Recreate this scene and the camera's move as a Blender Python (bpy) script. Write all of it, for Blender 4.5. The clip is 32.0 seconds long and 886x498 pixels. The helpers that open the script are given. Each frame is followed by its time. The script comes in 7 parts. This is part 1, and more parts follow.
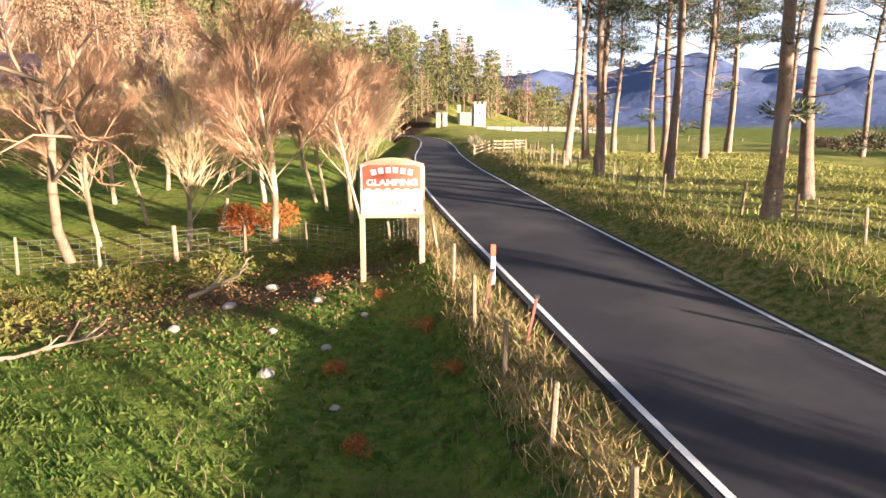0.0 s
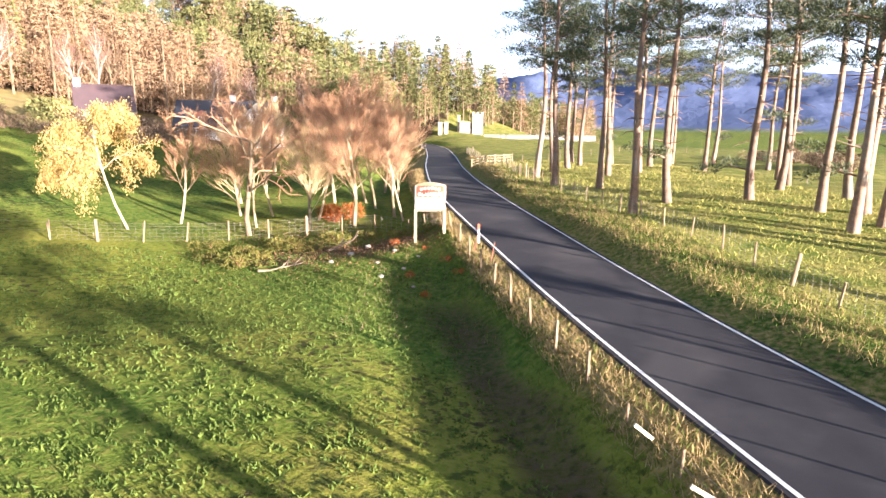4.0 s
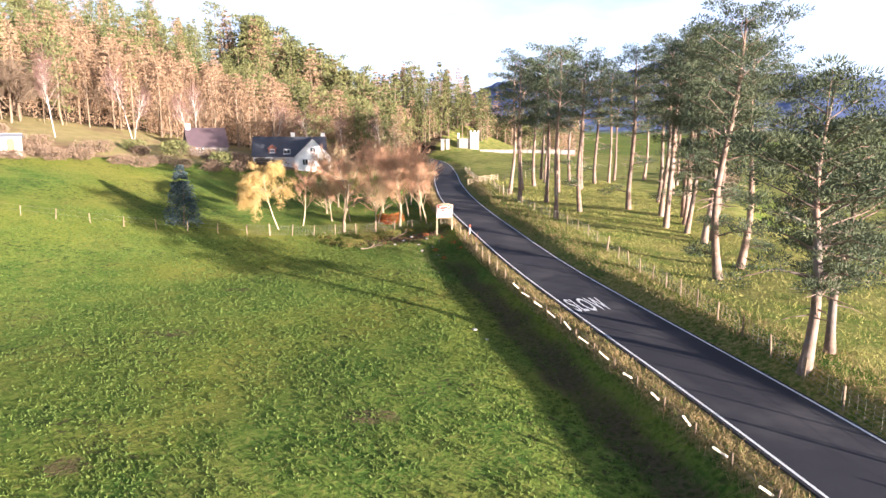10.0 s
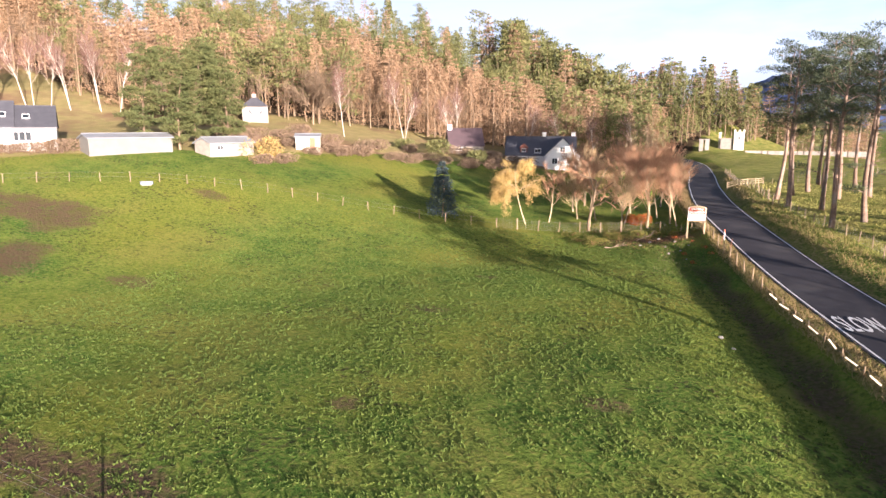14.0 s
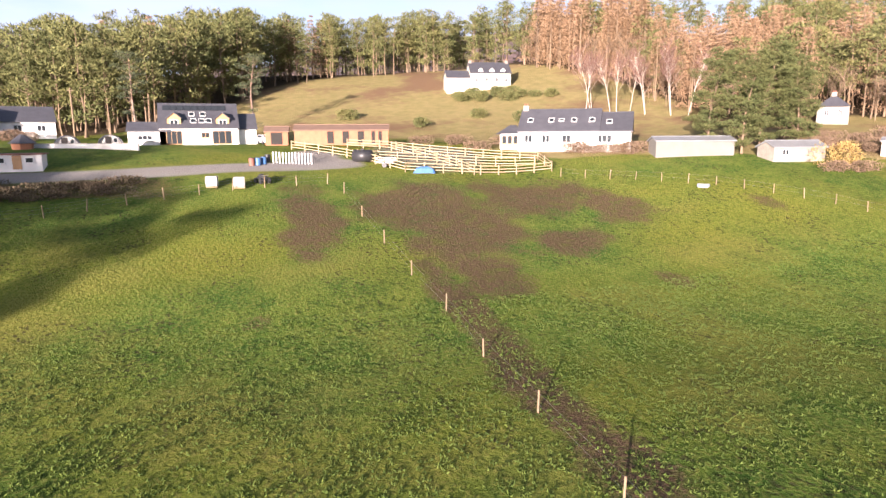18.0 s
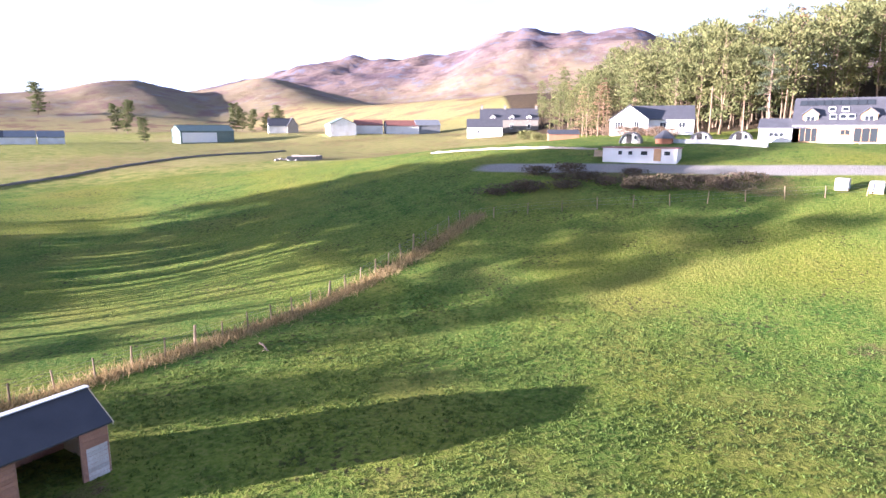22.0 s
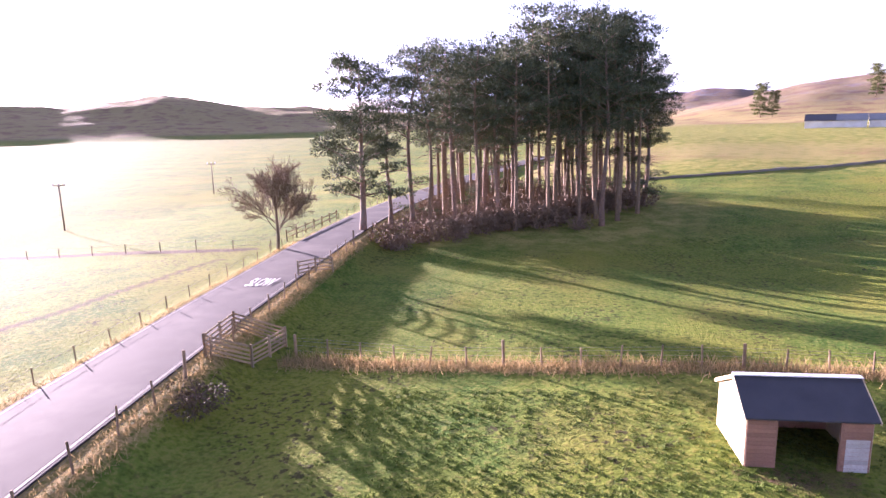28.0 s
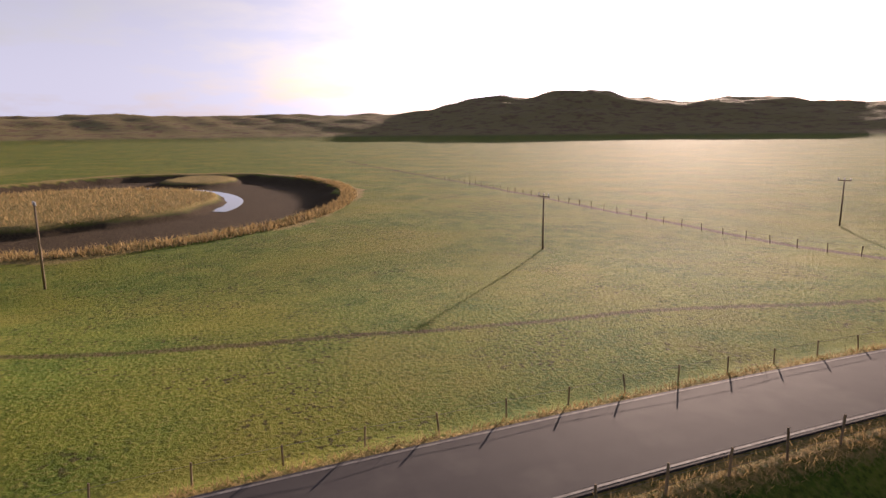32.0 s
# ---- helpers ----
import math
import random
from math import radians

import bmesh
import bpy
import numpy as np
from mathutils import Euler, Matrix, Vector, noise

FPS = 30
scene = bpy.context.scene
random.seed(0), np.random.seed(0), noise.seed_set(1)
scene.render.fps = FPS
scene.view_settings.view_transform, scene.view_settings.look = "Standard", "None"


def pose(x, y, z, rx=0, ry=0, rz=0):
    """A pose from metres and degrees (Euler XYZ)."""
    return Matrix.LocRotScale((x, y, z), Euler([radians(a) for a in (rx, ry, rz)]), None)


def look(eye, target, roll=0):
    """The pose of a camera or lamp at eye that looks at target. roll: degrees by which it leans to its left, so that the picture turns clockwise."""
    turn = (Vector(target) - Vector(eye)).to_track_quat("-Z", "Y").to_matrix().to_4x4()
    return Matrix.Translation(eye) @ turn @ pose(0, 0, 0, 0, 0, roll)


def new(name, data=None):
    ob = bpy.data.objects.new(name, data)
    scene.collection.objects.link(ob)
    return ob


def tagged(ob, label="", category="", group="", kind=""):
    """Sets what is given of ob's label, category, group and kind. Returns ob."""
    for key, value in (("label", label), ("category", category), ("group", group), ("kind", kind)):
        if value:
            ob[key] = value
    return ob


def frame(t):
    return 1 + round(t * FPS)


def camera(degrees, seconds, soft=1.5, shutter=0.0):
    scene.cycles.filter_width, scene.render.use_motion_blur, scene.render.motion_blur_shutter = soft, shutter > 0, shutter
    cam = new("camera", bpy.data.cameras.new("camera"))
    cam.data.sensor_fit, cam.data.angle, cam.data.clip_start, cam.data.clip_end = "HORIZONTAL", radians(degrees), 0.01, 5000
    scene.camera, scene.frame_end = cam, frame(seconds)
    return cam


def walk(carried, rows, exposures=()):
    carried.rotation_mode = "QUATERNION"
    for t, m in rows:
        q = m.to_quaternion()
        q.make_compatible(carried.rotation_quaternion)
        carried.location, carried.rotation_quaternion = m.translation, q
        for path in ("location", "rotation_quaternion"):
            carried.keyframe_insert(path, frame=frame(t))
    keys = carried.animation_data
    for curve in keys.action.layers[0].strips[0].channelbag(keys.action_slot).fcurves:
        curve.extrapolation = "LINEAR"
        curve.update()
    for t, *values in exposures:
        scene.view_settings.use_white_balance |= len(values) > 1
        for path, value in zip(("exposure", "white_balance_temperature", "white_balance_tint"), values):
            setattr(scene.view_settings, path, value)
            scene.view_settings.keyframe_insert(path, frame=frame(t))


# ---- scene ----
cam = camera(70.1, 32.0, shutter=0.0)
PATH = [
    (0.0, -0.00, -0.00, 4.38, 78.91, -0.29, 0.05),
    (0.5, -0.02, -1.67, 4.63, 78.87, -0.13, 0.06),
    (1.0, -0.06, -3.50, 4.89, 78.87, -0.11, 0.02),
    (1.5, -0.12, -5.49, 5.17, 78.87, -0.14, 0.04),
    (2.0, -0.20, -7.65, 5.48, 78.84, -0.13, -0.00),
    (2.5, -0.31, -9.96, 5.77, 78.82, -0.14, 0.01),
    (3.0, -0.42, -12.38, 6.04, 78.85, -0.27, 0.03),
    (3.5, -0.55, -14.86, 6.29, 78.89, -0.53, 0.04),
    (5.5, -1.25, -25.80, 7.48, 79.03, -0.62, -0.17),
    (6.0, -1.36, -28.57, 7.85, 79.06, -0.59, -0.13),
    (6.5, -1.45, -31.29, 8.27, 79.08, -0.51, -0.12),
    (7.0, -1.52, -34.00, 8.78, 79.11, -0.40, -0.11),
    (7.5, -1.57, -36.75, 9.37, 79.16, -0.33, -0.08),
    (8.0, -1.62, -39.50, 9.97, 79.17, -0.30, -0.05),
    (8.5, -1.66, -42.20, 10.49, 79.17, -0.26, -0.08),
    (9.0, -1.68, -44.82, 10.89, 79.17, -0.23, -0.09),
    (9.5, -1.69, -47.13, 11.15, 79.16, -0.19, -0.07),
    (10.0, -1.68, -48.67, 11.22, 79.14, -0.16, -0.12),
    (10.5, -1.61, -49.30, 11.14, 79.14, -0.20, -0.12),
    (11.0, -1.52, -49.44, 11.04, 79.16, -0.24, 0.59),
    (11.5, -1.45, -49.52, 10.98, 79.16, -0.21, 2.50),
    (12.0, -1.39, -49.69, 10.98, 79.15, -0.11, 4.65),
    (12.5, -1.37, -49.91, 11.01, 79.14, -0.02, 7.73),
    (13.0, -1.38, -50.12, 11.06, 79.13, 0.07, 12.41),
    (13.5, -1.41, -50.28, 11.10, 79.13, 0.13, 16.70),
    (14.0, -1.47, -50.38, 11.14, 79.15, 0.14, 21.94),
    (14.5, -1.55, -50.44, 11.17, 79.17, 0.12, 27.23),
    (16.5, -1.74, -50.64, 11.31, 79.30, 0.01, 48.05),
    (17.0, -1.78, -50.62, 11.30, 79.38, 0.14, 55.02),
    (17.5, -1.81, -50.61, 11.30, 79.45, 0.19, 61.69),
    (18.0, -1.84, -50.61, 11.29, 79.51, 0.28, 69.08),
    (18.5, -1.85, -50.61, 11.29, 79.57, 0.40, 76.03),
    (19.0, -1.87, -50.62, 11.28, 79.61, 0.43, 83.50),
    (19.5, -1.87, -50.63, 11.28, 79.66, 0.38, 90.58),
    (20.0, -1.86, -50.63, 11.28, 79.70, 0.27, 98.61),
    (20.5, -1.84, -50.64, 11.28, 79.70, 0.12, 105.93),
    (21.0, -1.82, -50.64, 11.28, 79.63, 0.02, 110.95),
    (21.5, -1.80, -50.63, 11.28, 79.50, -0.04, 115.67),
    (22.0, -1.80, -50.62, 11.28, 79.34, -0.05, 121.43),
    (22.5, -1.81, -50.62, 11.29, 79.15, -0.01, 126.74),
    (23.0, -1.82, -50.61, 11.29, 78.97, 0.04, 132.08),
    (23.5, -1.82, -50.61, 11.29, 78.79, 0.06, 136.43),
    (24.0, -1.83, -50.60, 11.30, 78.62, 0.08, 141.32),
    (24.5, -1.82, -50.59, 11.30, 78.48, 0.15, 145.99),
    (26.5, -1.88, -50.66, 11.16, 78.89, 1.35, 169.57),
    (27.0, -1.86, -50.63, 11.14, 78.91, 1.21, 176.26),
    (27.5, -1.86, -50.63, 11.14, 78.81, 1.24, 181.90),
    (28.0, -1.87, -50.63, 11.13, 78.71, 1.33, 187.25),
    (28.5, -1.89, -50.63, 11.14, 78.61, 1.34, 192.62),
    (29.0, -1.91, -50.61, 11.15, 78.66, 1.08, 199.18),
    (29.5, -1.94, -50.58, 11.17, 78.82, 0.82, 205.72),
    (30.0, -1.97, -50.54, 11.18, 78.92, 0.86, 213.01),
    (30.5, -1.96, -50.53, 11.19, 78.94, 0.95, 220.62),
    (31.0, -1.95, -50.52, 11.19, 78.99, 0.95, 230.30),
    (31.5, -1.97, -50.51, 11.19, 79.11, 0.80, 239.63),
    (32.0, -2.01, -50.52, 11.18, 79.28, 0.49, 251.04),
]
EXPOSURES = [(0.0, 2.5, 5750, 18), (1.0, 2.6, 5750, 18), (3.0, 2.95, 5500, 18), (6.0, 2.78, 5300, 20), (9.0, 2.6, 5250, 20), (13.0, 2.36, 5350, 22), (15.5, 2.05, 5500, 24), (17.2, 2.0, 5500, 25),
             (18.2, 2.2, 5500, 26), (20.0, 2.85, 5150, 26), (22.0, 3.0, 4900, 29), (24.5, 3.0, 4550, 32), (26.8, 3.35, 4850, 46), (28.0, 3.1, 5250, 50), (30.0, 1.85, 5900, 32), (31.0, 1.5, 6100, 32), (32.0, 1.28, 6300, 32)]
walk(cam, [(t, pose(x, y, z, rx, ry, rz)) for t, x, y, z, rx, ry, rz in PATH], EXPOSURES)

# ---- light ----
SUN_AZ, SUN_EL = 130.0, 7.4          # degrees clockwise from +Y, degrees up
world = bpy.data.worlds.new("world")
scene.world = world
world.use_nodes = True
wn, wl = world.node_tree.nodes, world.node_tree.links
wn.clear()
sky = wn.new("ShaderNodeTexSky")
sky.sky_type, sky.sun_disc = "NISHITA", False
sky.sun_elevation, sky.sun_rotation = radians(SUN_EL), radians(SUN_AZ)
sky.air_density, sky.dust_density, sky.ozone_density = 1.0, 2.5, 1.0
bg = wn.new("ShaderNodeBackground")
bg.inputs["Strength"].default_value = 0.075
wout = wn.new("ShaderNodeOutputWorld")
wl.new(sky.outputs[0], bg.inputs[0])
tc, mp, cl = wn.new("ShaderNodeTexCoord"), wn.new("ShaderNodeMapping"), wn.new("ShaderNodeTexNoise")
mp.inputs["Scale"].default_value = (1.6, 1.6, 6.0)
cl.inputs["Scale"].default_value, cl.inputs["Detail"].default_value, cl.inputs["Roughness"].default_value = 2.2, 7, 0.55
wl.new(tc.outputs["Generated"], mp.inputs["Vector"])
wl.new(mp.outputs[0], cl.inputs["Vector"])
cr = wn.new("ShaderNodeMapRange")
cr.inputs["From Min"].default_value, cr.inputs["From Max"].default_value = 0.36, 0.60
cr.inputs["To Min"].default_value, cr.inputs["To Max"].default_value = 0.30, 0.95
wl.new(cl.outputs["Fac"], cr.inputs["Value"])
veil = wn.new("ShaderNodeBackground")
veil.inputs["Color"].default_value, veil.inputs["Strength"].default_value = (0.84, 0.90, 1.0, 1), 0.27
sp, hz = wn.new("ShaderNodeSeparateXYZ"), wn.new("ShaderNodeMapRange")     # haze thickens towards the horizon
hz.interpolation_type = "SMOOTHSTEP"
hz.inputs["From Min"].default_value, hz.inputs["From Max"].default_value = 0.02, 0.55
hz.inputs["To Min"].default_value, hz.inputs["To Max"].default_value = 0.31, 0.065
wl.new(tc.outputs["Generated"], sp.inputs[0])
wl.new(sp.outputs["Z"], hz.inputs["Value"])
dot, glow, amp = wn.new("ShaderNodeVectorMath"), wn.new("ShaderNodeMath"), wn.new("ShaderNodeMath")     # thin cloud glows round the sun
dot.operation, glow.operation, amp.operation = "DOT_PRODUCT", "POWER", "MULTIPLY_ADD"
dot.inputs[1].default_value = (math.sin(radians(SUN_AZ)) * math.cos(radians(SUN_EL)), math.cos(radians(SUN_AZ)) * math.cos(radians(SUN_EL)), math.sin(radians(SUN_EL)))
wl.new(tc.outputs["Generated"], dot.inputs[0])
clip = wn.new("ShaderNodeMath")
clip.operation = "MAXIMUM"
clip.inputs[1].default_value = 0.0
wl.new(dot.outputs["Value"], clip.inputs[0])
wl.new(clip.outputs[0], glow.inputs[0])
glow.inputs[1].default_value = 11.0
wl.new(glow.outputs[0], amp.inputs[0])
amp.inputs[1].default_value, amp.inputs[2].default_value = 2.6, 1.0
haze = wn.new("ShaderNodeMath")
haze.operation = "MULTIPLY"
wl.new(hz.outputs[0], haze.inputs[0])
wl.new(amp.outputs[0], haze.inputs[1])
wl.new(haze.outputs[0], veil.inputs["Strength"])
ws = wn.new("ShaderNodeMixShader")
wl.new(cr.outputs[0], ws.inputs[0])
wl.new(bg.outputs[0], ws.inputs[1])
wl.new(veil.outputs[0], ws.inputs[2])
wl.new(ws.outputs[0], wout.inputs[0])
sun = new("sun", bpy.data.lights.new("sun", "SUN"))
sun.data.energy, sun.data.angle, sun.data.color = 5.0, radians(0.6), (1.0, 0.80, 0.56)
a, e = radians(SUN_AZ), radians(SUN_EL)
sun_dir = Vector((math.sin(a) * math.cos(e), math.cos(a) * math.cos(e), math.sin(e)))
sun.matrix_world = look(sun_dir * 300, (0, 0, 0))


# ---- materials ----
def material(name, colour, rough=0.8, metal=0.0):
    m = bpy.data.materials.new(name)
    m.use_nodes = True
    b = m.node_tree.nodes["Principled BSDF"]
    b.inputs["Base Color"].default_value = (*colour, 1)
    b.inputs["Roughness"].default_value, b.inputs["Metallic"].default_value = rough, metal
    return m


def noisy(name, c1, c2, scale=4.0, rough=0.85, bump=0.3, fine=30.0, mid=0.5, metal=0.0, spread=0.0, c3=None, scale3=0.3, dist=0.03, trans=0.0):
    """Two colours mixed by a coarse and a fine noise, with fine relief; spread: difference from piece to piece."""
    m = material(name, c1, rough, metal)
    n, l = m.node_tree.nodes, m.node_tree.links
    b = n["Principled BSDF"]
    co = n.new("ShaderNodeNewGeometry")
    t1, t2 = n.new("ShaderNodeTexNoise"), n.new("ShaderNodeTexNoise")
    t1.inputs["Scale"].default_value, t2.inputs["Scale"].default_value = scale, fine
    t1.inputs["Detail"].default_value, t2.inputs["Detail"].default_value = 6, 4
    for t in (t1, t2):
        l.new(co.outputs["Position"], t.inputs["Vector"])
    mix = n.new("ShaderNodeMath")
    mix.operation = "MULTIPLY_ADD"
    mix.inputs[1].default_value, mix.inputs[2].default_value = 0.5, 0.0
    l.new(t2.outputs["Fac"], mix.inputs[0])
    add = n.new("ShaderNodeMath")
    add.operation = "MULTIPLY_ADD"
    add.inputs[1].default_value = 0.5
    l.new(t1.outputs["Fac"], add.inputs[0])
    l.new(mix.outputs[0], add.inputs[2])
    ramp = n.new("ShaderNodeMapRange")
    ramp.inputs["From Min"].default_value, ramp.inputs["From Max"].default_value = mid - 0.14, mid + 0.14
    l.new(add.outputs[0], ramp.inputs["Value"])
    cm = n.new("ShaderNodeMix")
    cm.data_type = "RGBA"
    cm.inputs["A"].default_value, cm.inputs["B"].default_value = (*c1, 1), (*c2, 1)
    l.new(ramp.outputs[0], cm.inputs["Factor"])
    col = cm.outputs["Result"]
    if c3:
        t3 = n.new("ShaderNodeTexNoise")
        t3.inputs["Scale"].default_value, t3.inputs["Detail"].default_value = scale3, 5
        l.new(co.outputs["Position"], t3.inputs["Vector"])
        r3 = n.new("ShaderNodeMapRange")
        r3.inputs["From Min"].default_value, r3.inputs["From Max"].default_value = 0.5, 0.66
        l.new(t3.outputs["Fac"], r3.inputs["Value"])
        c = n.new("ShaderNodeMix")
        c.data_type = "RGBA"
        c.inputs["B"].default_value = (*c3, 1)
        l.new(r3.outputs[0], c.inputs["Factor"])
        l.new(col, c.inputs["A"])
        col = c.outputs["Result"]
    if spread:
        oi = n.new("ShaderNodeObjectInfo")
        hs = n.new("ShaderNodeHueSaturation")
        mr = n.new("ShaderNodeMapRange")
        mr.inputs["To Min"].default_value, mr.inputs["To Max"].default_value = 1 - spread, 1 + spread
        add2 = n.new("ShaderNodeMath")
        add2.operation = "ADD"
        l.new(oi.outputs["Random"], add2.inputs[0])
        l.new(co.outputs["Random Per Island"], add2.inputs[1])
        fr = n.new("ShaderNodeMath")
        fr.operation = "FRACT"
        l.new(add2.outputs[0], fr.inputs[0])
        l.new(fr.outputs[0], mr.inputs["Value"])
        l.new(mr.outputs[0], hs.inputs["Value"])
        l.new(col, hs.inputs["Color"])
        col = hs.outputs[0]
    l.new(col, b.inputs["Base Color"])
    if bump:
        bp = n.new("ShaderNodeBump")
        bp.inputs["Strength"].default_value, bp.inputs["Distance"].default_value = bump, dist
        l.new(add.outputs[0], bp.inputs["Height"])
        l.new(bp.outputs[0], b.inputs["Normal"])
    if trans:
        b.inputs["Specular IOR Level"].default_value = 0.12
        tr = n.new("ShaderNodeBsdfTranslucent")
        l.new(col, tr.inputs["Color"])
        ms = n.new("ShaderNodeMixShader")
        ms.inputs[0].default_value = trans
        out = n["Material Output"]
        l.new(b.outputs[0], ms.inputs[1])
        l.new(tr.outputs[0], ms.inputs[2])
        l.new(ms.outputs[0], out.inputs["Surface"])
    return m


# ---- ground ----
ROAD = ((-260, -10), (-205, 4), (-160, 13), (-128, 17.2), (-95, 17.5), (-60, 16.0), (-28, 12.2), (-8, 8.4), (14, 4.4), (32, 1.5), (60, -0.3),
        (95, -1.0), (125, -2.6), (150, -7), (172, -17), (195, -34), (225, -66), (300, -170))
HALF = 2.45                          # half the road's width


def curve(knots, v):
    """A smooth curve through the knots (Catmull-Rom slopes), for arrays."""
    k = np.array(knots, float)
    xs, ys = k[:, 0], k[:, 1]
    sl = np.gradient(ys, xs)
    v = np.clip(np.asarray(v, float), xs[0], xs[-1])
    i = np.clip(np.searchsorted(xs, v) - 1, 0, len(xs) - 2)
    h = xs[i + 1] - xs[i]
    t = (v - xs[i]) / h
    return ((2 * t**3 - 3 * t**2 + 1) * ys[i] + (t**3 - 2 * t**2 + t) * h * sl[i] + (3 * t**2 - 2 * t**3) * ys[i + 1] + (t**3 - t**2) * h * sl[i + 1])


def smooth(v):
    v = np.clip(v, 0, 1)
    return v * v * (3 - 2 * v)


def road_x(y):
    return curve(ROAD, y)


def road_z(y):
    y = np.asarray(y, float)
    return 1.3 * smooth((y + 4) / 44) + 0.5 * smooth((y - 40) / 120)


def wave(x, y, scale, seed=0.0):
    """Cheap smooth unevenness made of sines, about -1 to 1."""
    x, y = x / scale, y / scale
    return (np.sin(1.3 * x + 0.7 * y + seed) + np.sin(-0.6 * x + 1.7 * y + 2.1 * seed + 1) + 0.6 * np.sin(2.9 * x - 1.1 * y + seed * 3)
            + 0.5 * np.sin(2.3 * x + 3.1 * y + 4 + seed)) / 3.1


HILLS = (  # azimuth to the left of +Y, distance, height, half width in degrees, depth
    (113, 1500, 188, 12, 450), (127, 1700, 150, 17, 500), (104, 1400, 150, 10, 400), (147, 900, 56, 9, 230), (137, 950, 46, 9, 230), (156, 900, 40, 9, 230), (164, 1300, 48, 9, 260), (168, 2000, 72, 14, 420),
    (-121, 1600, 92, 9, 420), (-113, 1600, 80, 7, 420), (-106, 1600, 52, 30, 420), (-149, 1600, 80, 8, 420), (-158, 1600, 58, 18, 420), (-80, 1600, 50, 24, 420), (-133, 1600, 76, 18, 420),
    (-19, 2200, 215, 9, 500), (-30, 2100, 160, 12, 500), (-48, 1900, 70, 16, 450), (-8, 2200, 180, 8, 500), (60, 900, 90, 40, 300))


def river(x, y):
    """Distances from the meander's outer lip and from its two dry islands, 1 on their edges."""
    w = 0.05 * wave(x, y, 11.0, 6.0) + 0.025 * wave(x, y, 4.0, 2.0)
    return np.hypot((x - 168) / 86, (y + 30) / 48) + w, np.hypot((x - 155) / 42, (y + 15) / 34) + w, np.hypot((x - 225) / 24, (y + 42) / 13) + w


def ground_z(x, y):
    x, y = np.asarray(x, float), np.asarray(y, float)
    rx, rz = road_x(y), road_z(y)
    side = x - rx                    # right of the road is positive
    # the sloping fields west of the road
    start = 28 - 17 * smooth((y + 20) / 35)
    west = 10.3 * smooth((-x - start) / 70)
    west = west * (1 - 0.45 * smooth((-y - 85) / 60) * smooth((x + 190) / 60))
    south = 6.6 * smooth((-y - 80) / 170) * smooth((10 - x) / 55)
    hill = (west**3 + south**3 + 1e-9) ** (1 / 3)
    d = -0.87 * x + 0.5 * y
    hill = hill + (21 + 4 * smooth((y - 20) / 90)) * smooth((d - 80) / 115) * smooth((-side - 8) / 90) + 3.2 * smooth(y / 80)
    hill = hill + 7 * smooth((y - 98) / 75) * smooth((-side - 8) / 40)
    hill = hill + 1.3 * np.exp(-(((x + 128) / 15) ** 2) - ((y + 80) / 15) ** 2)
    hill = hill + 17.0 * np.exp(-(((x + 10) / 34) ** 2) - ((y - 218) / 36) ** 2)
    # hollow added to tilt this field away from the sun and darken it
    hill = hill - 2.0 * np.exp(-(((x + 25) / 20) ** 2) - ((y + 106) / 17) ** 2)
    hill = hill - 0.45 * smooth((-y - 46) / 16) * smooth((x + 10) / 16) * smooth((y + 128) / 20)
    left = -0.75 + hill + 0.12 * wave(x, y, 7.0)
    # the wood's bank and the flood plain east of it
    right = rz - 0.1 + 0.35 * wave(x, y, 9.0, 2.0) * smooth((y + 45) / 25) + 0.6 * smooth((y + 40) / 16)
    right = right + 17.0 * np.exp(-(((x + 10) / 34) ** 2) - ((y - 218) / 36) ** 2) * smooth((side - 4) / 12)
    low = smooth((-y - 22) / 30)
    right = right - 0.4 * low
    edge = 26 - 22 * low + 22 * smooth((y - 15) / 45)
    plain = -2.6 - 2.4 * smooth((x - 60) / 300)
    right = right + (plain - right) * smooth((side - edge) / (16.0 + 26 * low))
    # the river's cutting
    bend, isle, isle_b = river(x, y)
    right = right - 2.1 * smooth((1 - bend) / 0.1) * (1 - 0.75 * smooth((1.06 - isle) / 0.12)) * (1 - 0.8 * smooth((1.1 - isle_b) / 0.3)) * (x > 40)
    # beside the road
    mound = 0.95 * np.exp(-(((x + 1.9) / 2.6) ** 2) - ((y - 17.2) / 3.2) ** 2) * smooth((-side - HALF - 0.6) / 1.2)
    al = np.clip(-side - HALF, 0, None)
    ditch = rz - 0.1 - 1.15 * smooth((al - 0.9) / 2.6)
    m = smooth((al - 3.0 - 0.5 * wave(x, y, 3.1, 7.0)) / 6.0)
    zl = ditch * (1 - m) + left * m + mound
    ar = np.clip(side - HALF, 0, None)
    mr = smooth((ar - 0.3 - 0.2 * wave(x, y, 1.7, 3.0)) / 1.7)
    zr = (rz - 0.08) * (1 - mr) + right * mr
    z = np.where(side < 0, zl, zr)
    z = np.where(np.abs(side) < HALF + 0.2, rz - 0.08, z)
    return z + far_z(x, y)


def far_z(x, y):
    """The distant hills alone."""
    px, py = x + 2.0, y + 50.0
    r, az = np.hypot(px, py), np.degrees(np.arctan2(-px, py))
    far = np.zeros_like(r)
    for ha, hr, hh, hw, hd in HILLS:
        da = (az - ha + 180) % 360 - 180
        rough = 1 + 0.12 * wave(px, py, 75.0, ha) + 0.06 * wave(px, py, 26.0, hr) + 0.02 * wave(px, py, 9.0, hr)
        far = far + (hh * rough * np.exp(-((da / hw) ** 2)) * smooth((r - hr + 1.6 * hd) / (1.6 * hd)) * smooth((hr + 2.2 * hd - r) / (2 * hd))) ** 3
    return far ** (1 / 3)


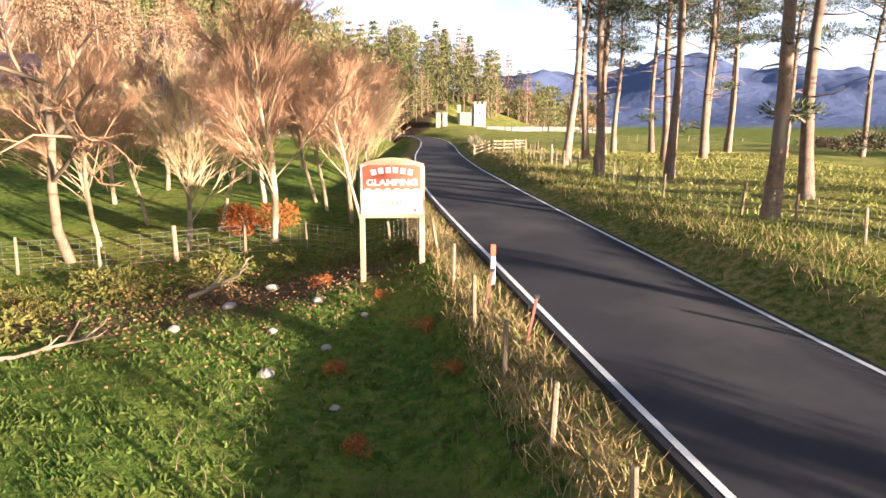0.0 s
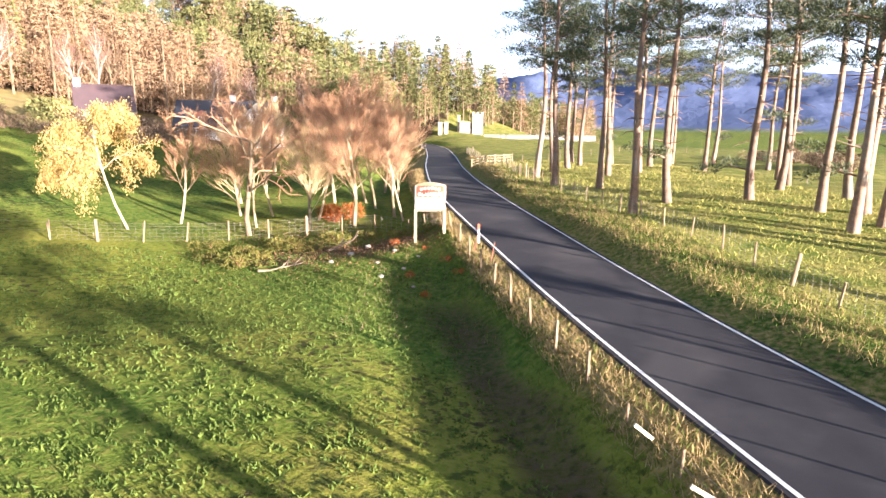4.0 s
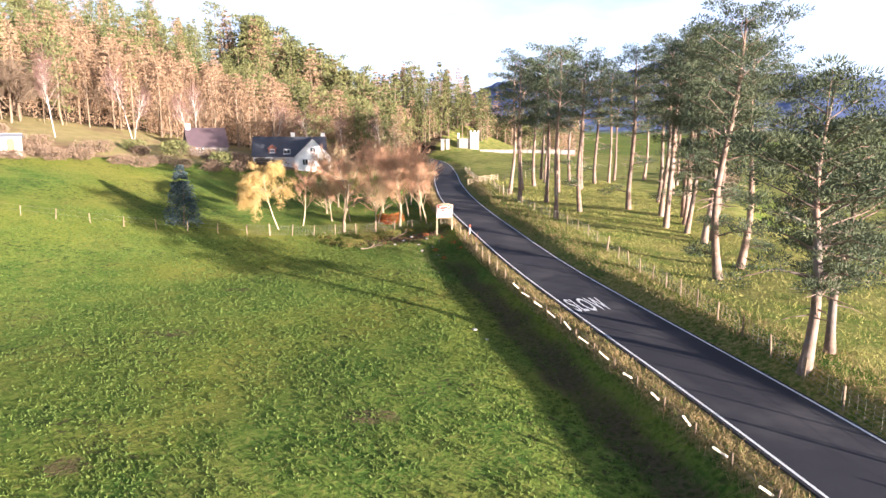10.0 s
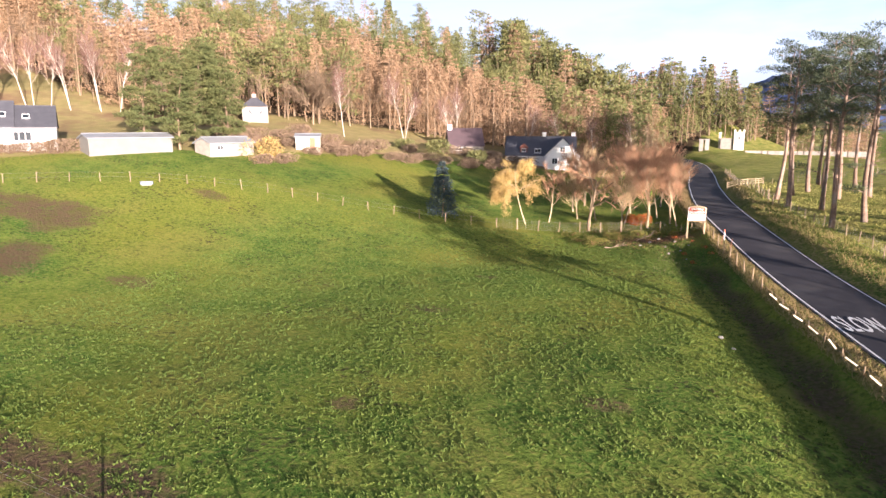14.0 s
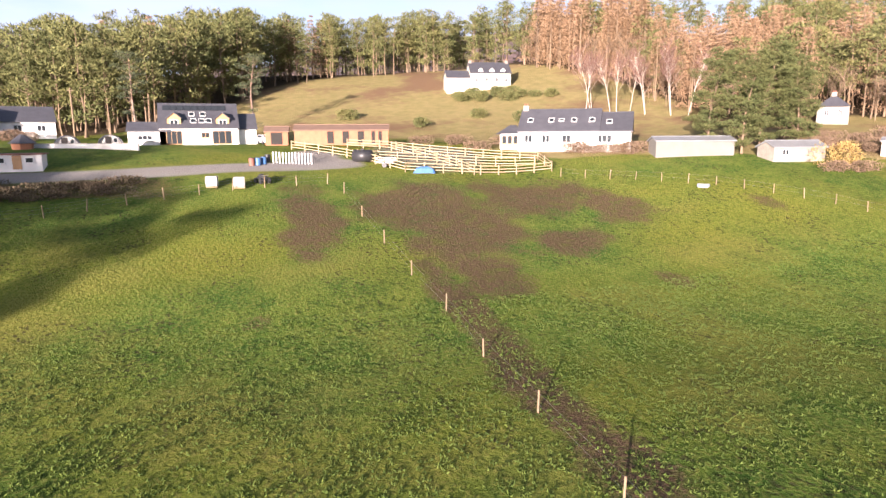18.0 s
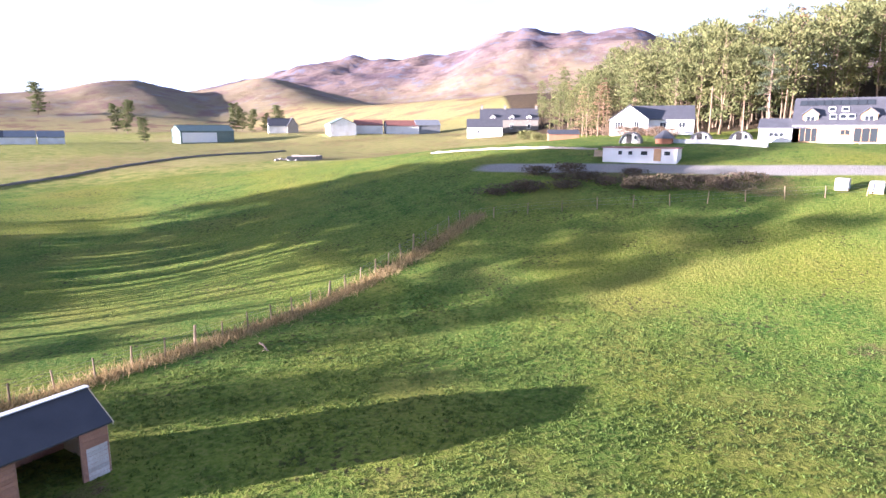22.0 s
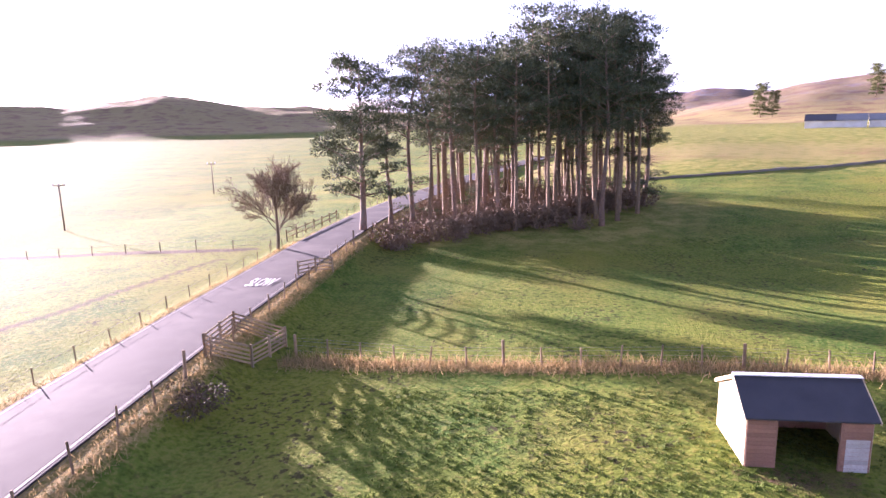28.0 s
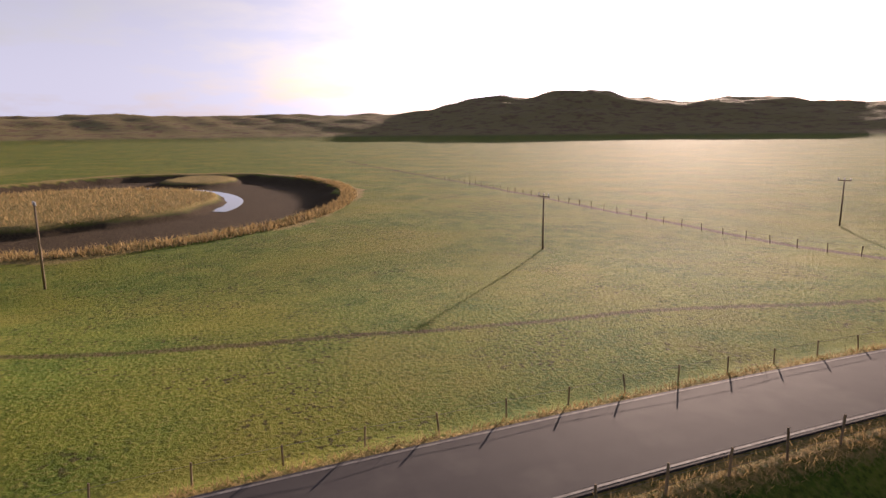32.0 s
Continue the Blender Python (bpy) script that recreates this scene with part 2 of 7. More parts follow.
def gz(x, y):
    return float(ground_z(x, y))


rings = [0.0]
while rings[-1] < 4200:
    r = rings[-1]
    rings.append(r + max(0.55, (r - 40) * 0.022))
rings = np.array(rings[1:])
SEG = 600
th = np.linspace(0, 2 * math.pi, SEG, endpoint=False)
CX, CY = 2.0, -32.0
gx, gy = CX + np.outer(rings, np.cos(th)), CY + np.outer(rings, np.sin(th))
gv = np.stack([gx, gy, ground_z(gx, gy)], -1).reshape(-1, 3)
i, j = np.meshgrid(np.arange(len(rings) - 1), np.arange(SEG), indexing="ij")
a0, a1, b0, b1 = i * SEG + j, i * SEG + (j + 1) % SEG, (i + 1) * SEG + j, (i + 1) * SEG + (j + 1) % SEG
faces = np.stack([a0, b0, b1, a1], -1).reshape(-1, 4)


def mesh_np(name, verts, faces, mat, smooth_shade=True, idx=None):
    """A mesh from numpy vertices and faces of one size."""
    me = bpy.data.meshes.new(name)
    k = faces.shape[1]
    me.vertices.add(len(verts))
    me.vertices.foreach_set("co", np.ascontiguousarray(verts, np.float32).ravel())
    me.loops.add(faces.size)
    me.loops.foreach_set("vertex_index", np.ascontiguousarray(faces, np.int32).ravel())
    me.polygons.add(len(faces))
    me.polygons.foreach_set("loop_start", np.arange(0, faces.size, k, dtype=np.int32))
    for m in (mat if isinstance(mat, (list, tuple)) else [mat]):
        me.materials.append(m)
    if idx is not None:
        me.polygons.foreach_set("material_index", np.ascontiguousarray(idx, np.int32))
    me.polygons.foreach_set("use_smooth", np.full(len(faces), smooth_shade))
    me.update(calc_edges=True)
    return me


def wood_edge(az):
    """How far from the field's middle the wood begins, by direction to the left of +Y."""
    return curve(((-12, 290), (-6, 264), (-1.5, 240), (3, 180), (12, 146), (22, 134), (35, 128), (48, 134), (57, 172), (64, 196), (74, 200), (84, 186), (90, 158), (98, 148), (104, 156), (109, 172), (114, 195)), az)


TRACK = ((-104, -79, -63, -50, -38, -10), (25.5, 31.5, 33.5, 35.7, 36.6, 37))


def zones(x, y):
    """What covers the ground: dry verge, mud, tan hill grass, painted blue haze / gravel, bank soil, wood floor, moor
    and heather. Each 0 to 1.
    """
    side = x - road_x(y)
    al, ar = -side - HALF, side - HALF
    on = (y < 130) & (y > -170)
    verge = np.where(on, np.maximum(smooth(1 - (al - 0.9) / 1.4) * (al > -.6), (1 - 0.5 * smooth((y + 44) / 10)) * smooth(1 - (ar - 0.3 - 1.3 * smooth((y + 44) / 10)) / (0.7 + 1.9 * smooth((y + 44) / 10))) * (ar > -.6)), 0)
    line_s = np.exp(-(((y + 81.0 + 0.02 * x) / 0.8) ** 2)) * (x < 11) * (x > -57)
    verge = np.maximum(verge, line_s)
    wob = 1.3 * wave(x, y, 2.2, 5.0) + 0.7 * wave(x, y, 0.9, 2.0)

    def spot(cx, cy, rx_, ry_, rot=0.0):
        c, s_ = math.cos(rot), math.sin(rot)
        u, v = (x - cx) * c + (y - cy) * s_, -(x - cx) * s_ + (y - cy) * c
        return smooth(1.5 - np.hypot(u / rx_, v / ry_) + 0.25 * wob)

    mud = np.zeros_like(x)
    for q in ((-61, -41, 8.5, 3.0), (-53.5, -43, 5, 2.2), (-61, -29.5, 9, 8), (-62, -18, 6.5, 8), (-54, -27, 8, 4.5), (-47, -31.5, 7, 2.8), (-57, -11, 5.5, 3.6), (-50, -20, 3.5, 4), (-32, -35.7, 28, 1.7, -0.093), (-46, -31, 8, 3), (-40, -48, 1.3, 1.1), (-17.2, -13, 1.6, 1.0),
              (-15, -28, 0.9, 0.8), (-17, -3, 1.0, 0.7), (-40, -17, 2.2, 1.2), (-50, 3, 2.5, 1), (-27, -10, 1.4, .7), (-4.5, -24, 1.2, .7), (-7, -33, 1, .6), (-11.4, -70.9, 2.2, 1.0),
              (-4.5, 17, 5, 1.6), (-8.6, 15.2, 3.6, 2.0)):
        mud = np.maximum(mud, spot(*q) * (0.55 if q[2] < 3 else 0.68))
    d = -0.87 * x + 0.5 * y
    tan_hill = smooth((d - 84) / 14) * smooth((y + 74 + 5 * wave(x, y, 8.0, 1.0)) / 26) * (x < -40)
    # rough ground behind the gardens
    gx_ = np.interp(y, (-20, 0, 7, 13, 20, 31, 44, 55, 75, 120), (-80, -68, -65, -61.5, -58, -52.5, -44.5, -35, -16, -14)) - 1.5 + 1.2 * wave(x, y, 3.0, 4.0)
    tan_hill = np.maximum(tan_hill, smooth((gx_ - x) / 3.0) * smooth((y + 18) / 14) * (y < 170))
    tan_hill = np.maximum(tan_hill, (0.55 + 0.35 * wave(x, y, 22.0, 5.0) + 0.4 * smooth((np.hypot(x, y) - 330) / 80)) * smooth((np.hypot(x + 2, y + 50) - 200) / 60) * (x < -20) * (1 - 0.6 * smooth((np.degrees(np.arctan2(-(x + 2), y + 50)) - 140) / 12) * smooth((460 - np.hypot(x, y)) / 60)))
    yard = smooth(1.4 - np.abs((x + 76.9 + 0.088 * (y + 51) + 0.5 * wave(x, y, 6.0)) / 2.3)) * smooth((y + 92) / 6) * smooth((-30 - y) / 4) + smooth(1.3 - np.hypot((x + 83) / 6, (y + 37) / 4))
    yard = np.maximum(yard, smooth(1.4 - np.hypot((x + 83) / 12, (y + 22) / 9)) * 0.6)
    bend, isle, isle_b = river(x, y)
    dry = np.maximum(np.maximum(smooth((1.04 - isle) / 0.1), smooth((1 - isle_b) / 0.2)) * (bend < 1), smooth(1.6 - np.abs(bend - 1.035) / 0.035)) * (x > 60)
    bank = smooth((1.0 - bend) / 0.04) * (1 - dry) * (x > 60)
    # dark earth in the roadside ditch, with the ditch's shade darkened into the colour
    bank = np.maximum(bank, 0.62 * smooth(1.4 - np.abs(al - 3.4 - 0.4 * wave(x, y, 1.9, 6.0)) / 1.3) * smooth((12 - y) / 6) * smooth((y + 72) / 8) * (side < 0))
    # a field ditch and a worn track on the plain
    dx_ = np.abs(x - np.interp(y, TRACK[0], TRACK[1]) + 0.6 * wave(x, y, 5.0, 1.0))
    bank = np.maximum(bank, 0.62 * smooth(1.4 - dx_ / 0.7) * (y < 5) * (y > -104) * (x > 20))
    dy_ = np.abs(y + 112 + 0.8 * wave(x, y, 9.0) - 4 * smooth((60 - x) / 35))
    bank = np.maximum(bank, 0.8 * smooth(1.5 - dy_ / 0.9) * (x > 24) * (x < 330))
    wood = np.where(ar > 2.0, smooth((y + 44) / 14) * smooth((ar - 2.0) / 3) * smooth((34 + 20 * smooth((y - 15) / 45) - side) / 8), 0)
    wood = np.maximum(wood, smooth(1.4 - np.hypot((x + 2) / 24, (y + 134) / 24)))
    r = np.hypot(x + 2, y + 50)
    az = np.degrees(np.arctan2(-(x + 2), y + 50))
    bank = np.maximum(bank, 0.9 * smooth((r - wood_edge(az) + 3 * wave(x, y, 5.0, 3.0)) / 9) * (az > -12) * (az < 116) * smooth((430 - r) / 60))
    # far pasture paled towards yellow, sunlight and haze put into its colour
    wood = np.maximum(wood, 0.9 * smooth((r - 104 + 6 * wave(x, y, 12.0, 1.0)) / 26) * smooth((az - 104) / 10) * (az < 190))
    tan_hill = np.maximum(tan_hill, 0.52 * smooth((r - 112 + 8 * wave(x, y, 14.0, 2.0)) / 30) * smooth((az - 106) / 10) * (az < 190) * (1 - 0.6 * smooth((r - 150) / 30) * smooth((az - 140) / 12)))
    wood = np.maximum(wood, 0.75 * smooth((x - 42) / 20) * smooth((y - 12) / 30) * smooth((420 - r) / 100))
    scrub = smooth((x + 75) / 2) * smooth((-66.5 + 0.14 * (y + 62) - x) / 2.5) * smooth((y + 86) / 5) * smooth((-50 - y) / 6)
    verge, bank = np.maximum(verge, 0.5 * scrub), np.maximum(bank, 0.48 * scrub)
    moor = smooth((far_z(x, y) - 1.5 + 1.2 * wave(x, y, 40.0, 2.0)) / 14) * smooth((r - 300) / 150) * np.where(az > 90, 0.3 + 0.3 * smooth((r - 560) / 250) + 0.4 * smooth((r - 1080) / 220), 1.0)
    # hills on the sun side paled with tan, standing in for bright haze
    back = (az < -62) * (az > -179) * smooth((r - 600) / 200) * smooth((far_z(x, y) - 1.5) / 10)
    tan_hill, moor = np.maximum(tan_hill, back), moor * (1 - 0.88 * back)
    # the fourth channel marks the northern hills that get painted blue distance haze
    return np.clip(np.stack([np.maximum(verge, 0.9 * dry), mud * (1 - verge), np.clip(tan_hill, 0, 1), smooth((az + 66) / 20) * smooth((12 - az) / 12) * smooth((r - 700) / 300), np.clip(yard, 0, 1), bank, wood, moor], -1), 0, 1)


def ground_material():
    m = material("ground", (0.1, 0.13, 0.03), 0.95)
    n, l = m.node_tree.nodes, m.node_tree.links
    b = n["Principled BSDF"]
    b.inputs["Specular IOR Level"].default_value = 0.05
    co = n.new("ShaderNodeNewGeometry")

    def tex(scale, detail=5, rough=0.55):
        t = n.new("ShaderNodeTexNoise")
        t.inputs["Scale"].default_value, t.inputs["Detail"].default_value, t.inputs["Roughness"].default_value = scale, detail, rough
        l.new(co.outputs["Position"], t.inputs["Vector"])
        return t.outputs["Fac"]

    def rng(v, lo, hi):
        r = n.new("ShaderNodeMapRange")
        r.inputs["From Min"].default_value, r.inputs["From Max"].default_value = lo, hi
        l.new(v, r.inputs["Value"])
        return r.outputs[0]

    def mix(fac, a_, b_):
        c = n.new("ShaderNodeMix")
        c.data_type = "RGBA"
        l.new(fac, c.inputs["Factor"])
        for k, v in (("A", a_), ("B", b_)):
            if isinstance(v, tuple):
                c.inputs[k].default_value = (*v, 1)
            else:
                l.new(v, c.inputs[k])
        return c.outputs["Result"]

    def op(kind, a_, b_):
        c = n.new("ShaderNodeMath")
        c.operation = kind
        for k, v in ((0, a_), (1, b_)):
            if isinstance(v, (int, float)):
                c.inputs[k].default_value = v
            else:
                l.new(v, c.inputs[k])
        return c.outputs[0]

    n1, n2, n3, n4 = tex(0.05, 3), tex(0.45, 6, 0.65), tex(4.2, 6, 0.62), tex(16, 4)
    col = mix(rng(n2, 0.38, 0.62), (0.062, 0.122, 0.018), (0.135, 0.185, 0.028))
    col = mix(rng(n1, 0.45, 0.65), col, (0.165, 0.185, 0.024))
    col = mix(op("MULTIPLY", rng(n3, 0.5, 0.62), 0.5), col, (0.235, 0.215, 0.055))
    col = mix(op("MULTIPLY", rng(n3, 0.47, 0.36), 0.55), col, (0.03, 0.052, 0.012))
    dk = tex(2.3, 4, 0.6)
    col = mix(op("MULTIPLY", rng(tex(0.11, 5, 0.65), 0.50, 0.62), 0.34), col, (0.23, 0.20, 0.045))
    rank = op("ADD", 0.12, op("MULTIPLY", rng(tex(0.07, 4, 0.6), 0.45, 0.60), 0.66))
    col = mix(op("MULTIPLY", rng(dk, 0.54, 0.62), rank), col, (0.032, 0.052, 0.013))
    poach = op("MULTIPLY", rng(tex(0.16, 4, 0.6), 0.50, 0.60), rng(tex(3.1, 3, 0.5), 0.57, 0.62))     # hoof-poached spots in patches
    col = mix(op("MULTIPLY", poach, 0.8), col, (0.045, 0.036, 0.02))
    z1, z2 = n.new("ShaderNodeAttribute"), n.new("ShaderNodeAttribute")
    z1.attribute_name, z2.attribute_name = "zone_a", "zone_b"
    s1, s2 = n.new("ShaderNodeSeparateColor"), n.new("ShaderNodeSeparateColor")
    l.new(z1.outputs["Color"], s1.inputs[0])
    l.new(z2.outputs["Color"], s2.inputs[0])
    verge, mud, tan = s1.outputs
    yard, bank, wood = s2.outputs
    moor = z2.outputs["Alpha"]

    def patchy(zone, amount=0.7):
        return rng(op("ADD", zone, op("MULTIPLY", op("SUBTRACT", op("ADD", op("MULTIPLY", n3, 0.55), op("MULTIPLY", n2, 0.45)), 0.5), amount * 1.6)), 0.28, 0.72)

    woodc = mix(rng(n2, 0.36, 0.6), (0.125, 0.165, 0.028), (0.28, 0.255, 0.072))
    woodc = mix(rng(n3, 0.5, 0.7), woodc, (0.10, 0.105, 0.03))
    col = mix(patchy(wood), col, woodc)
    col = mix(op("MULTIPLY", patchy(tan), 0.95), col, mix(rng(tex(0.045, 6, 0.65), 0.50, 0.60), mix(rng(n2, 0.35, 0.65), (0.31, 0.245, 0.11), (0.23, 0.20, 0.08)), (0.20, 0.125, 0.075)))
    moorc = mix(rng(tex(0.012, 6, 0.65), 0.42, 0.58), (0.135, 0.098, 0.105), (0.19, 0.14, 0.12))
    moorc = mix(rng(tex(0.03, 6, 0.7), 0.53, 0.60), moorc, (0.145, 0.14, 0.175))
    moorc = mix(op("MULTIPLY", rng(tex(0.018, 7, 0.7), 0.50, 0.60), 0.8), moorc, (0.08, 0.055, 0.055))
    # blue haze of the northern hills mixed into the moor colour
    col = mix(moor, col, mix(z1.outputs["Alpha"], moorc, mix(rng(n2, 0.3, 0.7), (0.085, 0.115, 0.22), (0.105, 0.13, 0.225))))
    col = mix(patchy(verge, 1.2), col, mix(rng(n3, 0.35, 0.6), (0.11, 0.12, 0.03), (0.34, 0.25, 0.10)))
    col = mix(patchy(bank), col, mix(rng(n3, 0.4, 0.6), (0.035, 0.026, 0.017), (0.095, 0.07, 0.04)))
    col = mix(patchy(yard, 0.3), col, mix(rng(n4, 0.4, 0.6), (0.22, 0.20, 0.18), (0.31, 0.29, 0.26)))
    mudc = mix(rng(n4, 0.4, 0.62), (0.075, 0.047, 0.029), (0.15, 0.10, 0.062))
    mudc = mix(rng(n2, 0.52, 0.7), mudc, (0.10, 0.11, 0.025))
    col = mix(patchy(mud, 1.5), col, mudc)
    l.new(col, b.inputs["Base Color"])
    h = op("ADD", op("MULTIPLY", n3, 0.28), op("ADD", op("MULTIPLY", n4, 0.05), op("MULTIPLY", n2, 0.18)))
    h = op("ADD", h, op("MULTIPLY", moor, op("ADD", op("MULTIPLY", tex(0.02, 8, 0.65), 3.5), op("MULTIPLY", tex(0.006, 6, 0.6), 18.0))))
    bp = n.new("ShaderNodeBump")
    bp.inputs["Strength"].default_value, bp.inputs["Distance"].default_value = 0.75, 1.0
    l.new(h, bp.inputs["Height"])
    l.new(bp.outputs[0], b.inputs["Normal"])
    return m


grass = ground_material()
asphalt = noisy("asphalt", (0.040, 0.037, 0.043), (0.028, 0.027, 0.032), 0.7, 0.86, 0.4, 60.0, dist=0.012, c3=(0.06, 0.056, 0.057), scale3=0.25)
asphalt.node_tree.nodes["Principled BSDF"].inputs["Specular IOR Level"].default_value = 0.22
line_white = noisy("line_paint", (0.75, 0.75, 0.72), (0.6, 0.6, 0.58), 3, 0.6, 0.1, 40)
ground_me = mesh_np("ground", gv, faces, grass)
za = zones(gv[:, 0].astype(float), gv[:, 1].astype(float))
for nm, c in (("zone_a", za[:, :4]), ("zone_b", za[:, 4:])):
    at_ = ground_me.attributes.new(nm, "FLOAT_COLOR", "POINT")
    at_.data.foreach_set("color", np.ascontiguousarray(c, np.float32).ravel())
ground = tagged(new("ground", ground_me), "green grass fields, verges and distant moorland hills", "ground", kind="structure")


def strip(ys, offs, dz):
    """Verts and faces of a ribbon that follows the road at the given offsets from its middle."""
    ys = np.asarray(ys, float)
    x, z = road_x(ys), road_z(ys)
    d = np.gradient(x, ys)
    nx, ny = 1 / np.hypot(1, d), -d / np.hypot(1, d)
    v = np.stack([np.stack([x + o * nx, ys + o * ny, z + h], -1) for o, h in zip(offs, dz)], 1).reshape(-1, 3)
    k = len(offs)
    i, j = np.meshgrid(np.arange(len(ys) - 1), np.arange(k - 1), indexing="ij")
    f = np.stack([i * k + j, i * k + j + 1, (i + 1) * k + j + 1, (i + 1) * k + j], -1).reshape(-1, 4)
    return v, f


ys = np.arange(-255, 295, 1.0)
v, f = strip(ys, (-HALF - .12, -HALF - .1, -1.2, 0, 1.2, HALF + .1, HALF + .12), (-.2, 0, .016, .022, .016, 0, -.2))
road = tagged(new("road", mesh_np("road", v, f, asphalt, False)), "narrow dark asphalt country road with white edge lines", "road", kind="structure")
# southern line greyed in its paint to copy how backlight dulls it
line_backlit = noisy("line_backlit", (0.30, 0.29, 0.27), (0.06, 0.055, 0.055), 2.5, 0.8, 0.1, 30, mid=0.47)
for o in (-HALF + 0.1, HALF - 0.1):
    for stretch, mat in ((ys[ys > -47], line_white), (ys[ys < -45], line_backlit)):
        v, f = strip(stretch, (o - .06, o + .06), (.008, .008))
        tagged(new("edge_line", mesh_np("edge_line", v, f, mat)), "white painted edge line, greyed in the backlit south", "road marking", kind="structure")


# ---- builders ----
def part(name, bm, mat, parent, label="", smooth_shade=False):
    """Links a bmesh (or a mesh) as one mesh object under a thing or a part."""
    if isinstance(bm, bpy.types.Mesh):
        me = bm
    else:
        me = bpy.data.meshes.new(name)
        bm.to_mesh(me)
        bm.free()
        if smooth_shade:
            me.polygons.foreach_set("use_smooth", [True] * len(me.polygons))
    if mat and not me.materials:
        me.materials.append(mat)
    o = new(name, me)
    o.parent = parent
    if label:
        tagged(o, label)
    return o


def thing(name, label, category, x, y, rz=0.0, z=None, group="", sink=0.0):
    o = new(name)
    o.matrix_world = pose(x, y, (gz(x, y) if z is None else z) - sink, 0, 0, rz)
    o.empty_display_size = 0.3
    return tagged(o, label, category, group)


def box(bm, cx, cy, cz, sx, sy, sz, m=None):
    """A box of the given size about a centre, turned by m."""
    t = Matrix.Translation((cx, cy, cz)) @ (m or Matrix()) @ Matrix.Diagonal((sx, sy, sz, 1))
    bmesh.ops.create_cube(bm, size=1, matrix=t)
    return bm


def prism(bm, profile, y0, y1):
    """A solid with the given outline in x and z, from y0 to y1."""
    lo = [bm.verts.new((x, y0, z)) for x, z in profile]
    hi = [bm.verts.new((x, y1, z)) for x, z in profile]
    k = len(profile)
    bm.faces.new(lo)
    bm.faces.new(hi[::-1])
    for i in range(k):
        bm.faces.new((lo[i], hi[i], hi[(i + 1) % k], lo[(i + 1) % k]))
    bmesh.ops.recalc_face_normals(bm, faces=bm.faces)
    return bm


class Tris:
    """Collects triangles for a mesh with up to a few materials."""

    def __init__(self):
        self.v, self.f, self.m, self.n = [], [], [], 0

    def add(self, v, f, mat=0):
        v, f = np.asarray(v, float), np.asarray(f, int)
        self.v.append(v)
        self.f.append(f + self.n)
        self.m.append(np.full(len(f), mat))
        self.n += len(v)

    def tube(self, pts, radii, sides=5, mat=0):
        pts = np.asarray(pts, float)
        d = np.gradient(pts, axis=0)
        d /= np.linalg.norm(d, axis=1)[:, None] + 1e-9
        u = np.cross(d, (0.31, 0.17, 0.93) if abs(d[0][2]) < 0.8 else (0.9, 0.3, 0.1))
        u /= np.linalg.norm(u, axis=1)[:, None] + 1e-9
        w = np.cross(d, u)
        a = np.linspace(0, 2 * math.pi, sides, endpoint=False)
        ring = u[:, None] * np.cos(a)[None, :, None] + w[:, None] * np.sin(a)[None, :, None]
        v = (pts[:, None] + ring * np.asarray(radii)[:, None, None]).reshape(-1, 3)
        i, j = np.meshgrid(np.arange(len(pts) - 1), np.arange(sides), indexing="ij")
        p, q = i * sides + j, i * sides + (j + 1) % sides
        f = np.concatenate([np.stack([p, q, q + sides], -1).reshape(-1, 3), np.stack([p, q + sides, p + sides], -1).reshape(-1, 3)])
        self.add(v, f, mat)

    def cards(self, centres, dirs, length, width, rs, mat=0):
        """Slim leaf triangles at the centres, along dirs."""
        n = len(centres)
        d = dirs / (np.linalg.norm(dirs, axis=1)[:, None] + 1e-9)
        s = np.cross(d, rs.normal(size=(n, 3)))
        s /= np.linalg.norm(s, axis=1)[:, None] + 1e-9
        L, W = (np.asarray(k)[..., None] if np.ndim(k) else k for k in (length, width))
        v = np.stack([centres - s * W / 2, centres + s * W / 2, centres + d * L], 1).reshape(-1, 3)
        self.add(v, np.arange(3 * n).reshape(-1, 3), mat)

    def arrays(self):
        return np.concatenate(self.v), np.concatenate(self.f), np.concatenate(self.m)

    def mesh(self, name, mats, smooth_shade=True):
        v, f, m = self.arrays()
        return mesh_np(name, v, f, mats, smooth_shade, m)


# ---- more materials ----
bark_pine = noisy("bark_pine", (0.30, 0.195, 0.13), (0.12, 0.082, 0.06), 3.0, 0.9, 0.7, 22, spread=0.2, c3=(0.21, 0.17, 0.135), scale3=0.8, dist=0.05)
bark_pale = noisy("bark_pale", (0.40, 0.31, 0.19), (0.24, 0.18, 0.10), 4.0, 0.9, 0.5, 30, spread=0.2)
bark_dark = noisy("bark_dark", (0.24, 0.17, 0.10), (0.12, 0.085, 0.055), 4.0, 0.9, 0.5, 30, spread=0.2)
twig_red = noisy("twig_red", (0.44, 0.24, 0.13), (0.33, 0.19, 0.105), 2.0, 0.85, 0, 20, spread=0.25)
twig_tan = noisy("twig_tan", (0.52, 0.38, 0.20), (0.40, 0.28, 0.15), 2.0, 0.85, 0, 20, spread=0.25)
needle_pine = noisy("needle_pine", (0.055, 0.078, 0.05), (0.12, 0.13, 0.062), 0.6, 0.75, 0, 6, spread=0.35, trans=0.12)
needle_forest = noisy("needle_forest", (0.10, 0.12, 0.047), (0.19, 0.18, 0.065), 0.12, 0.8, 0, 2, spread=0.35, trans=0.2)
needle_larch = noisy("needle_larch", (0.36, 0.245, 0.15), (0.28, 0.185, 0.105), 0.1, 0.8, 0, 2, spread=0.3, trans=0.25)
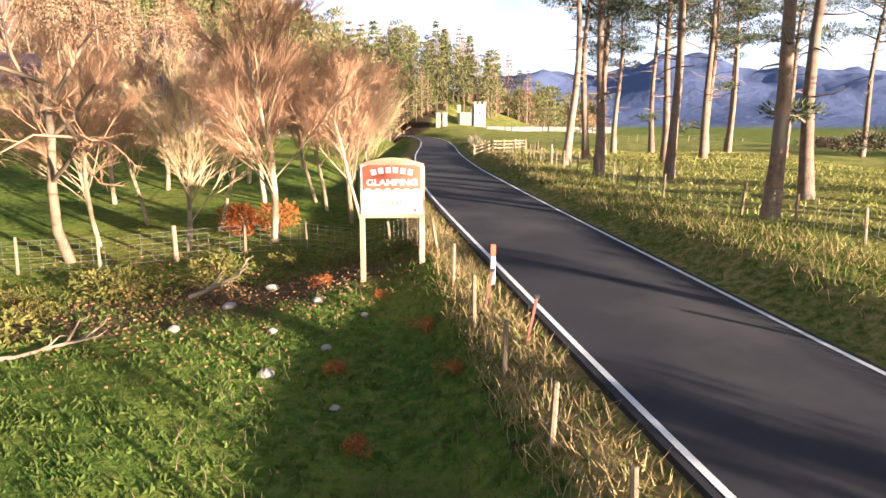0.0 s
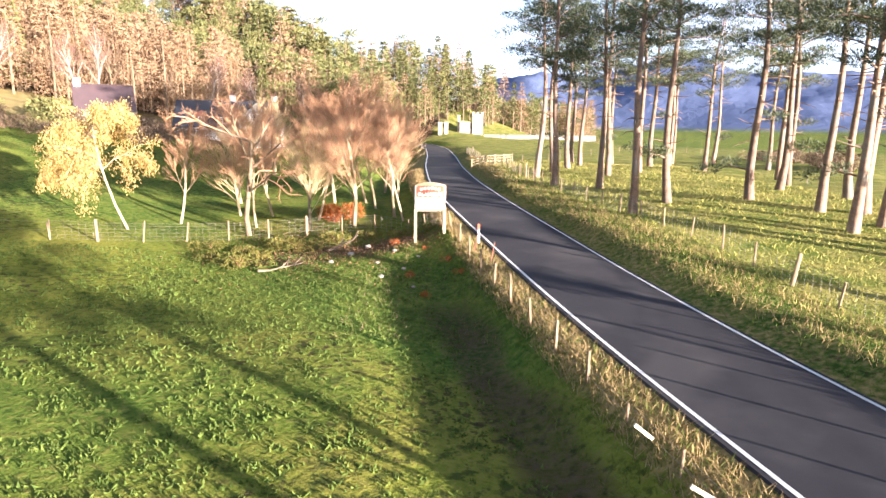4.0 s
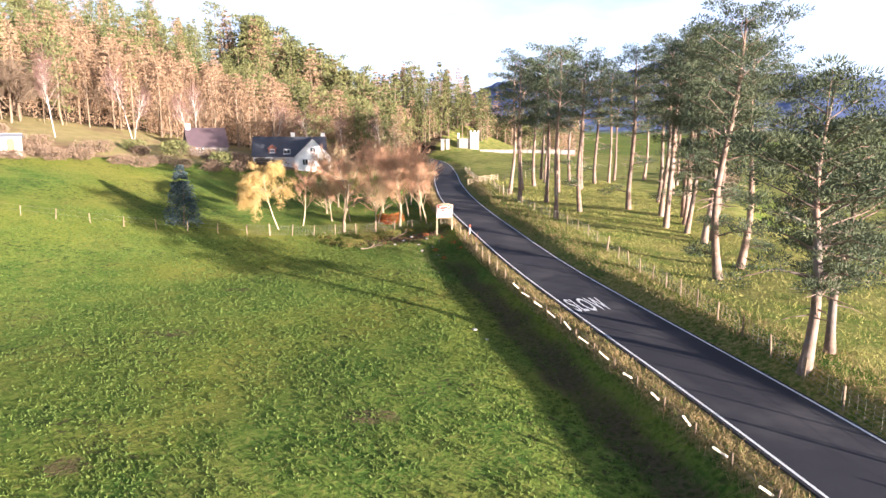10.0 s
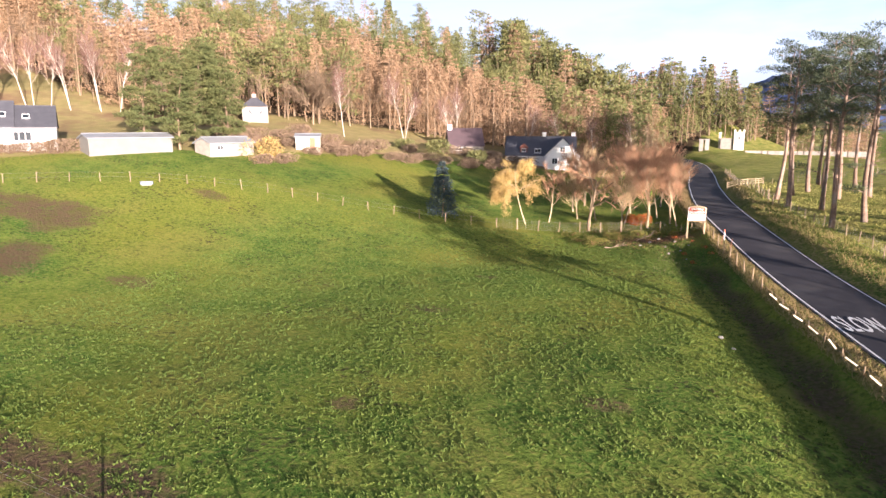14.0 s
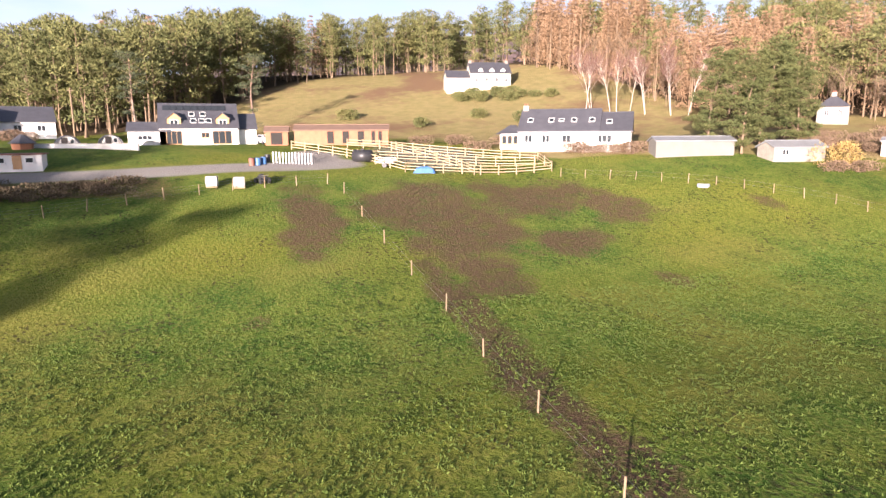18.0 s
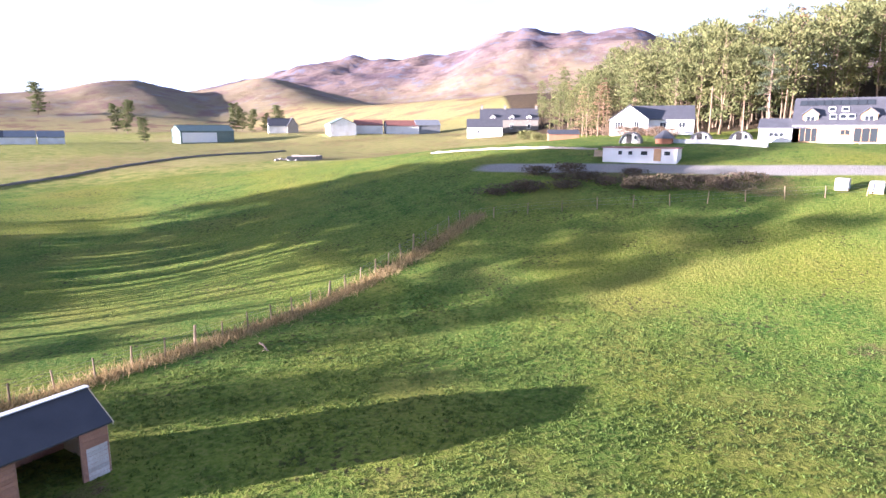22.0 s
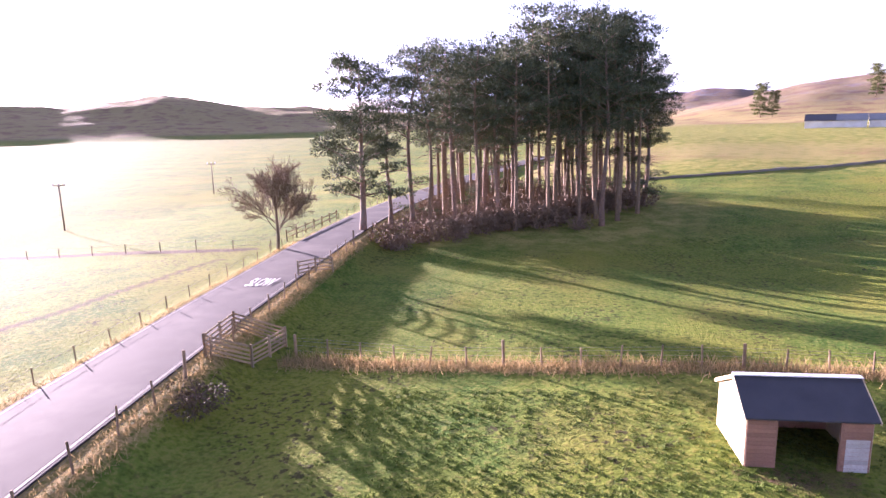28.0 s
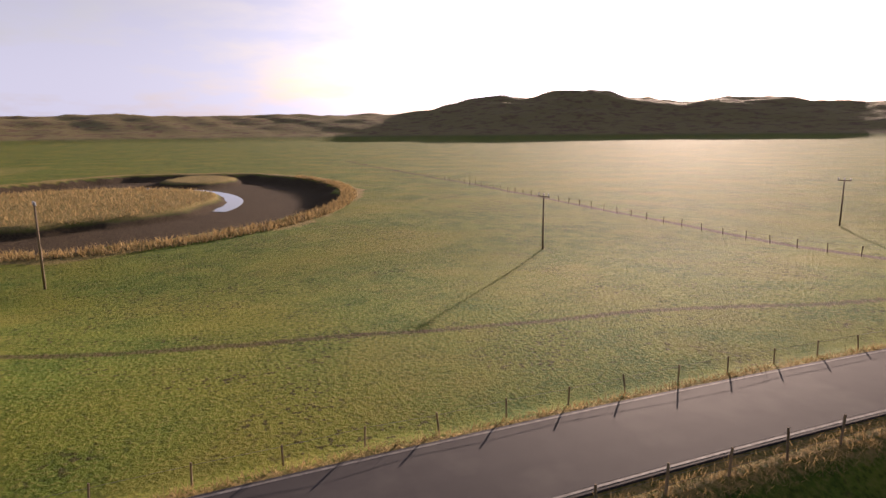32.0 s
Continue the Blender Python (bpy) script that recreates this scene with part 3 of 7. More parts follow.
needle_blue = noisy("needle_blue", (0.085, 0.115, 0.115), (0.04, 0.06, 0.06), 1.5, 0.8, 0, 20, spread=0.3, trans=0.15)
leaf_gold = noisy("leaf_gold", (0.52, 0.385, 0.14), (0.40, 0.28, 0.10), 1.0, 0.7, 0, 20, spread=0.3, trans=0.4)
leaf_orange = noisy("leaf_orange", (0.48, 0.15, 0.035), (0.30, 0.10, 0.03), 1.0, 0.7, 0, 20, spread=0.3, trans=0.35)
leaf_green = noisy("leaf_green", (0.10, 0.13, 0.03), (0.24, 0.19, 0.05), 1.0, 0.75, 0, 12, spread=0.35, trans=0.3)
straw = noisy("straw", (0.41, 0.295, 0.14), (0.25, 0.19, 0.085), 0.4, 0.85, 0, 3, spread=0.35, trans=0.3)
blade_field = noisy("blade_field", (0.042, 0.078, 0.014), (0.135, 0.17, 0.034), 3.0, 0.8, 0, 14, spread=0.25, trans=0.2)
blade_yellow = noisy("blade_yellow", (0.27, 0.27, 0.06), (0.38, 0.33, 0.11), 0.5, 0.8, 0, 3, spread=0.3, trans=0.3)
blade_green = noisy("blade_green", (0.09, 0.135, 0.022), (0.16, 0.18, 0.04), 0.5, 0.8, 0, 3, spread=0.3, trans=0.3)
wood_post = noisy("wood_post", (0.29, 0.21, 0.125), (0.18, 0.13, 0.08), 3.0, 0.85, 0.4, 40, spread=0.25)
wood_rail = noisy("wood_rail", (0.38, 0.29, 0.17), (0.26, 0.20, 0.12), 2.0, 0.85, 0.4, 40, spread=0.2)
wire = noisy("wire", (0.35, 0.34, 0.32), (0.22, 0.19, 0.16), 3, 0.5, 0, 30, metal=0.8)
render_white = noisy("render_white", (0.80, 0.78, 0.74), (0.70, 0.68, 0.63), 0.6, 0.9, 0.15, 25, c3=(0.66, 0.63, 0.57), scale3=0.35)
stone_grey = noisy("stone_grey", (0.30, 0.265, 0.22), (0.20, 0.18, 0.155), 1.5, 0.9, 0.5, 10, spread=0.2)
slate = noisy("slate", (0.075, 0.075, 0.085), (0.05, 0.05, 0.058), 1.2, 0.55, 0.3, 20, spread=0.1)
sheet_green = noisy("sheet_green", (0.14, 0.19, 0.16), (0.10, 0.14, 0.12), 0.8, 0.5, 0.1, 10)
sheet_grey = noisy("sheet_grey", (0.24, 0.245, 0.25), (0.18, 0.185, 0.19), 0.8, 0.5, 0.1, 10)
rust_red = noisy("rust_red", (0.26, 0.10, 0.065), (0.17, 0.07, 0.05), 0.8, 0.7, 0.1, 10)
shed_grey = noisy("shed_grey", (0.20, 0.19, 0.17), (0.15, 0.14, 0.125), 0.7, 0.85, 0.2, 15)
stable_wood = noisy("stable_wood", (0.34, 0.15, 0.075), (0.24, 0.105, 0.055), 1.5, 0.8, 0.2, 20)
# near-black panels; on the stables and store they paint interior shade
dark_panel = noisy("panel_near_black", (0.022, 0.02, 0.018), (0.035, 0.03, 0.027), 1.0, 0.95, 0, 10)
frame_white = noisy("frame_white", (0.78, 0.77, 0.74), (0.7, 0.69, 0.66), 2, 0.5, 0, 20)
frame_wood = noisy("frame_wood", (0.45, 0.27, 0.12), (0.34, 0.2, 0.09), 2, 0.6, 0.1, 20)
glass = material("window_glass", (0.03, 0.035, 0.04), 0.08)
black_plastic = noisy("black_plastic", (0.022, 0.022, 0.024), (0.035, 0.035, 0.037), 2, 0.45, 0, 20)
white_plastic = noisy("white_plastic", (0.74, 0.74, 0.74), (0.62, 0.62, 0.62), 2, 0.45, 0, 20)
blue_plastic = noisy("blue_plastic", (0.06, 0.16, 0.36), (0.05, 0.12, 0.28), 2, 0.5, 0, 20)
rock = noisy("rock", (0.34, 0.31, 0.27), (0.22, 0.20, 0.17), 3, 0.9, 0.4, 20, spread=0.2)

twig_brown = noisy("twig_brown", (0.20, 0.135, 0.08), (0.14, 0.095, 0.06), 1.0, 0.9, 0, 12, spread=0.3)
bark_mid = noisy("bark_mid", (0.30, 0.225, 0.15), (0.19, 0.14, 0.09), 3, 0.9, 0.3, 25)
leaf_brown = noisy("leaf_brown", (0.27, 0.125, 0.045), (0.14, 0.075, 0.04), 6, 0.8, 0, 30, spread=0.4)
# ---- trees ----
def branch(T, rs, p, d, length, radius, level, P):
    """A branching limb: a bent tube with smaller limbs along it."""
    last = level >= P["levels"] - 1
    k = 5 if level == 0 else (4 if level == 1 else 2 if last and level > 2 else 3)
    pts, cur, dd = [np.array(p, float)], np.array(p, float), np.array(d, float)
    for _ in range(k - 1):
        dd = dd + rs.normal(size=3) * P["bend"] + np.array((0, 0, P["lift"] if level or P["lift"] > 0 else 0.06))
        dd /= np.linalg.norm(dd)
        cur = cur + dd * length / (k - 1)
        pts.append(cur)
    T.tube(pts, np.linspace(radius, radius * (0.35 if last else 0.55), k), (7, 5, 4, 3, 3)[min(level, 4)], 0 if level < P["twig_from"] else 1)
    pts = np.array(pts)
    if last:
        n = P.get("leaves", 0)
        if n:
            c = pts[rs.integers(0, k, n)] + rs.normal(size=(n, 3)) * P["leaf_spread"]
            dr = rs.normal(size=(n, 3)) + np.array((0, 0, P.get("leaf_drop", 0)))
            T.cards(c, dr, P["leaf"] * rs.uniform(0.7, 1.3, n), P["leaf"] * 0.6, rs, 2)
        return
    for i in range(P["kids"][level]):
        t = rs.uniform(P["from"][level], 1.0) if i else 1.0
        f = t * (k - 1)
        a = min(int(f), k - 2)
        q = pts[a] + (pts[a + 1] - pts[a]) * (f - a)
        ax = pts[a + 1] - pts[a]
        ax /= np.linalg.norm(ax)
        side = np.cross(ax, rs.normal(size=3))
        side /= np.linalg.norm(side) + 1e-9
        spread = P["spread"][level] * rs.uniform(0.6, 1.2)
        nd = ax * math.cos(spread) + side * math.sin(spread)
        branch(T, rs, q, nd, length * P["ratio"][level] * rs.uniform(0.7, 1.1) * (1.15 - 0.45 * t), radius * (P["thin"] if level else P.get("thin0", 0.42)), level + 1, P)


def bare_tree(seed, height, P):
    rs = np.random.default_rng(seed)
    T = Tris()
    base = dict(levels=5, kids=(7, 6, 6, 4), ratio=(0.75, 0.55, 0.5, 0.5), spread=(0.55, 0.6, 0.6, 0.6), thin=0.5, bend=0.12, lift=0.05, twig_from=3, leaf=0.1, leaf_spread=0.12)
    base["from"] = (0.45, 0.3, 0.25, 0.2)
    base.update(P)
    d = (rs.normal() * 0.05, rs.normal() * 0.05, 1)
    k = 1.0
    for turn in range(2):         # the second time with the limbs stretched to the full height
        T = Tris()
        branch(T, np.random.default_rng(seed + 1000), (0, 0, -0.15), d, k * height * base.get("bole", 0.5), height * base.get("girth", 0.018), 0, base)
        k *= height / max(v[:, 2].max() for v in T.v)
    return T


def split_tree(T, name, mats):
    """The trunk, the leaves and the twigs of a tree as meshes of their own."""
    v, f, m = T.arrays()
    out = []
    for k, nm in ((0, "_wood"), (2, "_leaves"), (1, "_twigs")):
        ff = f[m == k]
        if len(ff):
            used, inv = np.unique(ff, return_inverse=True)
            out.append(mesh_np(name + nm, v[used], inv.reshape(-1, 3), mats[k], True))
        else:
            out.append(None)
    return out


def pine(seed, height, cards=95, clumps=30, crown=0.52, card=0.42, wide=1.0, leafy_low=0, puff=0.058, slim=0.42, far=False, girth=0.0105):
    """A Scots pine: a long bare bole, crooked limbs and flat needle clumps high up."""
    rs = np.random.default_rng(seed)
    T = Tris()
    k = 9
    t = np.linspace(0, 1, k)
    lean = rs.normal(size=2) * 0.35
    sway = rs.normal(size=(2, 2)) * 0.36
    px = lean[0] * t**1.5 * 1.4 + sway[0, 0] * np.sin(5 * t) + sway[0, 1] * np.sin(9 * t + 1) * 0.4
    py = lean[1] * t**1.5 * 1.4 + sway[1, 0] * np.sin(4 * t + 0.4) * t + sway[1, 1] * np.sin(8 * t) * 0.4
    tr = np.stack([px - px[0], py - py[0], t * height * 0.97 - 0.25], -1)
    r0 = height * girth * rs.uniform(0.85, 1.15)
    rad = r0 * (1 - 0.80 * t**1.2) + r0 * 0.35 * np.exp(-t * 18)
    T.tube(tr, rad, 8, 0)

    def on_trunk(h):
        return np.array([np.interp(h, t, tr[:, i]) for i in range(3)])

    for i in range(0 if far else 15):           # dead snags on the bole
        h = rs.uniform(min(0.22, crown), crown + 0.05)
        a, ln = rs.uniform(0, 6.28), rs.uniform(0.5, 2.3)
        p = on_trunk(h)
        d = np.array((math.cos(a), math.sin(a), rs.uniform(-0.35, 0.3)))
        T.tube([p, p + d * ln * 0.6, p + d * ln + np.array((0, 0, rs.uniform(-.3, .2)))], (0.05, 0.03, 0.012), 4, 0)
    limbs = max(6, clumps // 2)
    for i in range(limbs):
        h = crown + (0.985 - crown) * (i + rs.uniform(0, 1)) / limbs
        if i < leafy_low:
            h = rs.uniform(0.1, crown)
        a = i * 2.4 + rs.uniform(-0.7, 0.7)
        rel = max(0.0, (h - crown) / (1 - crown))
        reach = wide * height * (0.055 + 0.125 * math.sin(math.pi * min(1, 0.22 + 0.72 * rel))) * rs.uniform(0.6, 1.25)
        p = on_trunk(h)
        out, lat = np.array((math.cos(a), math.sin(a), 0)), np.array((-math.sin(a), math.cos(a), 0))
        rise = rs.uniform(-0.15, 0.35) + 0.5 * rel
        mid = p + out * reach * 0.5 + np.array((0, 0, reach * (0.12 + 0.35 * rise))) + rs.normal(size=3) * 0.05 * reach
        e = p + out * reach * 0.97 + np.array((0, 0, reach * rise)) + lat * rs.normal() * 0.12 * reach
        r = 0.0034 * height * (1.15 - 0.6 * rel) * wide
        T.tube([p, mid, e], (r, r * 0.6, r * 0.2), 4, 0)
        for j in range(4):
            u = (0.38, 0.62, 0.82, 1.0)[j] + rs.uniform(-0.08, 0.08)
            q0 = p + (mid - p) * 2 * u if u < 0.5 else mid + (e - mid) * (2 * u - 1)
            c = q0 + lat * rs.uniform(0.12, 0.34) * reach * (1 if (j + i) % 2 else -1) * (0.3 if j == 3 else 1) + np.array((0, 0, rs.uniform(0.0, 0.14) * reach))
            if not far:
                T.tube([q0, c], (r * 0.3, r * 0.12), 3, 0)
            s = height * puff * rs.uniform(0.7, 1.3)
            n = int(cards * s / (height * puff))
            w = rs.normal(size=(n, 3))
            w /= np.linalg.norm(w, axis=1)[:, None]
            q = c + w * (rs.uniform(0.15, 1.0, n) ** 0.5)[:, None] * np.array((s, s, s * 0.42))
            T.cards(q, w + np.array((0, 0, 0.5)), card * rs.uniform(0.6, 1.3, n), card * slim, rs, 2)
    return T


def conifer(seed, height, n=900, base=0.12, width=0.2, card=0.55, droop=-0.25, per_tier=6, tiers=16, fill=0.35):
    """A cone-shaped conifer of drooping boughs in tiers."""
    rs = np.random.default_rng(seed)
    T = Tris()
    T.tube([(0, 0, -0.3), (rs.normal() * .1, rs.normal() * .1, height * 0.5), (rs.normal() * .15, rs.normal() * .15, height)], (height * 0.014, height * 0.009, 0.02), 6, 0)
    boughs = []
    for i in range(tiers):
        h = base + (1 - base) * ((i + rs.uniform(0, .6)) / tiers) ** 0.9
        for j in range(per_tier):
            a = j * 6.28 / per_tier + rs.uniform(-0.4, 0.4)
            boughs.append((h * height, a, height * width * (1 - h) ** 0.8 * rs.uniform(0.65, 1.15) + 0.15))
    per = max(3, n // len(boughs))
    for h, a, ln in boughs:
        t = rs.uniform(fill, 1, per) ** 0.7
        out = np.array((math.cos(a), math.sin(a), 0))
        c = np.array((0, 0, h)) + out * (t * ln)[:, None] + rs.normal(size=(per, 3)) * 0.09 * ln
        c[:, 2] += droop * t * t * ln
        d = out + rs.normal(size=(per, 3)) * 0.6 + np.array((0, 0, droop))
        T.cards(c, d, card * rs.uniform(0.6, 1.3, per), card * 0.45, rs, 2)
    return T


def plant(meshes, name, label, category, x, y, rz, s=1.0, group="", parts=("trunk", "crown", "branching"), part_label=""):
    """A tree as a thing, from its wood and leaf meshes."""
    o = thing(name, label, category, x, y, rz, group=group)
    o.scale = (s, s, s)
    for me, nm in zip(meshes, parts):
        if me:
            part(nm, me, None, o, part_label if nm == "crown" else "")
    return o


PINE_MATS = [bark_pine, bark_pine, needle_pine]
PINES = [split_tree(pine(40 + k, 21.0, crown=(0.54, 0.45, 0.58, 0.42, 0.5)[k], clumps=(38, 42, 36, 44, 38)[k], cards=120, card=0.25, puff=0.043, slim=0.3, girth=0.0135, leafy_low=(0, 0, 1, 2, 0)[k]), "pine", PINE_MATS) for k in range(5)]
# bark darker than the other pines', the clump's shade put into trunk colour
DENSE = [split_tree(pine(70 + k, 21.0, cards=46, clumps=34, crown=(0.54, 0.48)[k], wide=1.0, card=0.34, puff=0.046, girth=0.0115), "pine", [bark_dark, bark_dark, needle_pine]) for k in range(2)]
LOW_PINE = split_tree(pine(61, 17.0, cards=220, clumps=72, crown=0.32, wide=1.55, card=0.22, puff=0.06, slim=0.32, girth=0.022), "pine", PINE_MATS)
BIG_PINE = split_tree(pine(64, 20.0, cards=210, clumps=64, crown=0.38, wide=1.15, card=0.22, puff=0.048, leafy_low=3, slim=0.3, girth=0.014), "pine", PINE_MATS)

LONE = split_tree(pine(62, 20.0, cards=170, clumps=60, crown=0.2, wide=1.6, card=0.34, puff=0.064, girth=0.019), "pine", PINE_MATS)

needle_gold = noisy("needle_gold", (0.08, 0.105, 0.04), (0.15, 0.15, 0.055), 0.5, 0.8, 0, 5, spread=0.35, trans=0.25)
BUSHY = split_tree(pine(63, 15.0, cards=170, clumps=60, crown=0.1, wide=1.3, card=0.32, puff=0.07, slim=0.32, girth=0.014), "pine", [bark_dark, bark_dark, needle_gold])

# the wood east of the road
EAST = ((8.3, 43.2), (8.9, 36.3), (13.2, 53.0), (17.1, 70.4), (12.1, 34.0), (11.1, 21.3), (19.8, 48.6), (14.7, 25.5), (24.6, 60.0), (27.4, 61.5), (30.2, 68.3), (28.7, 53.8), (35.5, 67.7), (20.7, 26.4),
        (29.8, 38.3), (23.1, 22.0), (21.8, 16.6), (28.7, 28.1), (25.4, 21.2), (24.2, 17.8), (23.0, 14.0), (16.5, 62.0), (21.5, 66.0), (33.0, 46.0), (38.0, 58.0), (10.6, 47.5), (15.6, 45.0), (26.8, 34.0))
BIG_ONES = ((18.6, -3.7, 0.95, 0), (22.0, 0.2, 0.86, 0), (14.8, -21.6, 0.75, 1), (17.1, -19.7, 0.64, 1), (22.9, 9.5, 0.85, 1), (24.2, 10.6, 0.95, 0))
rng = random.Random(11)
for i, (x, y) in enumerate(EAST):
    plant(PINES[i % 5], "pine_tree", "tall Scots pine with a bare reddish trunk in rough grass", "pine tree", x, y, rng.uniform(0, 360), rng.uniform(0.86, 0.98), "pines east of the road")
for x, y, k, spreading in BIG_ONES:
    plant(LOW_PINE if spreading else BIG_PINE, "pine_tree", "broad spreading Scots pine with low limbs beside the road" if spreading else "large full-crowned Scots pine with drooping lower limbs", "pine tree",
          x, y, rng.uniform(0, 360), k, "pines east of the road")
# the clump south of the field
placed = []
while len(placed) < 66:
    x, y = rng.uniform(-24, 20), rng.uniform(-160, -119)
    if ((x + 2) / 20) ** 2 + ((y + 139.5) / 17.5) ** 2 < 1 and -17 < x < float(road_x(y)) - 4 and all((x - a) ** 2 + (y - b) ** 2 > 5 for a, b in placed):
        placed.append((x, y))
for i, (x, y) in enumerate(placed + [(15.5, -116.5), (-17.0, -135.0), (-18.5, -141.0), (13.4, -121.0), (3.5, -119.8), (-0.8, -121.2), (8.6, -119.5), (6.0, -121.5), (10.8, -120.6)]):
    inside, q = i < len(placed), ((x + 2) / 20) ** 2 + ((y + 139.5) / 17.5) ** 2
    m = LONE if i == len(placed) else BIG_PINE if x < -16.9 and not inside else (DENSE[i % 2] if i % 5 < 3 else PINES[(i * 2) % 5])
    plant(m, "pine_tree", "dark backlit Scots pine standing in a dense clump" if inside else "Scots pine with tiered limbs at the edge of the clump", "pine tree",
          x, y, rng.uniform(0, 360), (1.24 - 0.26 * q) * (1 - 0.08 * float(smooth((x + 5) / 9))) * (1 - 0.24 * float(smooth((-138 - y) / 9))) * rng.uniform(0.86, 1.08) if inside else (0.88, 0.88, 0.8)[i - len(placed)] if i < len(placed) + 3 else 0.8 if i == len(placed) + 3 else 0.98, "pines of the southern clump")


# ---- garden trees by the sign ----
UPRIGHT = dict(kids=(15, 10, 9, 6), twig_from=2, thin=0.52, thin0=0.27, spread=(0.66, 0.48, 0.5, 0.55), bole=0.6, girth=0.0135, ratio=(0.62, 0.55, 0.5, 0.5), lift=0.06, bend=0.07)
UPRIGHT["from"] = (0.26, 0.2, 0.2, 0.2)
ROUND = dict(kids=(11, 8, 8, 8), twig_from=2, thin=0.52, spread=(0.5, 0.5, 0.55, 0.6), bole=0.42, girth=0.019)
BARE = {
    "tall": split_tree(bare_tree(5, 9.6, UPRIGHT), "tree", [bark_pale, twig_red, leaf_gold]),
    "dense": split_tree(bare_tree(8, 6.6, dict(UPRIGHT, kids=(24, 9, 8, 5), spread=(0.72, 0.42, 0.45, 0.5), bole=0.4, girth=0.014, ratio=(0.85, 0.55, 0.5, 0.5))), "tree", [bark_pale, twig_tan, leaf_gold]),
    "thin": split_tree(bare_tree(13, 7.3, dict(UPRIGHT, girth=0.0115, kids=(13, 10, 9, 6), spread=(0.75, 0.5, 0.5, 0.55))), "tree", [bark_pale, twig_red, leaf_gold]),
    "crooked": split_tree(bare_tree(17, 7.0, dict(ROUND, kids=(5, 5, 5, 5), spread=(0.9, 0.7, 0.7, 0.6), bend=0.18, girth=0.02)), "tree", [bark_dark, twig_red, leaf_gold]),
    "willow": split_tree(bare_tree(21, 7.6, dict(ROUND, levels=4, kids=(12, 9, 8), lift=-0.4, bole=0.72, spread=(0.7, 0.8, 0.7), ratio=(0.55, 0.6, 0.6), leaves=26, leaf=0.12, leaf_spread=0.15, leaf_drop=-2.6, girth=0.011)), "tree",
                         [bark_pale, twig_tan, leaf_gold]),
    "birch": split_tree(bare_tree(25, 15.0, dict(ROUND, kids=(20, 7, 5, 3), bole=0.82, girth=0.0065, thin=0.6, thin0=0.34, spread=(0.45, 0.5, 0.6, 0.6), ratio=(0.42, 0.55, 0.5, 0.5), twig_from=2)), "tree", [noisy("bark_birch", (0.52, 0.46, 0.38), (0.33, 0.27, 0.22), 3.0, 0.85, 0.3, 25, spread=0.15), noisy("twig_birch", (0.22, 0.12, 0.09), (0.16, 0.095, 0.075), 2, 0.9, 0, 20, spread=0.25), leaf_gold]),
    "round": split_tree(bare_tree(29, 7.5, dict(UPRIGHT, kids=(22, 11, 9, 6), bole=0.45, spread=(0.9, 0.62, 0.6, 0.6), girth=0.02, thin=0.6, lift=0.03, ratio=(0.78, 0.6, 0.5, 0.5))), "tree", [bark_dark, bark_dark, leaf_gold]),
    "shrub": split_tree(bare_tree(33, 2.2, dict(ROUND, levels=4, kids=(12, 6, 5), bole=0.3, leaves=10, leaf=0.1, leaf_spread=0.14)), "shrub", [twig_red, twig_red, leaf_orange]),
}
rng = random.Random(23)
for kind, x, y, s, lab in (
        ("crooked", -12.5, 20.8, 1.0, "crooked bare tree with a dark forked trunk"), ("thin", -12.7, 23.0, 1.0, "slim pale-trunked bare tree in autumn sun"),
        ("thin", -12.6, 26.7, 0.9, "slim pale-trunked bare tree in autumn sun"), ("dense", -9.2, 22.4, 1.0, "bushy pollarded bare tree with many upright shoots"),
        ("thin", -9.2, 25.7, 0.95, "slim pale-trunked bare tree in autumn sun"), ("tall", -6.5, 24.1, 1.0, "tall pale bare tree with reddish twigs"),
        ("tall", -9.2, 32.5, 0.9, "tall pale bare tree with reddish twigs"), ("thin", -6.9, 34.3, 1.05, "slim pale-trunked bare tree in autumn sun"),
        ("thin", -5.9, 32.0, 1.0, "slim pale-trunked bare tree in autumn sun"), ("tall", -6.2, 43.2, 1.0, "tall pale bare tree with reddish twigs"),
        ("tall", -4.2, 29.0, 0.82, "tall pale bare tree with reddish twigs"), ("thin", -3.4, 27.1, 0.9, "slim pale-trunked bare tree in autumn sun"),
        ("dense", -14.8, 26.5, 0.9, "bushy pollarded bare tree with many upright shoots"), ("tall", -16.2, 31.0, 0.8, "tall pale bare tree with reddish twigs"),
        ("dense", -4.6, 38.0, 1.1, "bushy pollarded bare tree with many upright shoots"), ("thin", -17.5, 22.7, 0.95, "slim pale-trunked bare tree in autumn sun"),
        ("tall", -12.0, 39.0, 0.85, "tall pale bare tree with reddish twigs"), ("dense", -15.5, 35.5, 1.15, "bushy pollarded bare tree with many upright shoots"), ("dense", -10.2, 46.0, 1.2, "bushy pollarded bare tree with many upright shoots"), ("tall", -17.5, 46.5, 0.8, "tall pale bare tree with reddish twigs"), ("willow", -19.6, 20.2, 1.0, "golden weeping birch with hanging yellow leaves")):
    turn = rng.uniform(0, 360)
    if kind == "willow":
        co = np.array([v.co for v in BARE["willow"][1].vertices])
        turn = 190 - math.degrees(math.atan2(co[:, 1].mean(), co[:, 0].mean()))
    plant(BARE[kind], "weeping_birch" if kind == "willow" else "bare_tree", lab, "tree", x, y, turn, s * rng.uniform(1.0, 1.15) * (1.0 if kind == "willow" else 1.1), "" if kind == "willow" else "garden trees by the sign")
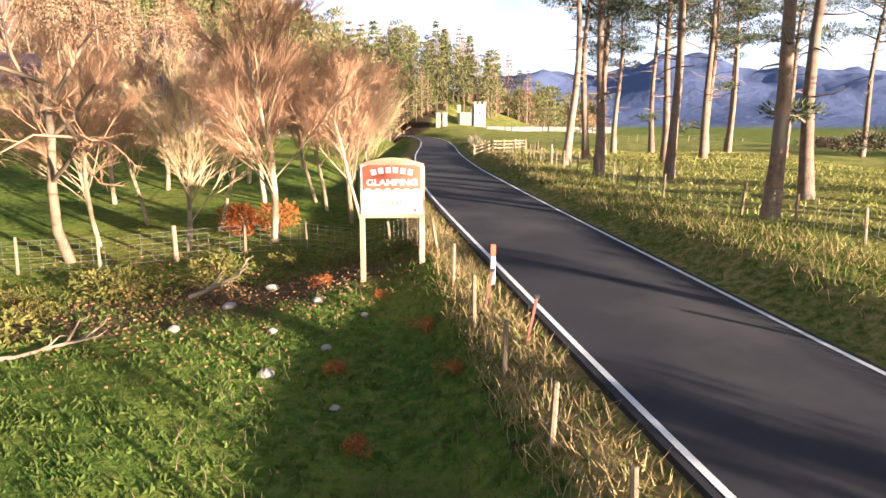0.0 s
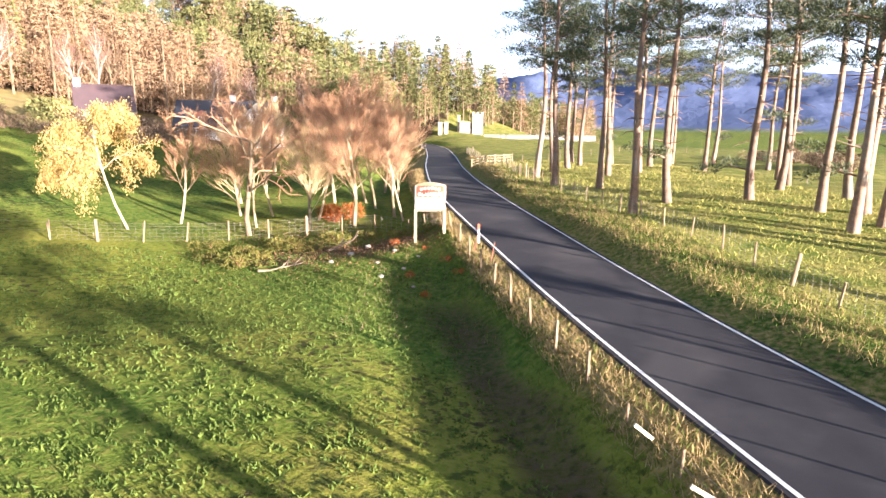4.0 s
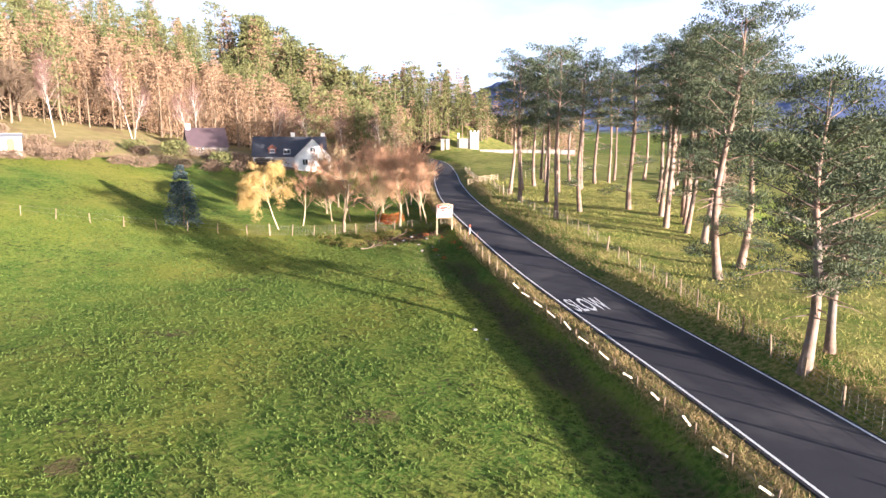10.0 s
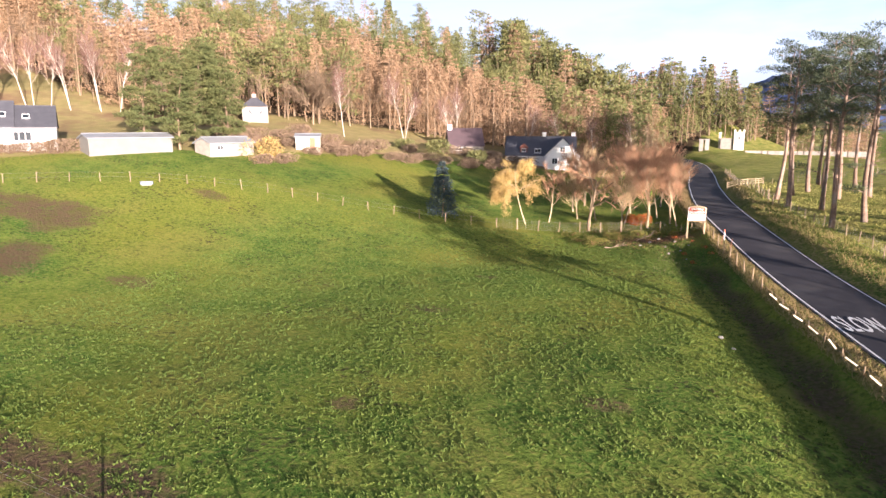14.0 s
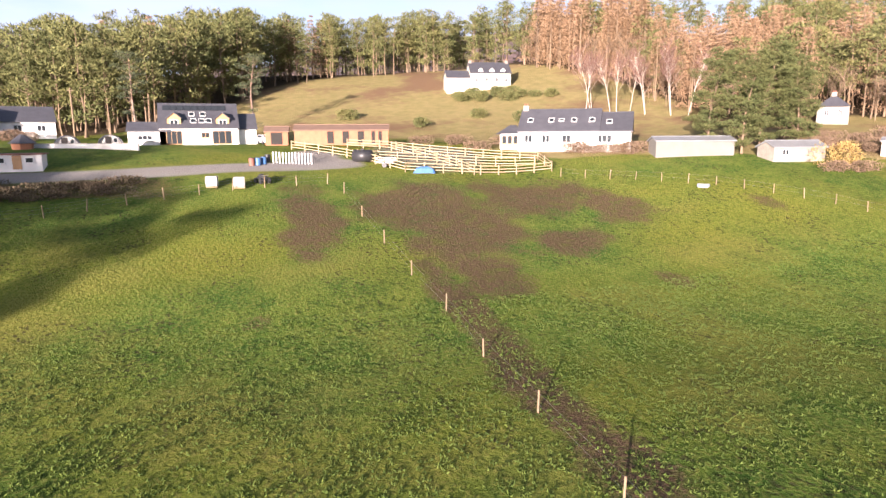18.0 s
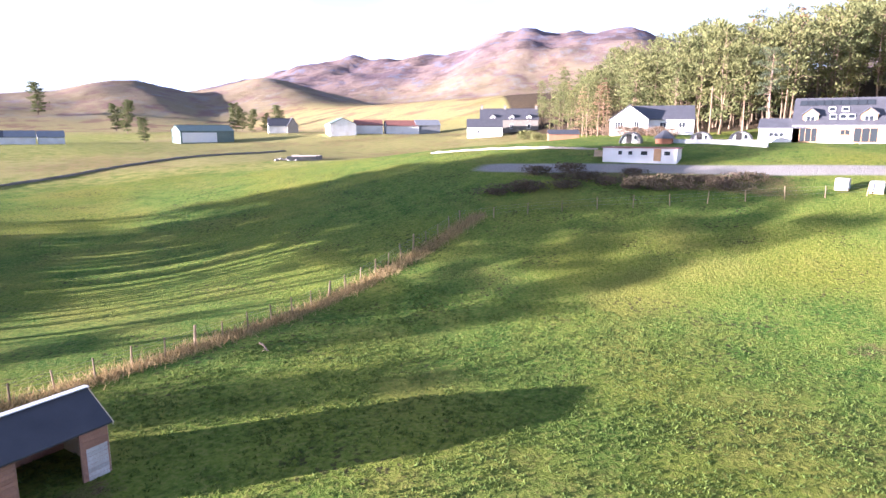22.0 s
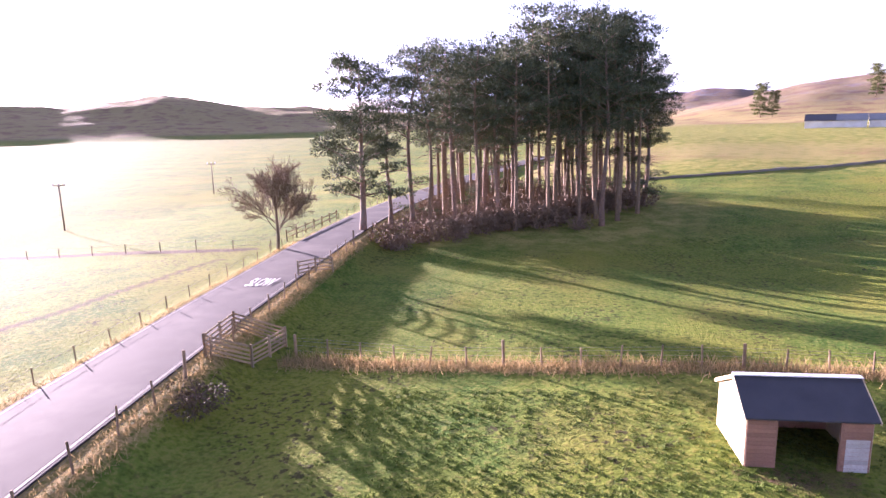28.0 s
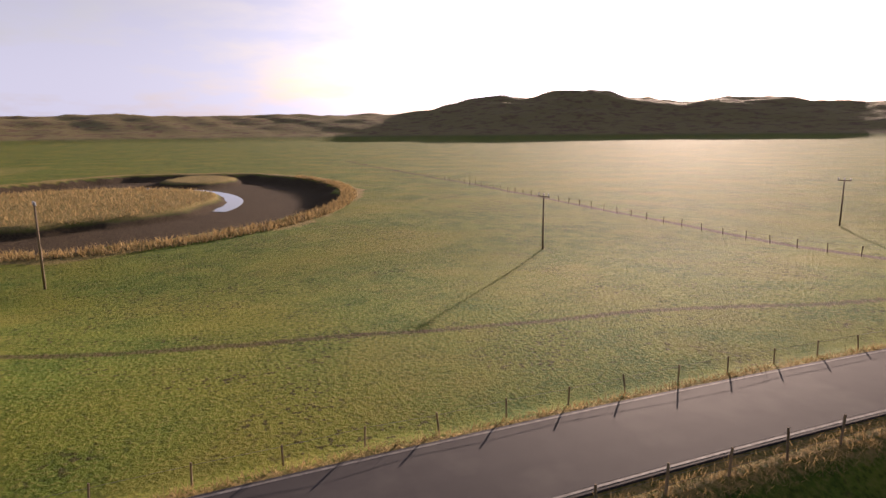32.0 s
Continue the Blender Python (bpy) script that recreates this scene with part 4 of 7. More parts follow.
SPRUCE = split_tree(conifer(3, 5.6, n=7200, base=0.07, width=0.30, card=0.2, droop=-0.16, tiers=18, per_tier=11, fill=0.1), "spruce", [bark_dark, bark_dark, needle_blue])
plant(SPRUCE, "blue_spruce", "young blue spruce with dense silvery needles on grass", "spruce", -28.4, 16.2, 20, 1.12)
plant(BARE["round"], "bare_tree", "round-headed bare tree beside the road fence", "tree", 21.2, -106.6, 30, 1.2)
DEAD = split_tree(bare_tree(37, 8.0, dict(ROUND, levels=4, kids=(6, 4, 3), bend=0.25, spread=(0.8, 0.8, 0.8), girth=0.016)), "dead_tree", [bark_dark, bark_dark, leaf_gold])
plant(DEAD, "dead_tree", "small dead tree with broken bare branches", "tree", 21.3, -10.9, 0, 0.9)
for kind, x, y, s, lab in (("birch", -118.8, 27.6, 1.0, 1), ("birch", -113.5, 29, 0.95, 1), ("birch", -107.9, 33.2, 1.0, 1), ("birch", -104.9, 36.9, 1.05, 1), ("birch", -101.5, 38.2, 0.95, 1),
                           ("birch", -116, 24.5, 0.9, 1), ("birch", -119.6, 28.4, 0.85, 1), ("birch", -112.7, 29.8, 0.9, 1), ("birch", -108.8, 33.9, 0.8, 1), ("birch", -103.9, 36.2, 0.9, 1), ("birch", -110.6, 31.4, 0.85, 1), ("round", -71.4, 55.9, 1.5, 0), ("birch", -66, 58, 0.9, 1), ("birch", -55, 62, 0.9, 1), ("birch", -47, 70, 0.85, 1), ("birch", -38, 88, 0.9, 1), ("birch", -15, 95, 0.9, 1), ("birch", -61, 50, 0.8, 1), ("birch", -52, 56, 0.7, 1), ("birch", -45, 62, 0.75, 1), ("birch", -33, 70, 0.8, 1), ("birch", -27, 78, 0.8, 1), ("birch", -22, 86, 0.8, 1)):
    plant(BARE[kind], "birch_tree" if lab else "bare_tree", "tall leafless birch with pale trunk below the wood" if lab else "spreading bare tree on the tan slope", "tree", x, y, rng.uniform(0, 360), s, "birches below the wood" if lab else "")
for x, y, s in ((-64.5, 14.2, 0.95), (-66.5, 19.5, 1.1), (-62.5, 21.5, 0.9), (-69, 13, 1.0), (-68, 25, 0.95)):
    plant(BUSHY, "pine_tree", "broad golden-green pine behind the garden sheds", "pine tree", x, y, rng.uniform(0, 360), s * 0.82, "pines behind the garden sheds")
for x, y, s in ((-131, -245, 0.55), (-189, -243, 0.7), (-142, -62, 0.8), (-136, -40, 0.75)):
    plant(BUSHY if y < -100 else PINES[3], "pine_tree", "dark pine beside the farm buildings" if y < -100 else "Scots pine at the foot of the wood", "pine tree", x, y, rng.uniform(0, 360), s)


# ---- the woods on the hill ----
def forest(name, label, models, mats, picks):
    """Many trees as one mesh: each pick is x, y, turn, size and model."""
    vs, fs, ms, n = [], [], [], 0
    for x, y, a, s, k in picks:
        v, f, m = models[k]
        c, q = math.cos(a) * s, math.sin(a) * s
        w = np.stack([v[:, 0] * c - v[:, 1] * q + x, v[:, 0] * q + v[:, 1] * c + y, v[:, 2] * s + gz(x, y)], -1)
        vs.append(w)
        fs.append(f + n)
        ms.append(m)
        n += len(v)
    m = np.concatenate(ms)
    return tagged(new(name, mesh_np(name, np.concatenate(vs), np.concatenate(fs), mats, True, np.where(m == 2, 1, 0))), label, "woodland", kind="stuff")


rs = np.random.default_rng(77)
far_pines = [pine(90 + k, 19.0, cards=16, clumps=28, crown=(0.34, 0.42, 0.2)[k], card=0.7, wide=1.05, puff=0.06, far=True).arrays() for k in range(3)]
far_larch = [conifer(95 + k, 19.0, n=1300, base=0.07, width=(0.25, 0.21, 0.28)[k], card=0.5, droop=-0.1, tiers=17, per_tier=8).arrays() for k in range(3)]
far_spruce = [conifer(99 + k, 20.0, n=620, base=0.12, width=0.16, card=0.9, droop=-0.3, tiers=18).arrays() for k in range(2)]
far_bare = [bare_tree(105 + k, 13.0, dict(ROUND, levels=4, kids=(14, 7, 6), bole=0.7, girth=0.008, thin=0.42, ratio=(0.45, 0.55, 0.5))).arrays() for k in range(2)]
picks = {"pine": [], "larch": [], "spruce": [], "bare": []}
for k in range(2700):
    az = rs.uniform(-12, 113)
    depth = rs.exponential(34) if rs.uniform() < 0.7 else rs.uniform(0, 150)
    r = float(wood_edge(az)) + depth
    x, y = -2 - r * math.sin(radians(az)), -50 + r * math.cos(radians(az))
    if depth > 150 or (x > float(road_x(min(max(y, -200), 299))) - 7 and y < 300 and x < float(road_x(min(max(y, -200), 299))) + 8):
        continue
    patch = wave(np.array(x), np.array(y), 14.0, 3.0) + 0.25 * rs.normal()
    pine_share = 0.95 if az > 62 else (0.6 if az < 12 else 0.3)
    if depth > 42 and az < 62:
        pine_share = 0.8
    s = (rs.uniform(0.52, 0.84) if az < 52 else rs.uniform(0.7, 1.0)) * (1 + 0.2 * float(smooth((az - 80) / 8) * smooth((112 - az) / 6))) * (1 + 0.22 * float(smooth((6 - az) / 8))) * (0.62 + 0.38 * float(smooth((114 - az) / 14)))
    a = rs.uniform(0, 6.28)
    if depth < 9 and rs.uniform() < 0.4 and 12 < az < 62:
        picks["bare"].append((x, y, a, s, int(rs.integers(2))))
    elif (patch + 1) / 2 < pine_share + 0.05:
        kind = "pine" if az > 30 or rs.uniform() < 0.5 else "spruce"
        picks[kind].append((x, y, a, s, 2 if kind == "pine" and rs.uniform() < (0.8 if depth < 12 else 0.3) else int(rs.integers(2))))
    else:
        picks["larch"].append((x, y, a, s * 1.05, int(rs.integers(3))))
picks = {k: v[:n] for (k, v), n in zip(picks.items(), (820, 520, 260, 130))}
for k in range(240):               # pines along the crest
    az, depth = rs.uniform(8, 44), rs.uniform(40, 85)
    r = float(wood_edge(az)) + depth
    picks["pine" if k % 3 else "larch"].append((-2 - r * math.sin(radians(az)), -50 + r * math.cos(radians(az)), rs.uniform(0, 6.28), rs.uniform(0.5, 0.74), k % 3))
for k in range(250):               # the wooded knoll behind the bend of the road
    x, y = rs.uniform(-60, 34), rs.uniform(172, 250)
    if abs(x - float(road_x(y))) > 8 and y > 176 + 0.45 * max(0, x):
        picks[("spruce", "pine", "larch")[k % 3]].append((x, y, rs.uniform(0, 6.28), rs.uniform(0.74, 1.0), k % 2))
for k in range(110):               # tall trees between the hill and the knoll
    x, y = rs.uniform(-70, -8), rs.uniform(142, 178)
    if abs(x - float(road_x(y))) > 9:
        picks[("spruce", "pine", "pine", "larch")[k % 4]].append((x, y, rs.uniform(0, 6.28), rs.uniform(1.0, 1.3), k % 2))
for k in range(70):                # trees close along the road before the bend
    y = rs.uniform(98, 180)
    x = float(road_x(y)) - rs.uniform(6.5, 26)
    picks[("larch", "bare", "bare", "pine", "larch")[k % 5]].append((x, y, rs.uniform(0, 6.28), rs.uniform(0.6, 0.86), k % 2))
forest("pine_wood", "dense wood of Scots pines covering the hillside", far_pines, [bark_dark, needle_forest], picks["pine"])
forest("larch_wood", "stands of orange-brown autumn larches on the hillside", far_larch, [bark_dark, needle_larch], picks["larch"])
forest("spruce_wood", "dark pointed spruces scattered through the wood", far_spruce, [bark_dark, needle_forest], picks["spruce"])
forest("bare_wood", "leafless broadleaved trees along the edge of the wood", far_bare, [bark_dark, twig_brown], picks["bare"])


# ---- bushes, brambles and undergrowth ----
def bush_mesh(seed, r, h, n, card, mats, drop=0.0):
    rs = np.random.default_rng(seed)
    T = Tris()
    for k in range(7):
        a, ln = rs.uniform(0, 6.28), r * rs.uniform(0.5, 0.9)
        T.tube([(0, 0, -0.1), (math.cos(a) * ln * 0.4, math.sin(a) * ln * 0.4, h * 0.6), (math.cos(a) * ln, math.sin(a) * ln, h * rs.uniform(0.5, 1.0))], (0.03, 0.02, 0.008), 3, 0)
    lobes = rs.normal(size=(6, 3)) * np.array((r * 0.45, r * 0.45, 0)) + np.array((0, 0, h * 0.45))
    c = lobes[rs.integers(0, 6, n)]
    u = rs.normal(size=(n, 3))
    u /= np.linalg.norm(u, axis=1)[:, None]
    p = c + u * (rs.uniform(0.3, 1, n) ** 0.5)[:, None] * np.array((r * 0.6, r * 0.6, h * 0.5))
    p[:, 2] = np.abs(p[:, 2])
    T.cards(p, u + rs.normal(size=(n, 3)) * 0.5 + np.array((0, 0, drop)), card * rs.uniform(0.6, 1.4, n), card * 0.6, rs, 2)
    return split_tree(T, "bush", mats)


BUSH = {"green": bush_mesh(1, 0.9, 0.75, 900, 0.13, [twig_red, twig_red, leaf_green]), "orange": bush_mesh(2, 0.9, 1.1, 800, 0.12, [twig_red, twig_red, leaf_orange]),
        "gold": bush_mesh(3, 2.6, 3.6, 1500, 0.28, [twig_tan, twig_tan, leaf_gold]), "rust": bush_mesh(4, 2.4, 2.0, 1500, 0.24, [twig_brown, twig_brown, twig_brown]),
        "gorse": bush_mesh(5, 2.0, 2.2, 1100, 0.32, [bark_dark, bark_dark, needle_forest]), "brown": bush_mesh(9, 2.4, 2.4, 1500, 0.24, [bark_dark, bark_dark, bark_dark]), "scrub": bush_mesh(6, 1.8, 0.8, 1100, 0.17, [bark_dark, bark_dark, noisy("scrub_leaf", (0.075, 0.066, 0.03), (0.105, 0.068, 0.042), 0.6, 0.9, 0, 8, spread=0.35)])}
rng = random.Random(31)


def bushes(kind, name, label, group, spots, s0=0.8, s1=1.2):
    for x, y in spots:
        plant(BUSH[kind], name, label, "bush", x, y, rng.uniform(0, 360), rng.uniform(s0, s1), group, ("stems", "leaves", "branching"))


bushes("green", "bramble_bush", "low green bramble with yellowing leaves on the rough bank", "brambles by the sign",
       [(-10.5, 15.3), (-8.7, 16.9), (-11.6, 16.4), (-7.0, 19.2), (-9.9, 17.6), (-12.8, 14.8), (-3.0, 20.2), (-10.9, 13.6), (-1.4, 19.6), (-13.6, 17.2), (-5.2, 20.8)], 0.5, 0.95)
bushes("orange", "beech_bush", "copper-leaved young beech bush beside the fence", "beech bushes", [(-7.9, 25.2), (-8.6, 26.4), (-7.2, 26.8)], 0.9, 1.2)
bushes("orange", "dock_stalk", "rust-red dry dock stalks in the rough grass", "dry docks", [(-3.2, 16.6), (-1.6, 15.6), (-0.4, 13.6), (-2.2, 12.4), (0.2, 11.4), (-1.4, 9.6), (-0.6, 17.6)], 0.18, 0.3)
for x, y, s in ((-170, -540, 1.6), (-176, -535, 1.2), (-300, -650, 1.8), (-171, -317, 0.95), (-182.5, -251, 0.6), (-186, -247, 0.5), (-320, -420, 1.3), (-330, -425, 1.1), (-260, -470, 1.2)):
    plant(BUSHY, "pine_tree", "dark solitary conifer on the moor beyond the farm", "pine tree", x, y, rng.uniform(0, 360), s, "conifers of the moor")
bushes("scrub", "heather_clump", "dark red-brown heather clump on the spoil mound", "heather of the mound", [(-66.5 - rng.uniform(0, 5), -70 + rng.uniform(-9, 9)) for k in range(8)], 0.5, 0.9)
bushes("brown", "garden_shrub", "leafless brown garden shrub before the house", "shrubs before the houses", [(-41, 59.3), (-44.2, 58), (-38.2, 60.6), (-46.5, 60), (-33.5, 63), (-30.5, 62.8), (-36, 61.5)], 0.6, 0.95)
bushes("rust", "thorn_bush", "leafless brown thorn bush at the edge of the plain", "thorn bushes of the plain", [(47 + rng.uniform(-5, 9), 8 + 6.5 * k + rng.uniform(-3, 3)) for k in range(13)], 0.7, 1.3)
bushes("gold", "golden_bush", "golden-leaved garden bush by the sheds", "", [(-55.6, 21.4)], 0.9, 0.9)
bushes("rust", "russet_hedge", "leafless russet hedge along the garden edge", "russet hedges",
       [(-56 + 2.2 * k + rng.uniform(-2, 2), 31 + 2.4 * k + rng.uniform(-2, 2)) for k in range(11)] + [(-62 + rng.uniform(-6, 4), 32 + rng.uniform(-5, 12)) for k in range(8)] + [(-118.5 + 0.35 * k, -86 + 2.2 * k) for k in range(6)] + [(-54.5, 18.5), (-53.5, 21.5), (-75.8, -2.9), (-74.4, -1.4), (-72.6, 0.6), (-71.0, 2.4), (-58, 40), (-52, 45), (-48, 50), (-62, 36), (-44, 57), (-66, 44), (-37, 62), (-85, -14), (-88, -8), (-98, -18), (-92, -14)], 0.55, 0.95)
bushes("gorse", "gorse_bush", "dark green gorse bush on the tan slope", "gorse bushes",
       [(-149.5, 9.5), (-148, 12.5), (-146, 15), (-144.5, 17.5), (-142, 20), (-140, 22.5), (-137.5, 25), (-135, 27.5), (-150.5, 14), (-147, 19), (-144, 22), (-143, 13), (-139, 18), (-145.5, 10),  (-142.4, -19.8), (-128, 6), (-120, 12), (-108, 8), (-126, -8), (-45.5, 55.5), (-50, 52.5), (-38, 57), (-170, -125), (-166, -121)], 0.7, 1.2)
bushes("scrub", "scrub_bush", "low brown scrub on the rough mound", "scrub on the mound",
       [(-65.9, -78.1), (-66.9, -75), (-68.5, -71.5), (-68.8, -68), (-71, -61), (-70.4, -64), (-72.3, -58), (-72.8, -69), (-73, -77), (-71.5, -80.5), (-69.2, -59), (-64.6, -80), (-67.6, -65), (-70.2, -74), (-63.4, -82)], 0.8, 1.3)
under = [(11.5 - 1.35 * k + rng.uniform(-0.8, 0.8), -111.5 - 1.2 * k + rng.uniform(-1.8, 0.6)) for k in range(21)]
bushes("brown", "undergrowth_bush", "leafless brown undergrowth at the edge of the pine clump", "undergrowth of the clump", under + [(rng.uniform(-15, 11), rng.uniform(-156, -121)) for k in range(44)], 0.6, 1.3)
bushes("scrub", "brush_pile", "heap of dry cut branches beside the road fence", "", [(12.4, -74.5)], 0.9, 0.9)
# fallen limbs
for x, y, ln, rz, lab in ((-9.6, 12.4, 1.9, 28, "pale fallen branch lying on dark earth"), (-25.9, -77.7, 1.3, 70, "bare fallen branch lying on the grass"), (-6.9, 16.6, 1.5, 12, "pale fallen branch lying on dark earth")):
    T = Tris()
    r2 = np.random.default_rng(int(abs(x) * 10))
    branch(T, r2, (0, 0, 0.12), (1, 0, 0.02), ln, 0.07, 1, dict(levels=4, kids=(0, 4, 3), ratio=(1, 0.5, 0.5), spread=(0, 0.6, 0.6), thin=0.5, bend=0.14, lift=-0.02, twig_from=9, **{"from": (0, 0.3, 0.3)}))
    o = new("fallen_branch", T.mesh("fallen_branch", [bark_mid]))
    o.matrix_world = pose(x, y, gz(x, y), 0, 0, rz)
    tagged(o, lab, "branch")


# ---- grass ----
def blades(name, label, spots, length, width, lean, mat, seed, per=1):
    """Grass blades as slim triangles that lean a little, on the ground at the given spots."""
    rs = np.random.default_rng(seed)
    xy = np.repeat(np.asarray(spots, float), per, 0)
    xy = xy + rs.normal(size=xy.shape) * 0.06 * (per > 1)
    n = len(xy)
    z = ground_z(xy[:, 0], xy[:, 1]) - 0.03
    base = np.column_stack([xy, z])
    d = np.column_stack([rs.normal(size=(n, 2)) * lean, np.ones(n)])
    T = Tris()
    T.cards(base, d, length * rs.uniform(0.55, 1.3, n), width, rs, 0)
    return tagged(new(name, T.mesh(name, [mat])), label, "grass", kind="stuff")


rs = np.random.default_rng(5)


def verge_spots(n, y0, y1, o0, o1):
    y = rs.uniform(y0, y1, n)
    o = rs.uniform(o0, o1, n)
    return np.column_stack([road_x(y) + o, y])


e = HALF
left_v = np.concatenate([verge_spots(15000, -60, 28, -e - 1.9, -e - 0.35), verge_spots(3500, -110, -60, -e - 1.9, -e - 0.35), verge_spots(2500, 28, 60, -e - 1.9, -e - 0.35)])
right_v = np.concatenate([verge_spots(7000, -35, 40, e + 1.2, e + 4.6), verge_spots(3500, -110, -38, e + .25, e + 1.0), verge_spots(1500, 40, 80, e + 1, e + 3.4)])
blades("verge_grass", "long straw-coloured dry grass along the road verges", np.concatenate([left_v, right_v]), 0.34, 0.03, 0.6, straw, 1)
green_v = np.concatenate([verge_spots(6000, -60, 28, -e - 2.8, -e - 0.3), verge_spots(8000, -35, 40, e + 0.4, e + 5.5)])
blades("verge_green_grass", "tufts of green grass among the dry verge", green_v, 0.30, 0.035, 0.55, blade_green, 2)
sx = rs.uniform(-57, 11, 9000)
south_line = np.column_stack([sx, -81.0 - 0.02 * sx + rs.normal(size=9000) * 0.55])
blades("fence_grass", "pale dry grass along the field fence", south_line, 0.55, 0.045, 0.5, straw, 3)
yw = rs.uniform(-32, 70, 26000)
wood_g = np.column_stack([road_x(yw) + e + rs.uniform(3.0, 26, 26000), yw])
blades("wood_grass", "rough tussocky grass under the pines", wood_g, 0.26, 0.06, 0.7, blade_yellow, 4)
# rank grass on the river's lip and islands
ra, rk = np.radians(rs.uniform(150, 300, 5000)), rs.uniform(0.99, 1.06, 5000)
lip = np.column_stack([168 + 86 * rk * np.cos(ra), -30 + 48 * rk * np.sin(ra)])
ra, rk = rs.uniform(0, 6.28, 4500), np.sqrt(rs.uniform(0, 1, 4500))
isle_g = np.column_stack([155 + 41 * rk * np.cos(ra), -15 + 33 * rk * np.sin(ra)])
blades("bank_grass", "tall pale dead grass along the river bank", np.concatenate([lip, isle_g]), 0.9, 0.2, 0.5, straw, 8)
# tussocks of the grazed field, thickest where the camera passes
fx, fy = rs.uniform(-40, 6, 70000), rs.uniform(-78, 16, 70000)
keep = (fx < road_x(fy) - e - 3.5) & (wave(fx, fy, 2.0, 1.0) + wave(fx, fy, 0.7, 4.0) + rs.normal(size=70000) * 0.7 > -0.15)
blades("field_tufts", "short tussocks of grazed green grass", np.column_stack([fx, fy])[keep], 0.15, 0.085, 0.75, blade_field, 6, per=5)
rx_, ry_ = rs.uniform(-14, 2.5, 9000), rs.uniform(4, 20, 9000)
keep = (rx_ < road_x(ry_) - e - 1.8) & (np.hypot((rx_ + 9.2) / 3.2, (ry_ - 14.2) / 1.2) > 1 + 0.3 * rs.normal(size=9000)) & (np.hypot((rx_ + 4.6) / 4.6, (ry_ - 17.0) / 1.1) > 1 + 0.3 * rs.normal(size=9000))
blades("rough_grass", "rough uncut grass on the bank by the sign", np.column_stack([rx_, ry_])[keep], 0.14, 0.016, 0.8, blade_field, 7, per=6)
dx_, dy_ = rs.uniform(-4.5, 2.8, 900), rs.uniform(3.5, 16, 900)
keep = dx_ < road_x(dy_) - e - 1.6
blades("dead_stalks", "thin brown dead stalks standing in the rough grass", np.column_stack([dx_, dy_])[keep], 0.32, 0.016, 0.35, twig_brown, 9)
# fallen leaves and small stones on the bank
n = 5200
lx, ly = -5.5 + rs.normal(size=n) * 4.4, 18 + rs.normal(size=n) * 3.0
keep = lx < road_x(ly) - e - 1.2
lx, ly = lx[keep], ly[keep]
T = Tris()
T.cards(np.column_stack([lx, ly, ground_z(lx, ly) + 0.05]), np.column_stack([rs.normal(size=(len(lx), 2)), rs.normal(size=len(lx)) * 0.3]), rs.uniform(0.05, 0.1, len(lx)), 0.06, rs, 0)
tagged(new("leaf_litter", T.mesh("leaf_litter", [leaf_brown])), "fallen orange leaves scattered on the bank", "leaves", kind="stuff")


def stone_mesh(seed):
    bm = bmesh.new()
    bmesh.ops.create_icosphere(bm, subdivisions=2, radius=1)
    for v in bm.verts:
        v.co *= 1 + 0.28 * noise.noise(v.co * 1.3 + Vector((seed * 7.1, 0, 0)))
        v.co.z *= 0.6
    me = bpy.data.meshes.new("stone")
    bm.to_mesh(me)
    bm.free()
    me.materials.append(rock)
    return me


STONES = [stone_mesh(k) for k in range(3)]
for k, (x, y, s) in enumerate(((-4.8, 17.3, 0.2), (-3.6, 12.2, 0.16), (-2.6, 13.4, 0.12), (-5.6, 16.0, 0.18), (-4.0, 14.2, 0.11), (-1.9, 14.8, 0.1), (-3.2, 15.6, 0.14), (-6.4, 14.4, 0.15), (-2.0, 11.0, 0.1), (0.4, -11.5, 0.16), (1.0, -13.2, 0.12))):
    o = new("stone", STONES[k % 3])
    o.matrix_world = pose(x, y, gz(x, y) + s * 0.25, 0, 0, k * 50) @ Matrix.Diagonal((s, s, s, 1))
    tagged(o, "pale weathered stone lying in the rough grass", "stone", "stones on the bank")


# ---- buildings ----
def shared_box(name, sx, sy, sz, mat):
    bm = bmesh.new()
    box(bm, 0, 0, 0, sx, sy, sz)
    bmesh.ops.bevel(bm, geom=bm.edges[:], offset=min(sx, sy, sz) * 0.12, segments=1, affect="EDGES")
    me = bpy.data.meshes.new(name)
    bm.to_mesh(me)
    bm.free()
    me.materials.append(mat)
    return me


def window(parent, x, z, w, h, y=0.0, rz=0.0, frame=None, panes=2, name="window"):
    """A window in a wall whose face lies at y: a frame with its glass panes set back in it. rz turns it about the house's middle."""
    fr = bmesh.new()
    t = 0.07
    for cx, cz, sx, sz in ((0, h / 2 - t / 2, w, t), (0, -h / 2 + t / 2, w, t), (-w / 2 + t / 2, 0, t, h - 2 * t), (w / 2 - t / 2, 0, t, h - 2 * t)):
        box(fr, cx, 0, cz, sx, 0.12, sz)
    for k in range(1, panes):
        box(fr, -w / 2 + w * k / panes, 0, 0, t * 0.8, 0.1, h - 2 * t)
    box(fr, 0, -0.06, -h / 2 - 0.04, w + 0.16, 0.2, 0.07)
    o = part(name, fr, frame or frame_white, parent)
    o.matrix_local = pose(0, 0, 0, 0, 0, rz) @ pose(x, y - 0.03, z)
    g = bmesh.new()
    box(g, 0, 0.02, 0, w - 2 * t, 0.03, h - 2 * t)
    part("pane", g, glass, o)
    return o


